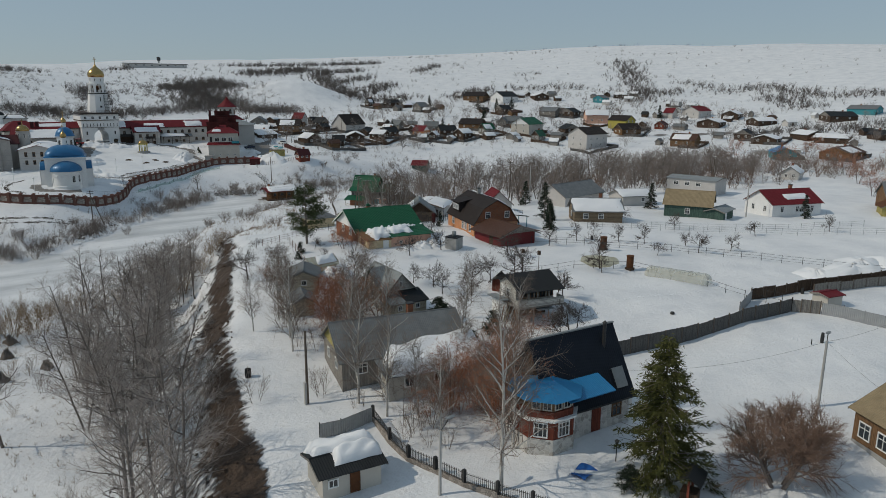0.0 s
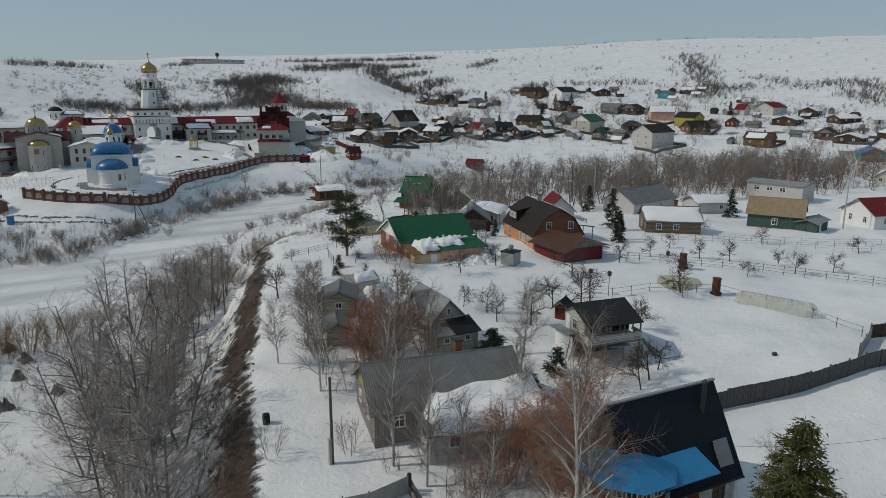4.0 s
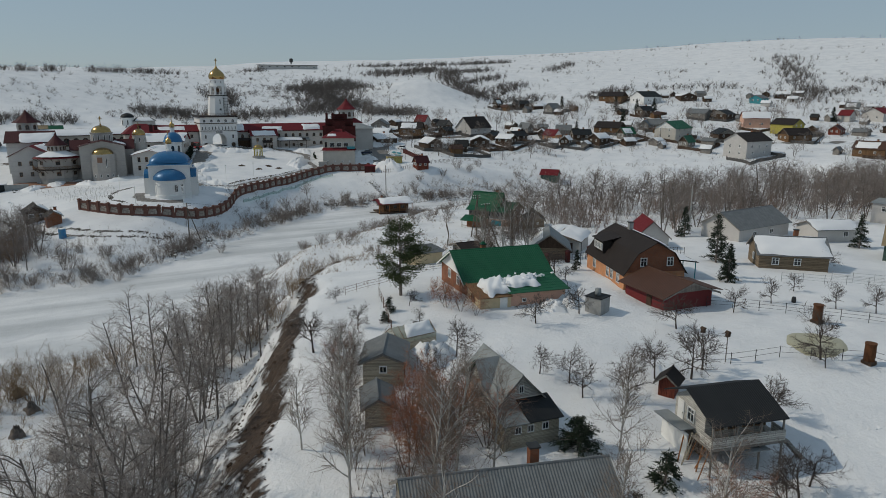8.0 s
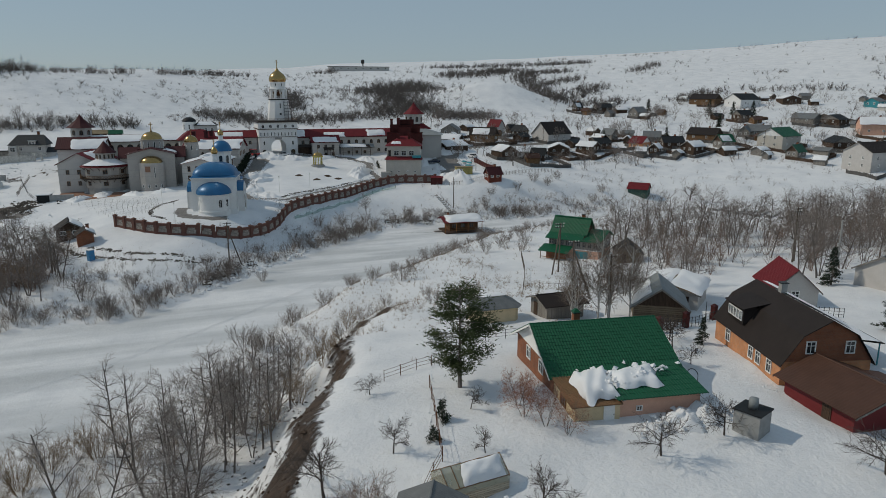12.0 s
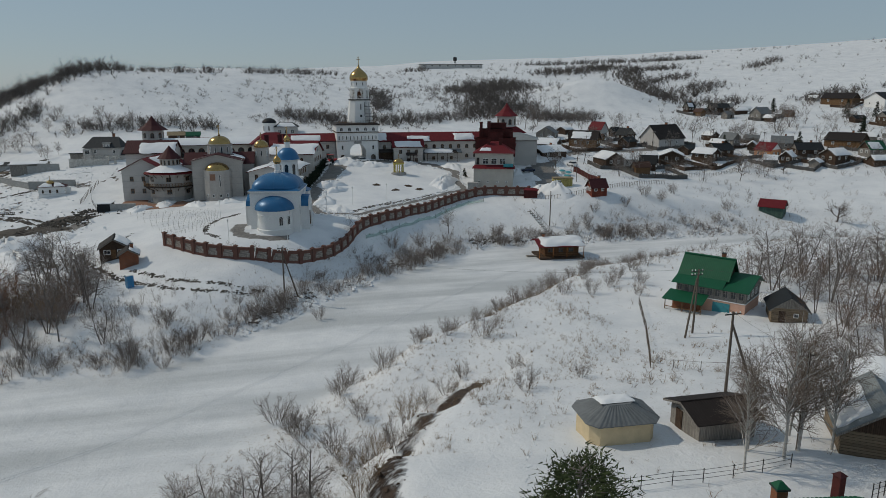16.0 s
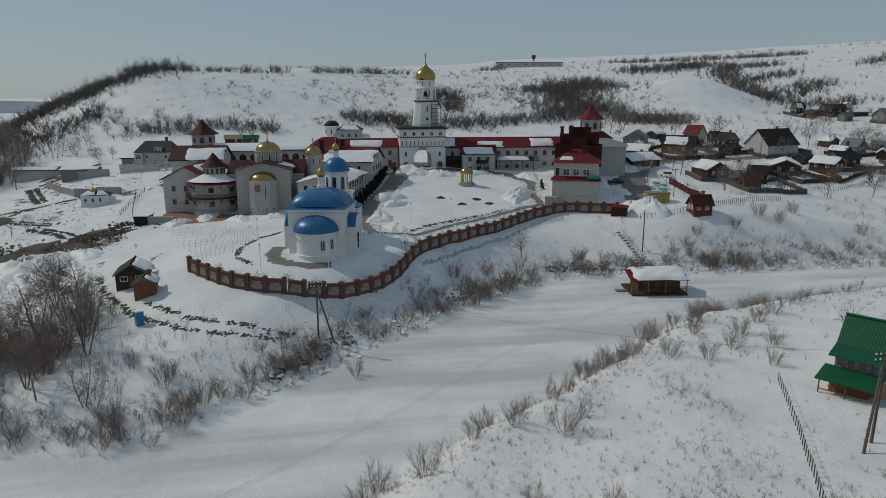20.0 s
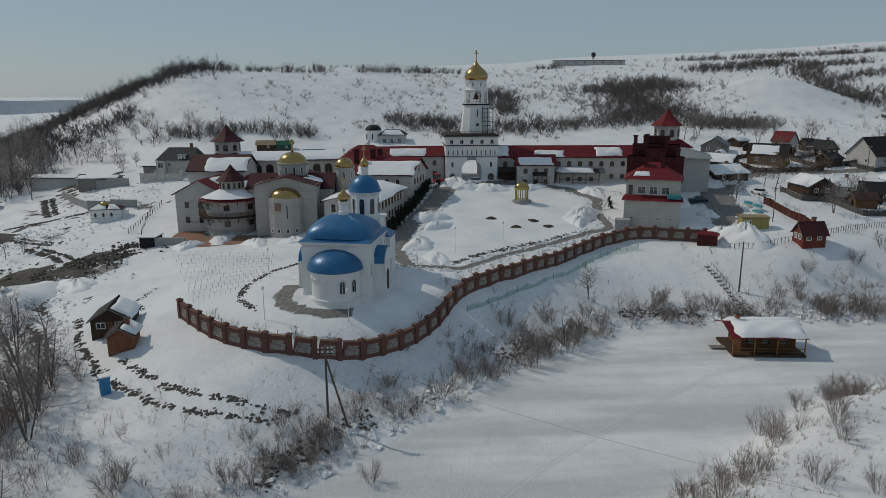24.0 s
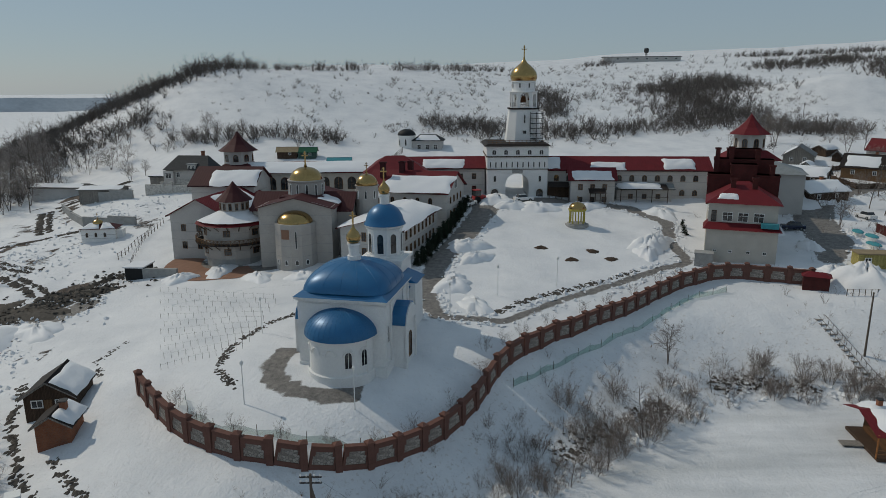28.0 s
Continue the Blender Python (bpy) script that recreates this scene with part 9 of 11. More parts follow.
car(66.2, 126.5, 170, CARDARK, "dark blue car parked in the yard")
car(84.5, 134.0, 100, CARWHITE, "light grey car on the village road")
car(17.6, 147.6, 15, CARWHITE, "white car by the gatehouse")
car(5.6, 143.6, 60, CARWHITE, "white car beside the wing")
_r = thing("red_tractor", 8.0, 146.8, gz(8.0, 146.8), 30, "red snow-clearing tractor by the gate", "tractor")
part("body", M().box(-1.6, 1.2, -0.6, 0.6, 0.6, 1.4), CARRED, _r)
part("cab", M().box(-1.5, -0.1, -0.7, 0.7, 1.4, 2.6), GLASS, _r)
part("cab_roof", M().box(-1.6, 0.0, -0.8, 0.8, 2.6, 2.72), CARRED, _r)
part("bucket", M().box(1.4, 2.3, -1.0, 1.0, 0.1, 0.8), CARRED, _r)
for _u, _v, _q in ((-1.0, -0.8, 0.7), (-1.0, 0.8, 0.7), (0.8, -0.75, 0.5), (0.8, 0.75, 0.5)):
    part("wheel", M().tube((0, -0.18, 0), (0, 0.18, 0), _q, _q, 18), RUBBER, _r, at=pose(_u, _v, _q - 0.05))
# the yard by the village road: container, pillars, boats under covers
_r = thing("yellow_container", 68.4, 105.2, gz(68.4, 105.2), -10, "ochre yellow container with a flat roof", "container")
part("body", M().box(-2.6, 2.6, -1.4, 1.4, -0.4, 2.1), WOODYELLOW, _r)
part("roof", M().box(-2.8, 2.8, -1.6, 1.6, 2.1, 2.3), OCHREROOF, _r)
window(_r, -1.2, -1.4, 0.8, -90, 1.0, 0.8)
for _i, (_x, _y) in enumerate(((75.6, 121.5), (76.0, 118.0), (73.6, 113.4))):
    _r = thing("covered_boat", _x, _y, gz(_x, _y), 75 + 8 * _i, "small boat under a turquoise cover", "boat", "covered boats in the yard")
    part("hull", M().lathe([(0, -0.2), (0.7, 0.0), (1.0, 0.7), (1.05, 0.9)], 18), WHITEPAINT, _r, at=Matrix.Diagonal((1.7, 0.8, 0.8, 1)))
    part("cover", M().lathe(dome(1.1, 0.9, 0.5), 18), TEAL, _r, at=Matrix.Diagonal((1.7, 0.8, 0.8, 1)))
_r = thing("red_brick_gate_hut", 57.2, 100.6, gz(57.2, 100.6), -25, "small red brick hut with a red roof by the wall", "hut")
part("wall", M().box(-1.8, 1.8, -1.2, 1.2, -1.0, 1.9), BRICKDARK, _r)
part("roof", M().prism([(-2.1, -1.5), (2.1, -1.5), (2.1, 1.5), (-2.1, 1.5)], 1.9, 2.4, [(-1.0, -0.1), (1.0, -0.1), (1.0, 0.1), (-1.0, 0.1)]), REDROOF, _r)
_line = [(62.5, 100.5), (70.0, 98.0), (77.0, 96.0)]
board_fence([(79.0, 101.0), (79.5, 112.0), (80.5, 124.0)], 1.7, BRICKDARK, "brick-red board fence round a yard", 9)
# boards down the bank by the boathouse
_r = thing("bank_stair", 55.6, 86.0, gz(55.6, 86.0), 100, "dark plank stair on the creek bank", "stair")
_o = gz(55.6, 86.0)
for _i in range(16):
    _d = -7.0 + _i * 0.95
    _x, _y = 55.6 + _d * math.cos(radians(100)), 86.0 + _d * math.sin(radians(100))
    part("tread", M().box(_d, _d + 0.9, -0.5, 0.5, 0.05, 0.15), WOODGREY, _r, at=pose(0, 0, gz(_x, _y) - _o))
for _s in (-0.55, 0.55):
    _m = M()
    for _i in range(15):
        _d, _e = -7.0 + _i * 0.95, -6.05 + _i * 0.95
        _z0, _z1 = (gz(55.6 + q * math.cos(radians(100)), 86.0 + q * math.sin(radians(100))) - _o for q in (_d, _e))
        _m.tube((_d, _s, _z0 + 0.9), (_e, _s, _z1 + 0.9), 0.04, 0.04, 4).tube((_d, _s, _z0 - 0.2), (_d, _s, _z0 + 0.9), 0.04, 0.04, 4)
    part("handrail", _m, POLEWOOD, _r)
# posts with wrack on the flood meadow
for _i, (_x, _y) in enumerate(((-38.5, -38.0), (-39.5, -43.5), (-36.0, -50.0), (-41.0, -52.0), (-40, -33))):
    heap("driftwood_snag", _x, _y, 0.7, 0.9, 160 + _i, BARK, "dark driftwood caught on a post", "driftwood", rough_=0.6)
# the brown paved forecourt round the guest house
_rows = []
for _i in range(9):
    _q = 6.4 + 6.4 * _i / 8
    _rows.append([(_q * math.cos(_a), _q * 0.95 * math.sin(_a), gz(-37.0 + _q * math.cos(_a), 119.5 + _q * 0.95 * math.sin(_a)) + 0.06) for _a in (radians(150 + 5 * _j) for _j in range(31))])
_ob = new("forecourt", M().sheet(_rows).mesh("forecourt", PAVING, True))
_ob.location = (-37.0, 119.5, 0)
tagged(_ob, "brown paved forecourt cleared of snow", "pavement", kind="structure")
mesh_fence([(-60.7, 123.6), (-61.2, 133.6), (-60.8, 145.7)], 1.2, "low dark fence beside the snowy lawn", 1.6, 2, WOODDARK, 0.07)
mesh_fence([(-16.0, 187.0), (-12.0, 205.0)], 1.6, "dark fence climbing the hill foot", 1.2, 3, WOODDARK, 0.08)


def yard_fence(x, y, yaw, w, d, seed):
    """A weathered fence round three sides of a village yard."""
    rnd = random.Random(seed)
    c, s = math.cos(radians(yaw)), math.sin(radians(yaw))
    line = [(x + u * c - v * s, y + u * s + v * c) for u, v in ((-w, 0), (-w, -d), (w, -d), (w, 0))]
    r = thing("yard_fence", x, y, gz(x, y), 0, "weathered grey board fence round a village yard", "fence", "yard fences of the village")
    m, q = M(), M()
    pts = runs(line, 0.5)
    for i, (a, b) in enumerate(zip(pts, pts[1:])):
        h = 1.25 + rnd.uniform(-0.12, 0.12)
        za, zb = gz(*a) - gz(x, y), gz(*b) - gz(x, y)
        for k in (-0.025, 0.025):
            m.face((a[0] - x + k, a[1] - y + k, za - 0.2), (b[0] - x + k, b[1] - y + k, zb - 0.2), (b[0] - x + k, b[1] - y + k, zb + h), (a[0] - x + k, a[1] - y + k, za + h))
        if i % 5 == 0:
            q.tube((a[0] - x, a[1] - y, za - 0.3), (a[0] - x, a[1] - y, za + 1.6), 0.07, 0.07, 4)
    tagged(part("boarding", m, FENCEGREY if seed % 3 else WOODDARK, r), kind="stuff")
    tagged(part("post_row", q, WOODDARK, r), kind="stuff")


_rf = random.Random(5)
for _i, _h in enumerate(ROW_A[3:] + ROW_B + ROW_C[:12]):
    if _h[1] > 100 or _h[0] > 190:
        yard_fence(_h[0] + _rf.uniform(-3, 3), _h[1] + _rf.uniform(-2, 2), _h[3] % 90 - 45 if _h[3] % 90 > 45 else _h[3] % 90, _rf.uniform(8, 12), _rf.uniform(7, 12), _i)
# ---------------------------------------------------------------- trees and bushes
class Wood:
    """Grows branches into two meshes: the stems, and the fine crown."""

    def __init__(self, seed):
        self.r = random.Random(seed)
        self.stem, self.crown = M(), M()

    def limb(self, m, pts, r0, r1, n):
        s = len(m.v)
        k = len(pts)
        for i, p in enumerate(pts):
            d = (pts[min(i + 1, k - 1)] - pts[max(i - 1, 0)])
            q = d.to_track_quat("Z", "Y")
            r = r0 + (r1 - r0) * i / (k - 1)
            for j in range(n):
                a = 2 * math.pi * j / n
                m.v.append(tuple(p + q @ Vector((r * math.cos(a), r * math.sin(a), 0))))
        for i in range(k - 1):
            for j in range(n):
                m.f.append((s + i * n + j, s + i * n + (j + 1) % n, s + (i + 1) * n + (j + 1) % n, s + (i + 1) * n + j))

    def twig(self, m, a, b, r):
        """A fine twig: a slim three-sided spike."""
        q, s = (b - a).to_track_quat("Z", "Y"), len(m.v)
        for j in range(3):
            m.v.append(tuple(a + q @ Vector((r * math.cos(2.094 * j), r * math.sin(2.094 * j), 0))))
        m.v.append(tuple(b))
        m.f.extend(((s, s + 1, s + 3), (s + 1, s + 2, s + 3), (s + 2, s, s + 3)))

    def way(self, d, angle):
        """A direction that leans by an angle from d, at a random bearing."""
        ax = d.orthogonal().normalized()
        ax.rotate(Matrix.Rotation(self.r.uniform(0, 2 * math.pi), 3, d))
        out = d.copy()
        out.rotate(Matrix.Rotation(angle, 3, ax))
        return out

    def grow(self, p, d, length, r, level, spec):
        r_ = self.r
        segs = 1 if level == spec["levels"] else (7, 5, 3, 2)[min(level, 3)]
        pts, q, dd = [p.copy()], p.copy(), d.normalized()
        for i in range(segs):
            bend = spec["bend"] * (1 if level else 0.35)
            dd = (dd + Vector((r_.gauss(0, bend), r_.gauss(0, bend), r_.gauss(0, bend * 0.6) + (spec["up"] if level < spec["levels"] else -spec["droop"]) * 0.12))).normalized()
            q = q + dd * length / segs
            pts.append(q.copy())
        last = level == spec["levels"]
        m = self.stem if level <= spec.get("thick", 1) else self.crown
        if last:
            self.twig(m, pts[0], pts[-1], max(r, spec["tip"]))
            return
        self.limb(m, pts, r, max(r * (0.35 if level < 2 else 0.5), spec["tip"]), 6 if level == 0 else 4 if level == 1 else 3)
        n = spec["kids"][level]
        for i in range(n):
            t = spec["bare"] + (1 - spec["bare"]) * (i + r_.random()) / n if level == 0 else 0.25 + 0.75 * (i + r_.random()) / n
            k = min(int(t * segs), segs - 1)
            at = pts[k].lerp(pts[k + 1], t * segs - k)
            way = self.way((pts[k + 1] - pts[k]).normalized(), radians(r_.gauss(spec["angle"][level], 9)))
            ll = length * spec["ratio"][level] * (1.15 - 0.6 * t if level == 0 else 1.0) * r_.uniform(0.7, 1.2)
            self.grow(at, way, ll, max(r * (0.5 if level == 0 else 0.55) * (1.1 - 0.6 * t), spec["tip"]), level + 1, spec)


ALDER = dict(levels=3, bend=0.12, up=0.22, droop=-0.05, tip=0.0072, kids=(20, 8, 6), angle=(54, 46, 46), ratio=(0.33, 0.46, 0.55), bare=0.26)
MIDTREE = dict(levels=3, bend=0.13, up=0.12, droop=0.0, tip=0.010, kids=(15, 7, 5), angle=(58, 50, 46), ratio=(0.42, 0.48, 0.6), bare=0.26)
BIRCH = dict(levels=3, bend=0.09, up=0.3, droop=1.1, tip=0.008, kids=(24, 9, 6), angle=(40, 42, 55), ratio=(0.34, 0.5, 0.8), bare=0.2)
FRUIT = dict(levels=3, bend=0.17, up=0.2, droop=-0.1, tip=0.009, kids=(11, 10, 9), angle=(55, 46, 44), ratio=(0.8, 0.52, 0.55), bare=0.35)
WILLOW = dict(levels=3, bend=0.15, up=0.25, droop=0.1, tip=0.010, kids=(11, 9, 7), angle=(50, 40, 36), ratio=(0.85, 0.5, 0.5), bare=0.25)
OLDWILLOW = dict(levels=3, bend=0.12, up=0.2, droop=0.25, tip=0.008, kids=(12, 13, 11), angle=(46, 44, 40), ratio=(0.75, 0.55, 0.7), bare=0.3)
SHRUB = dict(levels=2, bend=0.09, up=0.3, droop=-0.2, tip=0.006, kids=(12, 7), angle=(30, 34), ratio=(0.5, 0.55), bare=0.12, thick=0)
TWIGGY = dict(levels=2, bend=0.10, up=0.15, droop=-0.1, tip=0.006, kids=(9, 5), angle=(34, 36), ratio=(0.5, 0.55), bare=0.2, thick=0)


def bare_tree(name, seed, spec, height, r0, stems, bark, twig, lean=0.12, label="", category="tree"):
    """A leafless tree with its base at the origin; stems: how many trunks."""
    w = Wood(seed)
    for i in range(stems):
        a = 2 * math.pi * i / stems + w.r.uniform(0, 1)
        tilt = (lean if stems > 1 else lean * 0.4) * w.r.uniform(0.5, 1.4)
        d = Vector((math.cos(a) * tilt, math.sin(a) * tilt, 1))
        off = 0.0 if stems == 1 else 0.10 * stems ** 0.5
        w.grow(Vector((off * math.cos(a), off * math.sin(a), -0.3)), d, height * w.r.uniform(0.75, 1.0) if stems > 1 else height, r0 * (w.r.uniform(0.7, 1.0) if stems > 1 else 1), 0, spec)
    return w.stem.mesh("trunk", bark), w.crown.mesh("twigs", twig), label, category, name


def needle_tree(name, seed, height, width, kind, bark, needles, label):
    rnd = random.Random(seed)
    st, cr = M(), M()
    st.tube((0, 0, -0.3), (rnd.uniform(-0.1, 0.1), 0, height * 0.96), height * 0.017 + 0.05, 0.02, 7)
    n = int(height * {"pine": 10, "spruce": 12, "thuja": 17}[kind])
    for i in range(n):
        t = (i + rnd.random()) / n
        base = 0.06 if kind != "pine" else 0.14
        z = height * (base + (0.97 - base) * t)
        if kind == "pine":
            reach = width * (0.55 + 0.45 * math.sin(math.pi * min(1, t * 1.15))) * rnd.uniform(0.55, 1.1)
        elif kind == "thuja":
            reach = width * (1 - t) ** 0.75 * rnd.uniform(0.55, 1.15) + 0.15
        else:
            reach = width * (1 - t) * rnd.uniform(0.75, 1.1) + 0.1
        a = rnd.uniform(0, 2 * math.pi)
        rise = {"pine": rnd.uniform(-0.1, 0.55), "spruce": rnd.uniform(-0.35, -0.05), "thuja": rnd.uniform(-0.1, 0.45)}[kind]
        tip = Vector((reach * math.cos(a), reach * math.sin(a), z + reach * rise))
        st.tube((0, 0, z), tuple(tip), 0.03 + 0.01 * reach, 0.012, 3)
        k = int(16 + reach * {"pine": 44, "spruce": 34, "thuja": 52}[kind])
        for j in range(k):
            s = rnd.uniform(0.25 if kind != "pine" else 0.45, 1.08)
            c = Vector((0, 0, z)).lerp(tip, s) + Vector((rnd.gauss(0, 0.16), rnd.gauss(0, 0.16), rnd.gauss(0, 0.10))) * (1.0 if kind != "pine" else 2.0)
            d = Vector((math.cos(a) + rnd.gauss(0, 0.7), math.sin(a) + rnd.gauss(0, 0.7), rise + rnd.gauss(0, 0.5))).normalized()
            w_ = Vector((rnd.gauss(0, 1), rnd.gauss(0, 1), rnd.gauss(0, 1))).cross(d).normalized()
            if kind == "thuja":
                c.z -= 0.22 * reach * s * s
                d.z -= 0.35
            ln = rnd.uniform(0.16, 0.40) * (1.2 if kind == "pine" else 1.0)
            cr.face(c - w_ * 0.045, c + d * ln, c + w_ * 0.045)
    return st.mesh("trunk", bark), cr.mesh("needles", needles), label, "tree", name


_plants = {}


def plant(kind, x, y, scale=1.0, yaw=None, group=""):
    stem, crown, label, cat, name = _plants[kind]
    rnd = random.Random(int(x * 131 + y * 17))
    k = scale * rnd.uniform(0.93, 1.07)
    r = new(name)
    r.empty_display_size = 0.3
    r.matrix_world = pose(x, y, gz(x, y), 0, 0, rnd.uniform(0, 360) if yaw is None else yaw) @ Matrix.Diagonal((k, k, k, 1))
    tagged(r, label, cat, group)
    part("trunk", stem, None, r)
    part("crown", crown, None, r)


for _i in range(4):
    _plants["alder%d" % _i] = bare_tree("alder_tree", 10 + _i, ALDER, 12.5, 0.15, 1 if _i < 2 else 2 + _i % 2, BARK, TWIGGREY, 0.2, "tall bare dark alder on the slope below the cliff")
for _i in range(3):
    _plants["birch%d" % _i] = bare_tree("birch_tree", 30 + _i, BIRCH, 10.5, 0.13, 1 + (_i == 2), BIRCHBARK, TWIGPALE, 0.15, "bare birch with pale bark and hanging twigs")
    _plants["fruit%d" % _i] = bare_tree("fruit_tree", 40 + _i, FRUIT, 2.8, 0.09, 1, BARKDARK, BARKDARK, 0.3, "bare spreading fruit tree in the snow")
    _plants["red%d" % _i] = bare_tree("russet_tree", 50 + _i, MIDTREE, 7.5, 0.07, 4, BARK, TWIGRED, 0.32, "dense russet-twigged tree beside the fence")
    _plants["grey%d" % _i] = bare_tree("grey_tree", 60 + _i, MIDTREE, 9.0, 0.13, 1 + _i, BARK, TWIG, 0.22, "bare grey tree in the creek wood")
    _plants["shrub%d" % _i] = bare_tree("grey_bush", 70 + _i, SHRUB, 2.6, 0.022, 10, BARK, TWIG, 0.45, "bare grey-brown bush in the snow", "bush")
    _plants["tan%d" % _i] = bare_tree("brown_bush", 80 + _i, SHRUB, 4.2, 0.028, 14, TWIGTAN, TWIGTAN, 0.42, "dense brown bush on the flood meadow", "bush")
    _plants["whip%d" % _i] = bare_tree("young_shoots", 90 + _i, TWIGGY, 2.2, 0.017, 5, BARK, TWIG, 0.25, "thin leafless shoots on the bank", "bush")
_plants["willow"] = bare_tree("old_willow", 3, OLDWILLOW, 3.6, 0.15, 4, BARK, TWIGBROWN, 0.6, "broad old willow with a crooked trunk")
_plants["bigtree"] = bare_tree("spreading_tree", 5, WILLOW, 4.6, 0.3, 1, BARK, TWIG, 0.3, "large spreading bare tree above the field")
_plants["pine"] = needle_tree("pine_tree", 4, 9.3, 3.0, "pine", BARK, NEEDLE, "dark green pine beside the green-roofed house")
_plants["thuja"] = needle_tree("spruce_tree", 6, 10.2, 3.3, "thuja", BARK, THUJA, "tall yellow-green conifer in the front garden")
_plants["spruce"] = needle_tree("spruce_tree", 7, 7.0, 1.8, "spruce", BARK, NEEDLEDARK, "dark pointed spruce by the houses")
_plants["baby"] = needle_tree("young_spruce", 8, 2.2, 0.9, "spruce", BARK, NEEDLEDARK, "small dark spruce in the garden")
_plants["juniper"] = needle_tree("juniper_bush", 9, 3.0, 1.9, "thuja", BARK, NEEDLEDARK, "dark spreading juniper beside the cottage")
_plants["column"] = needle_tree("column_conifer", 12, 3.0, 0.55, "thuja", BARK, NEEDLEDARK, "narrow dark conifer along the drive")

plant("thuja", -4.8, -116.6, 1.15)
plant("pine", 1.4, -48.0)
plant("willow", 1.2, -122.8, 1.45)
plant("willow", 6.4, -121.4, 1.15)
plant("bigtree", 138.0, 78.5, 1.0)
for _x, _y, _k in ((53.4, -49.8, 1.05), (45.0, -59.0, 0.75), (87.0, -51.5, 0.9), (103.5, -78.5, 0.7), (47.0, -57.5, 0.6), (30.0, -45.5, 0.42), (68, -30, 0.9), (215, 150, 1.0), (225, 160, 1.1), (255, 200, 1.2), (268, 196, 1.0), (274, 188, 1.1), (232, 222, 1.3), (186, 150, 0.9), (318, 105, 1.2), (158, 157, 0.8)):
    plant("spruce", _x, _y, _k)
for _x, _y, _k in ((-3.8, -55.3, 0.6), (-2.2, -53.0, 0.75), (3.4, -88.8, 1.3), (-1.0, -90.5, 0.9), (47.0, 131.0, 0.8), (46.0, 127.0, 0.7)):
    plant("baby", _x, _y, _k)
plant("juniper", 0.6, -82.6, 0.9)
plant("juniper", -7.5, -116.0, 0.6)
for _i in range(22):
    _t = _i / 21
    plant("column", -4.3 + 9.2 * _t ** 0.95 + (0.4 if _i % 2 else 0), 108.5 + 34.0 * _t, 0.9, group="avenue of small conifers")
# the wood at the foot of the cliff
_rnd = random.Random(21)
_n = 0
while _n < 56:
    _k = _rnd.random()
    _i = _k * (len(CLIFF) - 3) + 0.6
    _j = int(_i)
    (_ax, _ay), (_bx, _by) = CLIFF[_j], CLIFF[_j + 1]
    _px, _py = _ax + (_bx - _ax) * (_i - _j), _ay + (_by - _ay) * (_i - _j)
    _d = abs(_rnd.gauss(11.5, 4.6))
    if _d < 6.2 or _py > -26 or _py < -109 or (_py < -76 and _d > 12) or (_py < -98 and _d > 9.5):
        continue
    plant("alder%d" % (_n % 4), _px - _d, _py + _d * 0.25, _rnd.uniform(0.75, 1.1) * (0.75 if _py > -45 else 1.12 if _py < -75 else 1.0), group="wood below the cliff")
    _n += 1
for _i in range(18):
    plant("whip%d" % (_i % 3), -30 + _rnd.gauss(0, 6) + 0.25 * _i, -88 + 2.4 * _i + _rnd.gauss(0, 2), _rnd.uniform(0.9, 2.0))
for _x, _y, _k in ((-41, -34, 1.2), (-38, -36, 1.3), (-44, -37, 1.0), (-35, -33, 1.1), (-47, -33, 1.0), (-33, -30, 0.9), (-29, -29, 1.0), (-12, -26, 0.8), (-9, -23, 0.8), (-6, -27, 0.9), (-13, -31, 0.9), (-10, -33, 0.8), (-3, -16, 0.7), (0, -14, 0.7), (-6, -12, 0.6), (-50, -40, 1.1)):
    plant("tan%d" % (int(abs(_x)) % 3), _x, _y, _k)
# birches and russet trees along the gardens
for _x, _y, _k in ((-10.4, -106.5, 0.85), (-15.0, -110.0, 1.22), (-14.6, -102.2, 0.75), (-15.6, -95.6, 0.85), (-16.5, -92.2, 0.9), (-13.5, -97.5, 0.7), (-16.6, -79.0, 0.85), (-15.4, -76.0, 0.75), (-14.2, -70.5, 0.8), (-13.0, -84.0, 0.9), (-11.0, -82.0, 0.95), (-9.0, -80.5, 0.9), (-7.0, -82.5, 0.8), (-11.8, -66.0, 0.7), (-4.5, -92.5, 0.75), (-1.0, -96.5, 0.9), (3.5, -84.0, 0.7), (22.8, -32.8, 0.85), (24.6, -34.6, 0.95), (26.8, -33.6, 0.9), (29.5, -34.0, 0.85), (28.2, -31.0, 0.8), (31.5, -32.0, 0.7), (0.5, -112.5, 0.6), (20.5, -35.5, 0.7), (-18.0, -72.0, 0.6)):
    plant("birch%d" % (int(abs(_x * 3)) % 3), _x, _y, _k)
for _x, _y, _k in ((-7.6, -103.8, 1.1), (-9.2, -104.6, 1.0), (-10.0, -98.0, 0.95), (-7.5, -98.6, 0.9), (-5.0, -99.5, 0.9), (-8.5, -101.0, 0.75), (-3.0, -98.0, 0.85), (-10.5, -76.5, 0.8), (-8.0, -77.0, 0.85), (-9.5, -73.5, 0.7), (-6.2, -75.5, 0.75), (-7.5, -71.5, 0.65), (-12.0, -79.0, 0.7), (-5.5, -79.0, 0.7), (5.0, -93.5, 0.55), (4.6, -57.0, 0.5), (3.8, -55.0, 0.5), (4.4, -53.0, 0.45), (5.6, -58.6, 0.4), (-11.5, -62.5, 0.5), (-13.5, -99.5, 0.7)):
    plant("red%d" % (int(abs(_y)) % 3), _x, _y, _k)
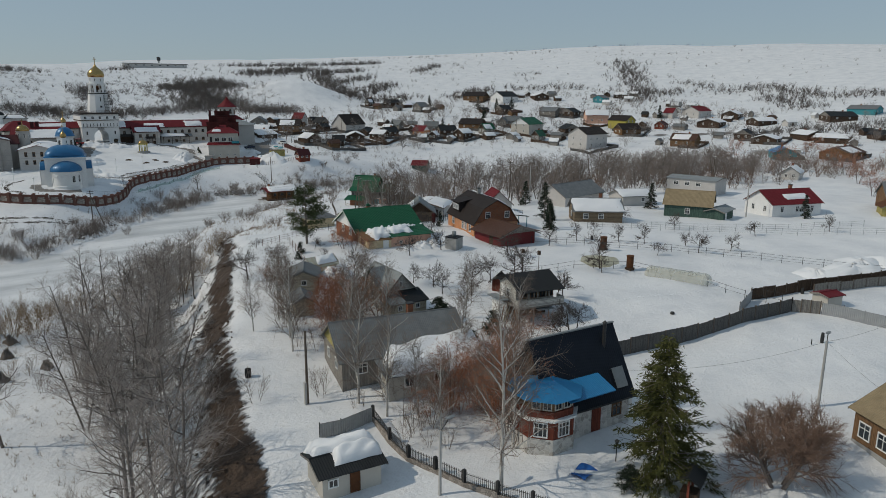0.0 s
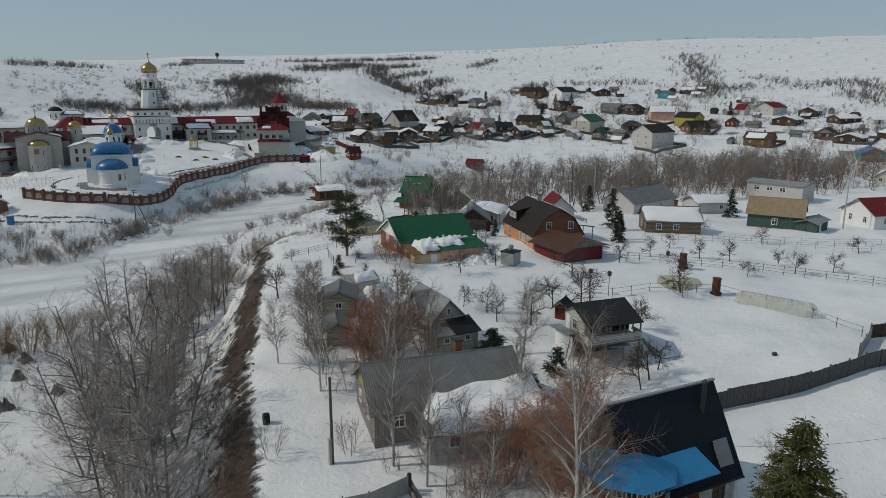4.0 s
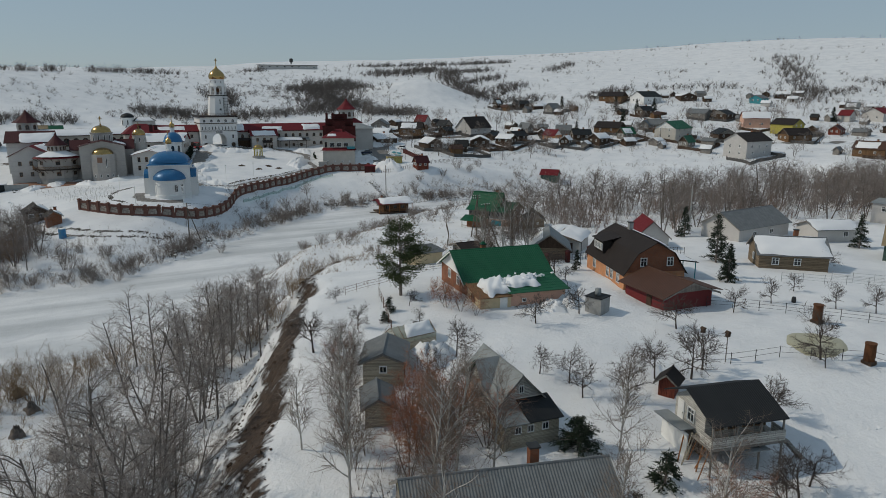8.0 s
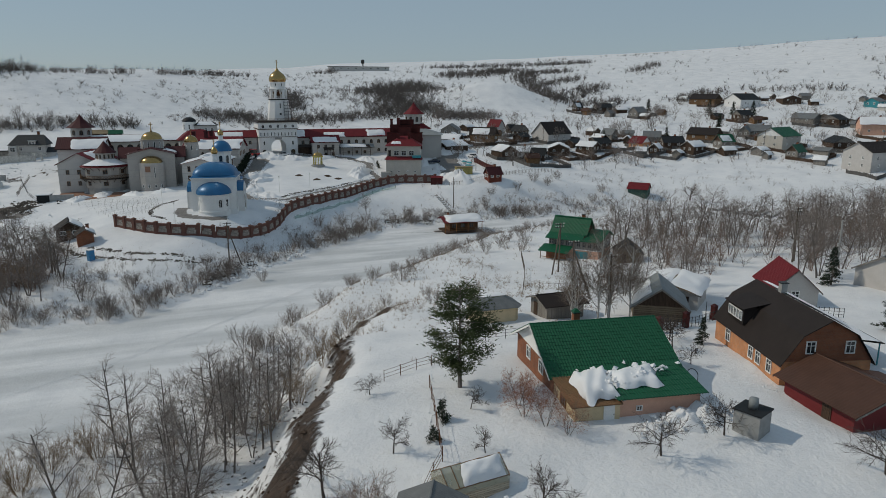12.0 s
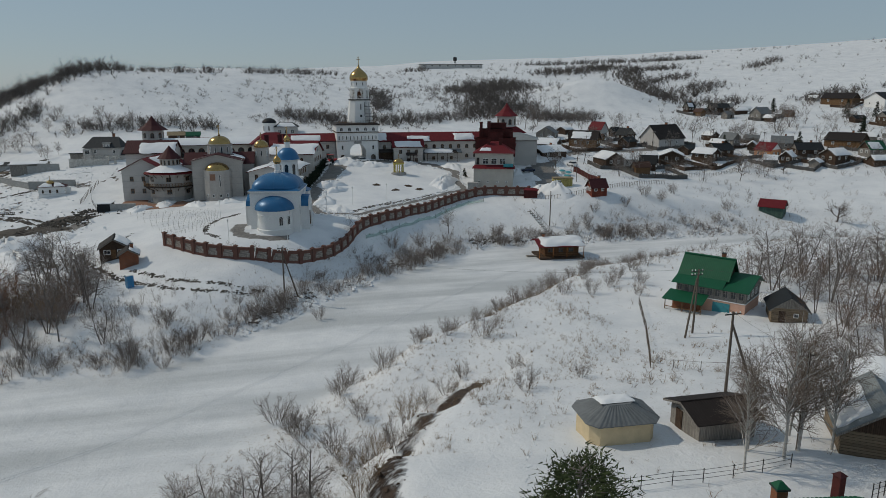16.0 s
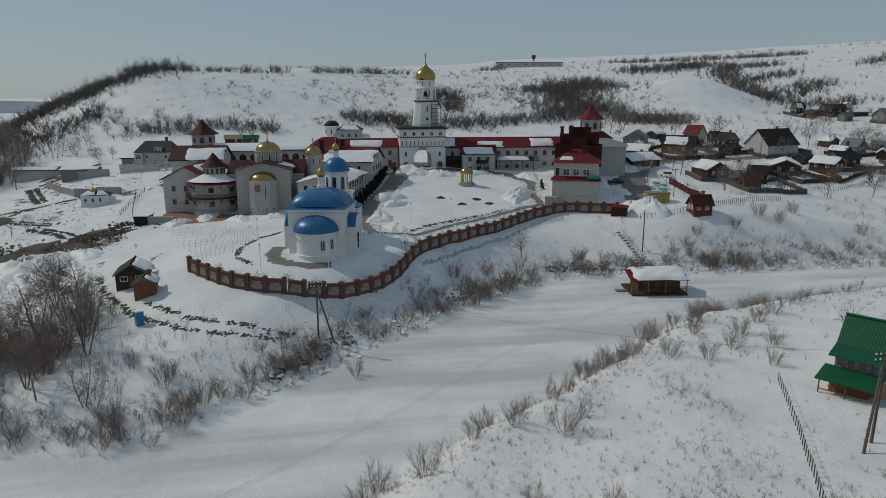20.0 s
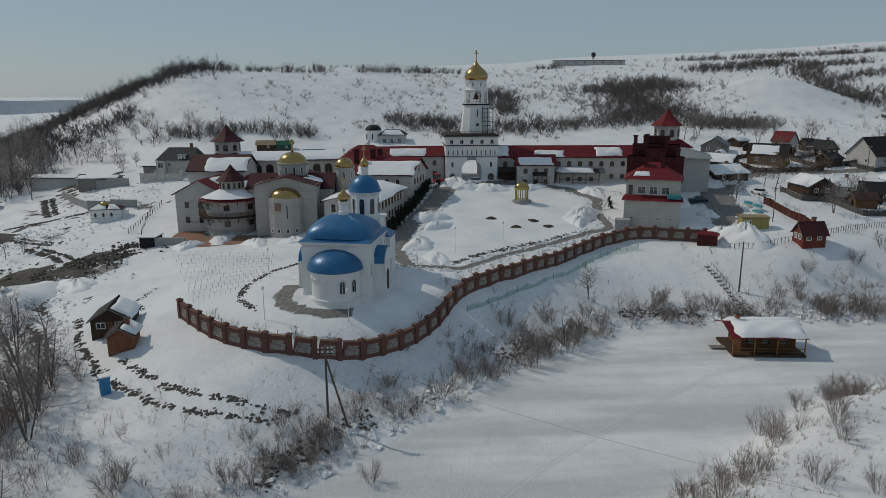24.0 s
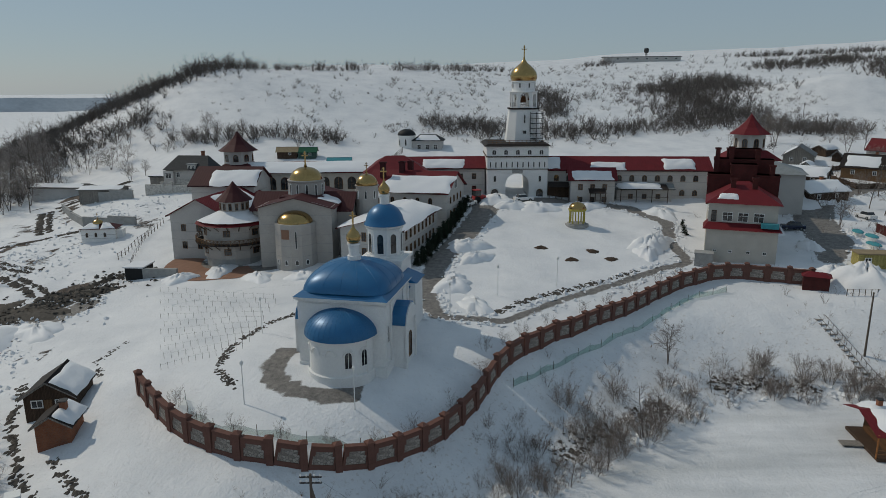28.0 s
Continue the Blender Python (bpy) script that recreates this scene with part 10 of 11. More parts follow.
# fruit trees
for _x, _y, _k in ((10.5, -63.0, 1.0), (24.0, -70.0, 1.1), (17.0, -62.2, 0.9), (13.5, -77.5, 1.2), (16.5, -79.0, 1.3), (18.8, -78.2, 1.25), (8.4, -79.4, 1.25), (6.0, -74.5, 0.9), (4.5, -72.0, 0.8), (5.5, -77.0, 0.85), (31.5, -81.5, 1.3), (30.4, -82.8, 0.8), (16.8, -86.4, 1.0), (10.2, -94.5, 1.1), (8.2, -95.2, 1.0), (12.4, -93.6, 0.9), (7.5, -117.5, 0.8), (50, -76, 0.9), (47, -73, 0.8), (53.5, -84, 0.9), (56, -80, 0.7), (60, -86, 0.8), (45, -82, 0.6), (-1.0, -66.0, 1.0), (-5.5, -69.0, 0.9), (33.5, -47.2, 0.6), (26.0, -45.8, 0.9), (27.5, -43.5, 0.8), (23.0, -46.5, 0.8), (34.0, -69.0, 0.8), (42, -68, 0.8), (49, -66, 0.7), (24.6, -50.0, 0.6), (-12.5, -58.0, 1.2), (-7.0, -55.5, 0.7), (68, -70, 0.8), (76, -82, 0.8), (-1.0, -58.2, 0.5), (0.6, -52.0, 0.55), (-6.0, -46.0, 0.5), (64, -60, 0.9), (93, -88, 0.9)):
    plant("fruit%d" % (int(abs(_x + _y)) % 3), _x, _y, _k)
# the creek wood east of the brick house
for _i in range(150):
    _u, _v = _rnd.random(), _rnd.random()
    _x, _y = 60 + 125 * _u, 26 - 52 * _v - 0.18 * (60 + 125 * _u - 60)
    if min(math.dist((_x, _y), q) for q in ((79, -34), (90, -43), (121, -42), (55, -33), (174, -43))) < 9:
        continue
    plant("grey%d" % (_i % 3), _x, _y, _rnd.uniform(0.65, 1.2), group="creek wood")
for _x, _y in ((55.5, -8.0), (59.0, -5.0), (63.0, -9.0), (57.0, -13.0), (66.0, -3.0), (61.0, 2.0), (64.0, 8.0), (61, 14), (57.5, 19), (66, 20), (34.5, -29.0), (37.0, -23.0), (46, -26), (50.0, -20.0), (45.0, -21.0)):
    plant("grey%d" % (int(_x) % 3), _x, _y, 0.75)
for _x, _y, _k in ((205, -25, 1.1), (212, -38, 1.0), (225, -55, 1.1), (196, -50, 1.0), (150, -75, 0.9), (160, -90, 0.9), (240, -20, 1.0), (190, -12, 0.9), (175, -62, 0.9), (236, 10, 0.9)):
    plant("red%d" % (int(_x) % 3), _x, _y, _k * 1.2)
# bushes on both banks
for _i in range(190):
    _t = _rnd.uniform(2.2, 9.6)
    _j = int(_t)
    (_ax, _ay, _ah), (_bx, _by, _bh) = RIVER[_j], RIVER[_j + 1]
    _f = _t - _j
    _px, _py, _h = _ax + (_bx - _ax) * _f, _ay + (_by - _ay) * _f, _ah + (_bh - _ah) * _f
    _L = math.dist((_ax, _ay), (_bx, _by))
    _nx, _ny = -(_by - _ay) / _L, (_bx - _ax) / _L
    _north = _rnd.random() < 0.68
    _d = _h + (abs(_rnd.gauss(3.5, 2.6)) + 1.0 if _north else abs(_rnd.gauss(2.5, 4)) + 0.8)
    _x, _y = _px + (_nx if _north else -_nx) * _d, _py + (_ny if _north else -_ny) * _d
    if not _north and _x < -12:
        continue
    plant(("shrub%d" if _rnd.random() < 0.6 else "whip%d") % (_i % 3), _x, _y, _rnd.uniform(0.6, 1.3), group="bushes on the creek banks")
for _x, _y, _k in ((-24.4, 23.7, 0.9), (-27.0, 20.5, 0.7), (-5.0, 35.9, 0.9), (23.0, 26.0, 1.0), (-12.4, 0.8, 1.4), (-6.7, -9.0, 1.2), (-1.8, -19.1, 1.2), (-4.0, -13.0, 1.1), (6.0, -6.0, 0.9), (9.0, -2.0, 0.8), (3.0, -10.0, 0.9), (14.0, -6.0, 0.7), (19.0, -12.0, 0.7), (12.0, -14.0, 0.9), (34.0, 26.0, 1.0), (31.0, 30.0, 1.1), (38.0, 24.0, 1.0), (43.0, 27.0, 1.1), (47.0, 32.0, 1.0), (41, 33, 0.9), (36, 36, 0.8), (52, 36, 1.0), (57, 40, 1.0), (29, 33, 0.7), (48, 26, 1.0), (44, 20, 0.8), (22.6, 68.8, 1.5), (15.7, 62.9, 1.2), (19, 66, 1.0), (25, 74, 1.1), (30, 78, 1.0), (37, 82, 0.9), (63, 84, 1.0), (70, 88, 1.0), (80, 90, 1.1), (88, 94, 1.3), (92, 92, 1.3), (98, 96, 1.2), (75, 80, 1.0), (104, 84, 1.2), (110, 88, 1.3), (118, 70, 1.0), (126, 64, 1.0), (86, 80, 1.0), (-17, -20, 1.2), (-21, -14, 1.0)):
    plant("shrub%d" % (int(abs(_x)) % 3), _x, _y, _k)
for _x, _y, _k in ((29.8, 84.6, 0.72), (22.4, 69.6, 0.62), (19.4, 67.4, 0.5), (24.6, 72.6, 0.5), (17.0, 63.6, 0.45), (34.0, 80.0, 0.45), (12.6, 60.4, 0.4), (-44, 36.5, 0.6), (-41.5, 43.5, 0.7)):
    plant("grey%d" % (int(abs(_x)) % 2), _x, _y, _k)
# trees on the west meadow by the track
for _x, _y, _k, _q in ((-36.0, 27.7, 0.55, "grey1"), (-42.2, 30.1, 0.6, "grey0"), (-44.5, 33.0, 0.7, "grey2"), (-47.0, 29.5, 0.7, "grey1"), (-40.5, 42.0, 0.75, "grey2"), (-42.5, 46.0, 0.8, "grey0"), (-44.0, 50.5, 0.8, "grey2"), (-46.5, 44.0, 0.8, "grey1"), (-50.0, 50.0, 0.8, "grey2"), (-48.5, 56.5, 0.8, "grey0"), (-52.0, 62.0, 0.8, "grey2"), (-54.0, 38.0, 0.8, "grey1"), (-58.0, 44.0, 0.9, "grey2"), (-57.0, 54.0, 0.8, "grey0"), (-62.0, 36.0, 0.9, "red0"), (-66.0, 40.0, 0.9, "red1"), (-52.0, 33.0, 0.7, "tan0"), (-56.0, 31.0, 0.8, "tan1"), (-60.0, 48.0, 0.8, "red2"), (-49.0, 40.0, 1.0, "tan2"), (-45.0, 38.0, 0.9, "tan0"), (-70.0, 52.0, 0.8, "grey1"), (-74.0, 44.0, 0.9, "grey2"), (-50, 66, 0.6, "grey0"), (-46.5, 60, 0.5, "shrub1"), (-40, 38, 0.8, "shrub0"), (-33, 36, 0.8, "shrub2"), (-28, 34, 0.8, "shrub1"), (-22, 32, 0.7, "shrub0"), (-30, 40, 0.7, "whip0"), (-25, 37, 0.8, "whip1"), (-20, 36, 0.8, "whip2"), (-36, 33, 0.9, "whip1"), (-33, 30, 0.8, "whip0"), (-16, 35, 0.9, "shrub2"), (-13, 38, 0.8, "whip1"), (-61.0, 41.0, 1.0, "red1"), (-64.0, 46.0, 1.0, "red0"), (-57.0, 36.5, 0.9, "red2"), (-68.0, 35.0, 1.0, "red1"), (-71.0, 41.0, 1.0, "red2"), (-54.5, 42.0, 0.9, "red0")):
    plant(_q, _x, _y, _k * 1.25)
# young trees inside the wall and in the village
for _x, _y in ((-27.0, 63.5), (-23.5, 60.0), (-19.5, 58.0), (-15.0, 57.0), (-10.5, 57.0), (-6.5, 58.6), (-3.0, 61.6), (1.0, 66.0), (4.6, 72.6), (10.0, 82.0), (14.0, 86.0), (19.5, 91.0), (24.0, 95.0), (29.0, 99.6), (34.0, 104.0), (38.0, 106.5), (5.0, 77.5), (7.5, 79.0)):
    plant("whip%d" % (int(abs(_x)) % 3), _x, _y, 1.0, group="saplings along the wall")
for _x, _y, _k in ((101, 124, 0.8), (112, 118, 0.7), (120, 114, 0.8), (135, 116, 0.9), (146, 118, 0.8), (92, 116, 0.8), (104, 146, 0.7), (90, 142, 0.9), (76, 128, 0.8), (118, 200, 0.9), (126, 205, 1.0), (96, 208, 1.1), (104, 215, 1.1), (88, 204, 1.0), (134, 196, 0.9), (150, 186, 0.8), (160, 180, 0.8), (175, 172, 0.8), (190, 165, 0.8), (212, 136, 0.8), (236, 125, 0.8), (250, 130, 0.9), (262, 150, 0.9), (226, 60, 0.8), (240, 66, 0.8), (255, 52, 0.9), (268, 40, 0.9), (300, 40, 1.0), (310, 85, 1.0), (290, 120, 1.0), (300, 150, 1.0), (330, 130, 1.0), (200, 180, 1.0), (215, 190, 1.0), (240, 175, 1.0), (245, 190, 1.0), (180, 200, 0.9), (168, 192, 0.9)):
    plant("grey%d" % (int(_x) % 3), _x, _y, _k)
# garden trees between the village houses
_homes = [(h[0], h[1], h[2]) for h in ROW_A + ROW_B + ROW_C + ROW_D]
_m = 0
for _i in range(400):
    _hx, _hy, _hl = _rnd.choice(_homes)
    _a, _d = _rnd.uniform(0, 6.283), _rnd.uniform(6, 18)
    _x, _y = _hx + _d * math.cos(_a), _hy + _d * math.sin(_a)
    if min(math.dist((_x, _y), q[:2]) - q[2] * 0.7 for q in _homes) < 0.5 or (_x < 190 and _y < 118):
        continue
    plant(("grey%d" if _rnd.random() < 0.6 else "fruit%d") % (_i % 3), _x, _y, _rnd.uniform(0.5, 0.9) * (1 if _i % 3 else 1.1), group="garden trees of the village")
    _m += 1
    if _m >= 85:
        break
# tall trees at the foot of the west slope
for _x, _y, _k in ((-105, 171, 1.0), (-123, 194, 1.1), (-126, 190, 1.2), (-117, 187, 1.1), (-112, 192, 1.0), (-120, 199, 1.2), (-128, 204, 1.2), (-110, 180, 0.9), (-114, 177, 1.0), (-130, 196, 1.2), (-119, 181, 1.1), (-124, 184, 1.2), (-108, 186, 0.9), (-131, 220, 1.1), (-126, 212, 1.0), (-122, 207, 1.0), (-115, 200, 0.9)):
    plant("alder%d" % (int(abs(_x)) % 4), _x, _y, _k)
for _x, _y, _k in ((-99, 208, 0.7), (-85, 185, 0.6), (-98, 202, 0.7), (-79, 212, 0.7), (-93, 229, 0.5), (-100, 220, 0.6), (-92, 217, 0.6), (-85, 216, 0.7), (-74, 219, 0.7), (-95, 206, 0.6), (-88, 190, 0.5), (-82, 188, 0.5), (-70, 214, 0.6), (-62, 214, 0.6), (-81, 113, 0.6), (-79, 116, 0.5), (-104, 205, 0.6), (-44, 54, 0.7), (-46, 58, 0.7), (-42, 47, 0.6), (-55, 69, 0.6), (-48, 61, 0.6)):
    plant("grey%d" % (int(abs(_x)) % 3), _x, _y, _k)
# ---------------------------------------------------------------- hillside scrub, dry grass and far woods
def unit(v):
    return v / np.maximum(np.linalg.norm(v, axis=-1, keepdims=True), 1e-9)


def joined(name, v, f, material, label, category, smooth_=False):
    me = bpy.data.meshes.new(name)
    me.from_pydata(v.tolist(), [], f.tolist())
    me.materials.append(material)
    if smooth_:
        me.polygons.foreach_set("use_smooth", [True] * len(me.polygons))
    return tagged(new(name, me), label, category, kind="stuff")


def thicket(name, spots, label, material, stems, twigs, lean_, seed, width):
    """Bushes of curved stems with forked side twigs, all in one mesh: (x, y, height)."""
    rnd = np.random.RandomState(seed)
    x, y, h = (np.array(c, float) for c in zip(*spots))
    n = len(x)
    wild = lambda *k: rnd.normal(0, 1, (*k, 3))
    a, q = rnd.uniform(0, 2 * np.pi, (n, stems)), np.sqrt(rnd.uniform(0, 1, (n, stems)))
    out = np.stack([np.cos(a), np.sin(a), 0 * a], -1)
    d0 = unit(out * (lean_ * q)[..., None] + np.array([0, 0, 1.0]) + 0.08 * wild(n, stems))
    d1 = unit(d0 + 0.18 * out + 0.16 * wild(n, stems))
    L = (h[:, None] * rnd.uniform(0.62, 1.05, (n, stems)) * (1 - 0.25 * q))[..., None]
    base = np.stack([x, y, relief(x, y) - 0.12], -1)[:, None] + out * (0.1 * h[:, None] * q * lean_)[..., None]
    mid = base + d0 * L * 0.5
    tip = mid + d1 * L * 0.5
    w = (width * h)[:, None, None] * unit(np.cross(d0, wild(n, stems)))
    stem = np.stack([base - w, base + w, mid + 0.7 * w, mid - 0.7 * w, tip], 2).reshape(-1, 5, 3)
    t = rnd.uniform(0.22, 0.97, (n, stems, twigs))[..., None]
    b_, m_, e_ = base[:, :, None], mid[:, :, None], tip[:, :, None]
    p = np.where(t < 0.5, b_ + (m_ - b_) * t * 2, m_ + (e_ - m_) * (t * 2 - 1))
    d2 = unit(0.75 * d1[:, :, None] + 0.62 * wild(n, stems, twigs) + np.array([0, 0, 0.2]))
    r = L[:, :, None] * rnd.uniform(0.2, 0.42, t.shape) * (1.15 - 0.55 * t)
    w2 = 0.55 * (width * h)[:, None, None, None] * unit(np.cross(d2, wild(n, stems, twigs)))
    e2 = p + d2 * r
    d3 = unit(0.7 * d2 + 0.6 * wild(n, stems, twigs))
    p3 = p + d2 * r * 0.45
    side = np.concatenate([np.stack([p - w2, p + w2, e2], 3).reshape(-1, 3, 3), np.stack([p3 - 0.7 * w2, p3 + 0.7 * w2, p3 + d3 * r * 0.6], 3).reshape(-1, 3, 3)])
    i, j = np.arange(len(stem))[:, None] * 5, np.arange(len(side))[:, None] * 3 + len(stem) * 5
    f = np.concatenate([i + [0, 1, 2], i + [0, 2, 3], i + [3, 2, 4], j + [0, 1, 2]])
    return joined(name, np.concatenate([stem.reshape(-1, 3), side.reshape(-1, 3)]), f, material, label, "vegetation")


def chunks(name, spots, label, category, material, seed, flat=0.6, sink=0.25):
    """Loose lumps, each a crooked eight-sided block, in one mesh: (x, y, radius), and a height where they lie on a roof."""
    rnd = np.random.RandomState(seed)
    x, y, r = (np.array(c, float) for c in list(zip(*spots))[:3])
    z = np.array([q[3] for q in spots]) if len(spots[0]) > 3 else relief(x, y)
    n = len(x)
    a = rnd.uniform(0, 2 * np.pi, n)
    ax = np.array([(1, 0, 0), (0, 1, 0), (-1, 0, 0), (0, -1, 0), (0, 0, 1), (0, 0, -1)], float) * [1, 1, flat]
    v = ax[None] * (r[:, None, None] * rnd.uniform(0.55, 1.25, (n, 6, 1))) + rnd.normal(0, 0.14, (n, 6, 3)) * r[:, None, None]
    c, s = np.cos(a)[:, None], np.sin(a)[:, None]
    v = np.stack([v[..., 0] * c - v[..., 1] * s, v[..., 0] * s + v[..., 1] * c, v[..., 2]], -1) + np.stack([x, y, z + r * flat * sink], -1)[:, None]
    tri = np.array([(0, 1, 4), (1, 2, 4), (2, 3, 4), (3, 0, 4), (1, 0, 5), (2, 1, 5), (3, 2, 5), (0, 3, 5)])
    f = (np.arange(n)[:, None, None] * 6 + tri).reshape(-1, 3)
    return joined(name, v.reshape(-1, 3), f, material, label, category)


def tufts(name, spots, label, material, blades, spread_, seed, width=0.05):
    """Little sprays of thin dry blades in one mesh: (x, y, height)."""
    return thicket(name, spots, label, material, blades, 1, spread_, seed, width)


def scatter(n, inside, seed, box):
    """Random places where the share inside(x, y) is kept."""
    rnd = np.random.RandomState(seed)
    out = []
    while len(out) < n:
        x, y = rnd.uniform(box[0], box[1], 4000), rnd.uniform(box[2], box[3], 4000)
        keep = rnd.uniform(0, 1, 4000) < inside(x, y)
        out += list(zip(x[keep], y[keep]))
    return out[:n]


def blot(x, y, cx, cy, rx, ry):
    return np.exp(-(((x - cx) / rx) ** 2 + ((y - cy) / ry) ** 2))


_rs = np.random.RandomState(3)


def belt(line, wide):
    """How near a spot lies to a line of woods."""
    return lambda x, y: np.exp(-(along(line, x, y)[0] / wide) ** 2)


def some(n, low, high, power=2.0):
    return low + (high - low) * _rs.uniform(0, 1, n) ** power


def sized(spots, low, high, power=2.0):
    return [(x, y, h) for (x, y), h in zip(spots, some(len(spots), low, high, power))]


def off_ice(x, y):
    """Distance beyond the creek's edge, and whether the spot lies on the north bank."""
    d, run, side = along(RIVER, x, y)
    return d - np.interp(run, range(len(RIVER)), [r[2] for r in RIVER]), side < 0


HILL = scatter(2300, lambda x, y: smooth(200, 235, y - 0.1 * np.abs(x)) * (0.12 + 0.88 * (ripple(x, y, 11, 3) > 0.05)) * (0.5 + 0.5 * smooth(-60, 60, x)) * (0.2 + 0.8 * smooth(420, 250, y)), 5, (-150, 150, 200, 430))
thicket("hillside_scrub", sized(HILL, 0.7, 3.4, 1.7), "scattered leafless scrub on the snowy hillside", FARSCRUB, 9, 6, 1.0, 1, 0.016)
HILLFOOT = [belt([(10, 234), (37, 231), (62, 234), (89, 242), (112, 262)], 8), belt([(98, 263), (112, 300), (133, 345)], 15), belt([(117, 235), (132, 235)], 9), belt([(40, 262), (42, 292)], 7), belt([(-80, 215), (-60, 214), (-35, 214)], 5), belt([(-104, 234), (-120, 222), (-150, 245)], 8), belt([(-4, 240), (12, 240)], 5), belt([(95, 312), (110, 325)], 9)]
WOODS = scatter(2300, lambda x, y: np.clip(0.9 * sum(f(x, y) for f in HILLFOOT), 0, 1), 6, (-160, 160, 200, 370))
thicket("hill_woods", sized(WOODS, 2.5, 6.5, 1.3), "dense bare thickets in the hillside gullies", FARWOOD, 8, 10, 0.7, 2, 0.012)
RIDGES = [belt([(-150, 250), (-128, 262), (-104, 272), (-87, 282)], 9), belt([(-150, 240), (-135, 225)], 14), belt([(-160, 262), (-140, 270), (-118, 280)], 9), belt([(-87, 284), (-54, 306), (-36, 318)], 3), belt([(-20, 324), (7, 348)], 3), belt([(7, 350), (30, 368)], 3), belt([(90, 432), (100, 434)], 6), belt([(186, 400), (207, 402), (241, 420)], 13), belt([(242, 388), (227, 353), (217, 316), (213, 293), (209, 273)], 9), belt([(255, 397), (283, 396)], 6), belt([(234, 339), (250, 345), (270, 357)], 6), belt([(230, 295), (260, 316)], 8), belt([(223, 266), (240, 268)], 8), belt([(330, 440), (280, 450), (200, 470)], 6), belt([(362, 380), (327, 363)], 5), belt([(276, 250), (313, 258)], 6)]
CREST = scatter(3600, lambda x, y: np.clip(0.9 * sum(f(x, y) for f in RIDGES), 0, 1), 7, (-175, 380, 210, 480))
thicket("crest_woods", sized(CREST, 2.0, 6.0, 1.4), "dark belts of trees along the hill crest", FARWOOD, 7, 8, 0.6, 3, 0.016)
FOOT = scatter(150, lambda x, y: np.clip(blot(x, y, -121, 194, 10, 13) + 0.6 * blot(x, y, -136, 214, 10, 14), 0, 1), 44, (-160, -100, 165, 245))
thicket("foot_wood", sized(FOOT, 4.0, 10.0, 1.1), "tall bare trees at the foot of the west slope", FARWOOD, 6, 16, 0.4, 45, 0.006)
RIDGEWOOD = scatter(320, lambda x, y: np.clip(belt([(-158, 246), (-128, 263), (-104, 274), (-88, 283)], 7)(x, y), 0, 1), 46, (-175, -78, 225, 300))
thicket("ridge_wood", sized(RIDGEWOOD, 3.0, 8.5, 1.6), "dark wood along the west ridge", FARWOOD, 6, 13, 0.5, 47, 0.010)
FARBELTS = [belt([(335, 248), (360, 230), (372, 213)], 6), belt([(483, 260), (435, 214), (403, 182), (368, 156)], 12), belt([(441, 171), (442, 153)], 5), belt([(434, 130), (454, 109), (443, 78), (439, 55), (454, 41)], 10), belt([(420, 82), (400, 60)], 12), belt([(396, 160), (420, 150)], 6), belt([(300, 30), (340, 0), (400, -30)], 10)]
GULLY = scatter(1300, lambda x, y: np.clip(0.9 * sum(f(x, y) for f in FARBELTS), 0, 1), 9, (280, 520, -60, 300))
thicket("gully_woods", sized(GULLY, 2.5, 6.5, 1.2), "bare trees filling the far gully", FARWOOD, 6, 7, 0.6, 5, 0.018)
RIGHT = scatter(1500, lambda x, y: np.clip((0.1 + 0.9 * (ripple(x, y, 22, 8) > 0.5)) * smooth(150, 260, x + 0.5 * y - 120) * (0.35 + 0.65 * smooth(520, 300, x)), 0, 1), 8, (150, 640, -60, 500))
thicket("far_scrub", sized(RIGHT, 0.8, 4.2), "scrub and hedgerows on the far slopes", FARSCRUB, 7, 5, 0.9, 4, 0.02)
YARDS = scatter(1500, lambda x, y: (0.15 + 0.85 * (ripple(x, y, 9, 4) > 0.2)) * smooth(118, 130, y + 0.25 * (x - 90)) * smooth(330, 230, y + 0.3 * x - 60), 14, (80, 380, 0, 240))
thicket("garden_scrub", sized(YARDS, 1.0, 6.0, 1.6), "bare bushes and saplings in the village gardens", TWIG, 7, 8, 0.6, 15, 0.009)
GRASS = scatter(12000, lambda x, y: cover(x, y)[1] * 0.8 * (land(x, y) > 0.3) * np.where((along(RIVER, x, y)[2] < 0) & (along(RIVER, x, y)[0] > 19), 0.25, 1.0), 10, (-60, 130, -120, 100))
tufts("dry_grass", sized(GRASS, 0.2, 1.1, 2.2), "dry stalks poking through the snow", TWIGTAN, 7, 0.6, 6, 0.017)


STALKS = scatter(1200, lambda x, y: np.clip(blot(x, y, 16, -10, 24, 14) + 0.8 * blot(x, y, 34, 14, 16, 12) + 0.5 * blot(x, y, 4, -24, 8, 10), 0, 1) * (land(x, y) > 0.4) * (0.1 + 0.9 * (ripple(x, y, 3.5, 8) > 0.3)), 42, (-14, 56, -42, 40))
thicket("bank_stalks", sized(STALKS, 0.3, 1.5, 1.8), "dry weeds and seedlings on the garden bank", TWIGTAN, 8, 2, 0.6, 43, 0.010)


def shore(x, y):
    d, north = off_ice(x, y)
    return (0.2 + 0.8 * (ripple(x, y, 5, 3) > 0.0)) * np.exp(-((d - 4.6) / 4.0) ** 2) * north * (d > 0.4) * (0.35 + 0.65 * smooth(-22, -8, x))


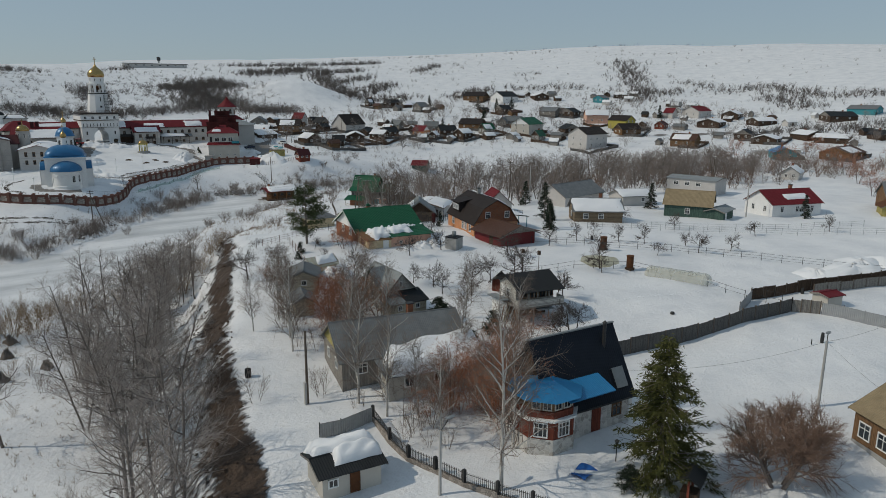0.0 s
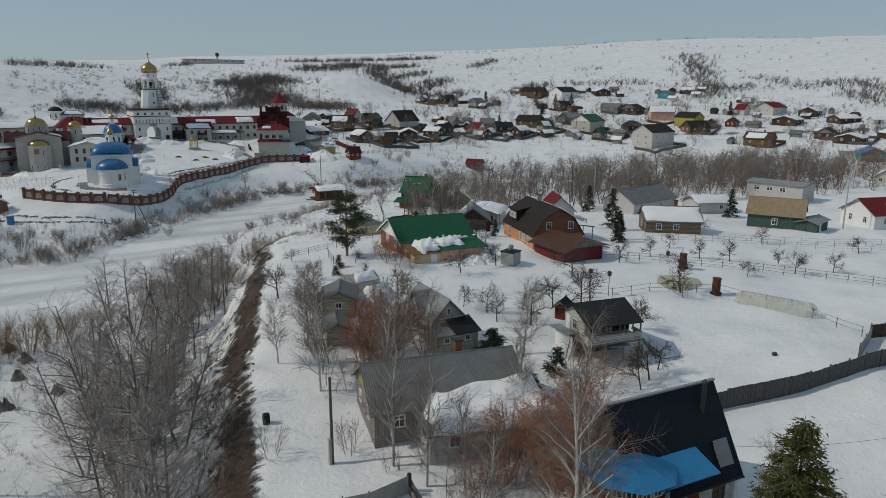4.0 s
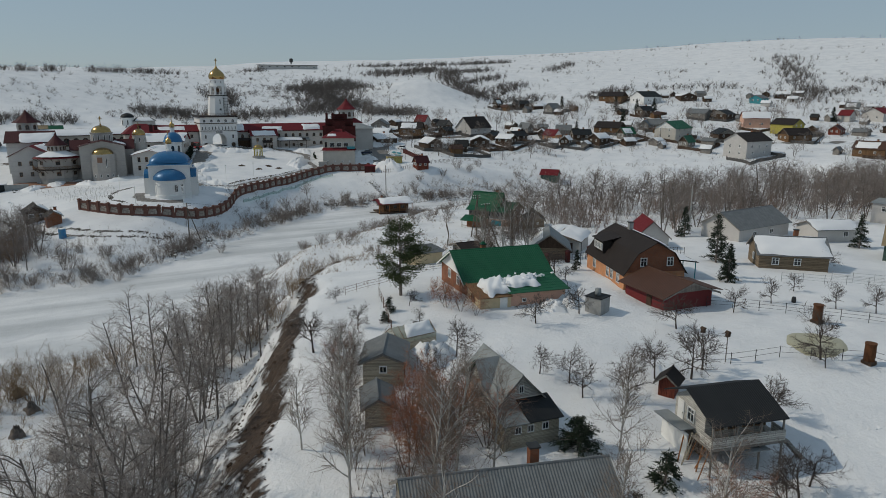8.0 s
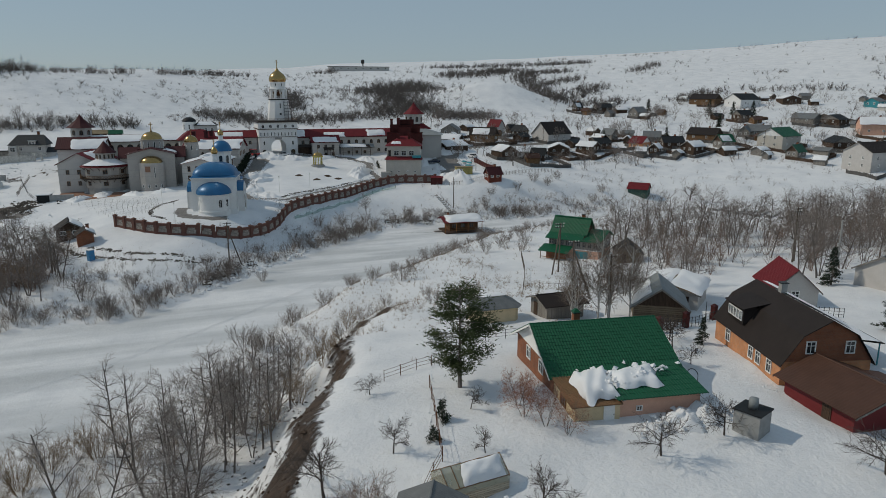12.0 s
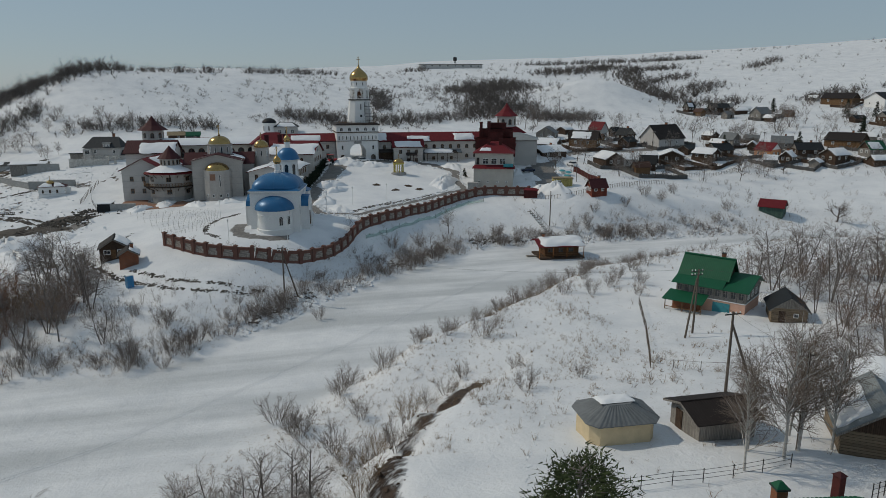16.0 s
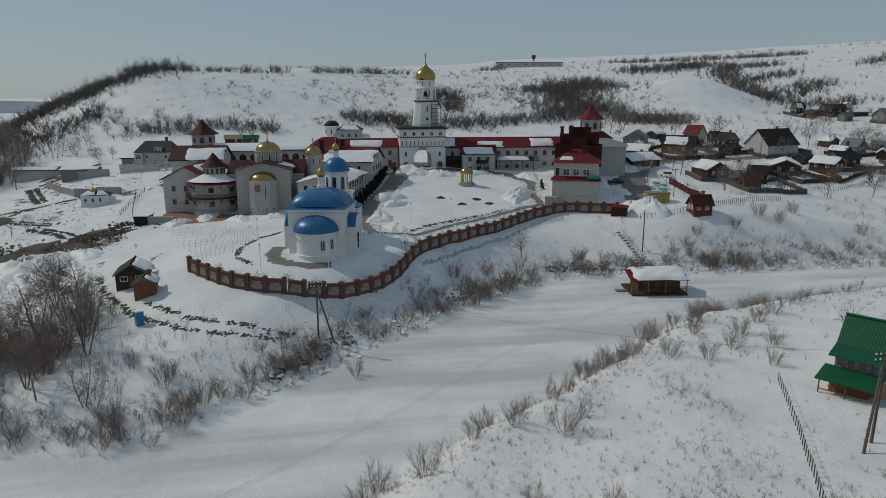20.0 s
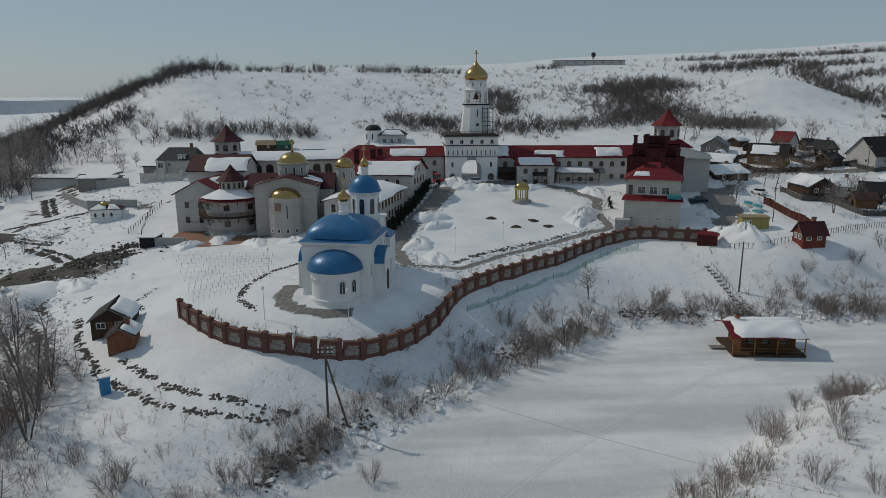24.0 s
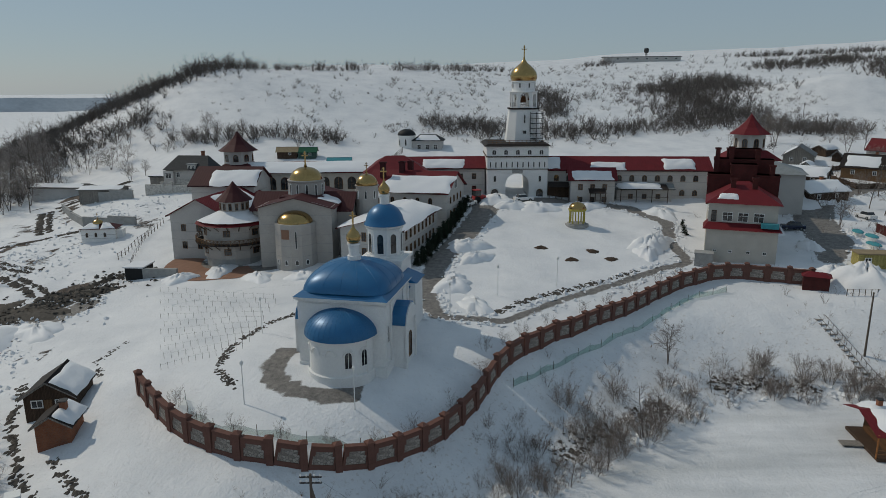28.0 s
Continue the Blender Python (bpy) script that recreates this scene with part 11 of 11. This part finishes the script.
BANK = scatter(2100, shore, 16, (-75, 110, 10, 100))
thicket("bank_thicket", sized(BANK, 0.5, 3.0, 1.7), "dense leafless shoots along the creek bank", TWIG, 7, 8, 0.6, 17, 0.0075)
RIM = scatter(170, lambda x, y: np.exp(-((off_ice(x, y)[0] - 3.0) / 2.6) ** 2) * ~off_ice(x, y)[1] * (off_ice(x, y)[0] > 0.5) * (0.2 + 0.8 * (ripple(x, y, 6, 2) > 0.1)), 29, (-8, 75, -25, 62))
thicket("rim_thicket", sized(RIM, 1.0, 3.6, 1.4), "fine leafless bushes on the rim of the garden bank", TWIG, 8, 10, 0.5, 30, 0.0055)
MEADOW = scatter(420, lambda x, y: (off_ice(x, y)[0] > 1.0) * (0.3 + 0.7 * (ripple(x, y, 4, 5) > 0.2)) * (blot(x, y, -34, 38, 16, 9) + 0.7 * blot(x, y, -12, 42, 12, 6)), 31, (-62, 5, 18, 56))
thicket("meadow_shoots", sized(MEADOW, 0.6, 2.6, 1.6), "thin leafless shoots on the snowy flood meadow", TWIG, 5, 6, 0.4, 32, 0.006)
WEST = scatter(170, lambda x, y: np.clip(blot(x, y, -51, 37, 6, 7) + 0.8 * blot(x, y, -46, 50, 4.0, 8) + 0.8 * blot(x, y, -60, 45, 9, 11), 0, 1) * (np.hypot(x + 41.8, y - 68.6) > 7), 33, (-95, -40, 20, 84))
thicket("west_thicket", sized(WEST, 2.6, 7.0, 1.2), "dense brown thicket beside the meadow track", TWIGBROWN, 11, 16, 0.45, 34, 0.0055)


def below_cliff(low, high):
    def inside(x, y):
        d, run, side = along(CLIFF, x, y)
        return (side < 0) * smooth(low - 2, low + 2, d) * smooth(high + 3, high - 3, d) * smooth(-24, -40, y) * (0.25 + 0.75 * (ripple(x, y, 6, 2) > -0.1))
    return inside


UNDER = scatter(70, below_cliff(7, 17), 35, (-75, 5, -125, -22))
thicket("cliff_undergrowth", sized(UNDER, 1.5, 5.0, 1.4), "bare undergrowth below the earth cliff", TWIG, 6, 12, 0.5, 36, 0.0045)
FLATS = scatter(150, lambda x, y: np.clip(belt([(-56, -46), (-42, -38), (-30, -31), (-18, -27)], 5)(x, y) + 0.6 * belt([(-47, -62), (-42, -50)], 4)(x, y), 0, 1) * (off_ice(x, y)[0] > 0.5), 37, (-70, -8, -75, -15))
thicket("tan_thicket", sized(FLATS, 1.8, 4.6, 1.3), "tan-brown brushwood at the edge of the flood meadow", TWIGTAN, 12, 12, 0.5, 38, 0.0045)
_keep = [(79, -34), (90, -43), (121, -42), (55, -33), (174, -43), (68, -30)]
SHADE = scatter(46, lambda x, y: np.clip(blot(x, y, -8, -100.5, 3, 2.2) + blot(x, y, -9.5, -76.5, 2.2, 2.4), 0, 1), 48, (-16, -2, -106, -70))
thicket("russet_thicket", sized(SHADE, 2.5, 6.0, 1.2), "russet brushwood between the garden houses", TWIGRED, 8, 16, 0.4, 49, 0.004)
SPRAY = scatter(40, lambda x, y: np.clip(blot(x, y, -14.6, -96, 1.6, 6) + blot(x, y, -14.0, -77, 1.8, 6), 0, 1), 50, (-20, -9, -112, -62))
thicket("birch_saplings", sized(SPRAY, 2.0, 5.0, 1.2), "fine birch saplings along the garden edge", TWIGPALE, 6, 14, 0.35, 68, 0.004)
COPSE = scatter(640, lambda x, y: (0.3 + 0.7 * (ripple(x, y, 10, 4) > -0.1)) * smooth(30, 22, y + 0.18 * (x - 60)) * smooth(-34, -26, y + 0.18 * (x - 60)) * np.prod([np.hypot(x - p, y - q) > 10 for p, q in _keep], 0), 39, (56, 230, -60, 30))
thicket("creek_copse", sized(COPSE[:360], 2.5, 8.0, 1.3), "bare grey brushwood between the creek trees", TWIG, 8, 13, 0.5, 40, 0.006)
thicket("creek_copse", sized(COPSE[360:], 3.0, 8.0, 1.2), "russet brushwood between the creek trees", TWIGBROWN, 9, 14, 0.5, 41, 0.006)
CLUMPS = scatter(900, lambda x, y: (0.3 + 0.7 * (ripple(x, y, 12, 5) > 0.3)) * (land(x, y) > 1.0), 12, (50, 240, 60, 138))
thicket("bank_scrub", sized(CLUMPS, 0.5, 3.0, 2.0), "low scrub on the slope below the village", TWIG, 6, 7, 0.7, 7, 0.008)
# the wooded far shore of the frozen lake; its pale blue colour stands for haze
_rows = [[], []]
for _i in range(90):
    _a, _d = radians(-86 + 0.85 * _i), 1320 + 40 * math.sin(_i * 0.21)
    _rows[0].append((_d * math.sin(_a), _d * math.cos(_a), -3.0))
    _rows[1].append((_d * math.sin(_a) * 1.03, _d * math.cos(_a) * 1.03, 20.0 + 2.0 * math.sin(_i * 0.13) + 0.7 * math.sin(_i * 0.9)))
tagged(new("backdrop", M().sheet(_rows, 2.0).mesh("backdrop", FARSHORE)), "low wooded far shore of the lake, haze tinted into its colour", "backdrop", kind="structure")
# lumps of earth and snow on the slipped cliff, ploughed snow along the drives
def cliff_face(low, high):
    def inside(x, y):
        d, run, side = along(CLIFF, x, y)
        return (side < 0) * (d > low) * (d < high) * smooth(-8, -25, y)
    return inside


SLIP = scatter(900, cliff_face(0.8, 5.5), 51, (-60, 6, -140, -8))
chunks("cliff_lumps", sized(SLIP, 0.06, 0.3, 2.4), "slipped lumps of brown earth on the cliff", "earth clods", EARTH, 52, 0.7, 0.0)
TOE = scatter(1700, cliff_face(4.5, 13.0), 53, (-70, 6, -140, -8))
chunks("scree_lumps", sized(TOE, 0.06, 0.24, 2.4), "earth and stones strewn over the snow below the cliff", "earth clods", EARTHDARK, 54, 0.6)


def road_edge(x, y):
    best = np.full(np.shape(x), 99.0)
    for line in ROADS[:3]:
        d, run, side = along(line, x, y)
        best = np.minimum(best, np.abs(d - np.interp(run, range(len(line)), [q[2] for q in line]) - 0.5))
    return np.exp(-(best / 0.75) ** 2) * (0.35 + 0.65 * (ripple(x, y, 4, 3) > 0.0))


chunks("ploughed_snow", sized(scatter(3600, road_edge, 57, (-130, 130, 74, 166)), 0.08, 0.46, 2.0), "ploughed lumps of snow along the drives", "snow lumps", SNOW, 58, 0.7)
YARD = scatter(2600, lambda x, y: np.clip(blot(x, y, -68, 92, 10, 12) + blot(x, y, -62, 78, 7, 9) + 0.7 * blot(x, y, -84, 128, 14, 14) + 0.6 * blot(x, y, -76, 158, 12, 8), 0, 1), 59, (-120, -46, 60, 190))
chunks("yard_snow_lumps", sized(YARD, 0.07, 0.42, 2.2), "churned snow lumps round the yard track", "snow lumps", SNOW, 60, 0.75)
_rub = belt([(-92, 106), (-80, 100), (-70, 98), (-62, 102), (-56, 110)], 4.5)
RUBBLE_SPOTS = [(x, y, r, gz(x, y) + 0.5 * float(_rub(np.array(x), np.array(y)))) for x, y, r in sized(scatter(1300, lambda x, y: _rub(x, y) * (0.3 + 0.7 * (ripple(x, y, 3, 4) > 0)), 66, (-105, -45, 85, 122)), 0.08, 0.5, 2.0)]
chunks("yard_rubble", RUBBLE_SPOTS, "churned earth, slabs and rubble beside the yard track", "rubble", EARTHDARK, 67, 0.6)
# snow lumps tumbled off the green roof and round the snow banks
def lumps(cx, cy, rx, ry, z0, n, seed, low=0.08, high=0.4):
    rnd = random.Random(seed)
    return [(cx + rx * rnd.gauss(0, 0.5), cy + ry * rnd.gauss(0, 0.5), low + (high - low) * rnd.random() ** 2, z0 if z0 is not None else gz(cx, cy) + 0.1) for _ in range(n)]


chunks("fallen_roof_snow", [(x, y, r, gz(x, y) + 0.25) for x, y, r, z in lumps(16.0, -59.6, 4.5, 1.2, 0, 160, 71)], "broken roof snow below the annexe wall", "snow lumps", SNOW, 72, 0.7)
_gr = gz(14.3, -48.4)
chunks("tumbled_roof_snow", lumps(10.9, -55.0, 1.5, 1.9, _gr + 2.35, 90, 73, 0.1, 0.4) + lumps(14.6, -55.2, 2.6, 1.1, _gr + 2.55, 80, 74, 0.1, 0.36), "tumbled lumps of snow on the annexe roofs", "snow lumps", SNOW, 75, 0.7)
BRINK = scatter(1300, lambda x, y: np.exp(-((off_ice(x, y)[0] - 3.0) / 2.4) ** 2) * off_ice(x, y)[1] * (off_ice(x, y)[0] > 0.3), 61, (-20, 105, 15, 95))
chunks("bank_snow_lumps", sized(BRINK, 0.12, 0.65, 2.0), "lumps of snow on the broken creek bank", "snow lumps", SNOW, 62, 0.7)
chunks("bank_clods", sized(scatter(700, lambda x, y: np.exp(-((off_ice(x, y)[0] - 4.6) / 1.2) ** 2) * off_ice(x, y)[1] * (ripple(x, y, 4, 6) > 0.0), 63, (-16, 60, 20, 90)), 0.1, 0.4, 1.8), "dark clods on the broken creek bank", "earth clods", EARTHDARK, 64, 0.6)


# trails of footprints, a ski track on the ice
def trail(line, seed, size=0.13, step=0.42):
    rnd = random.Random(seed)
    return [(x + rnd.gauss(0, 0.13), y + rnd.gauss(0, 0.13), size * rnd.uniform(0.6, 1.3)) for x, y in runs(line, step) for _ in range(2)]


TRAILS = [[(-16, -104), (-17, -92), (-15.5, -80), (-12, -68), (-9, -60)], [(8, -112), (16, -108), (26, -110), (34, -112)], [(20, -102), (27, -106), (30, -114)], [(14, -70), (22, -74), (30, -79), (38, -76)], [(-5, -58), (-2, -50), (2, -40), (6, -30), (12, -20)], [(18, -48), (24, -52), (30, -62)], [(44, -40), (50, -52), (62, -60)], [(8, -84), (16, -90), (26, -92), (36, -96)], [(-26, 90), (-18, 96), (-10, 100)], [(-2, 56), (6, 64), (10, 73), (20, 84)], [(-40, 96), (-30, 101), (-20, 101)], [(62, 84), (60, 95), (63, 101)]]
chunks("footprint_trails", [q for i, l in enumerate(TRAILS) for q in trail(l, 70 + i)], "trodden footprints in the snow", "footprints", TRACK, 65, 0.5, 0.0)
_track = runs([(-44, -8), (-30, 0), (-14, 13), (0, 25), (12, 37), (26, 49), (40, 59), (54, 64)], 1.2)
for _s in (-0.28, 0.28):
    _rows = [[(x - _s * 0.7 + k, y + _s * 0.7 - k, gz(x, y) + 0.025) for x, y in _track] for k in (-0.03, 0.03)]
    tagged(new("ski_track", M().sheet(_rows).mesh("ski_track", TRACK)), "pressed ski groove across the frozen creek", "track", kind="structure")
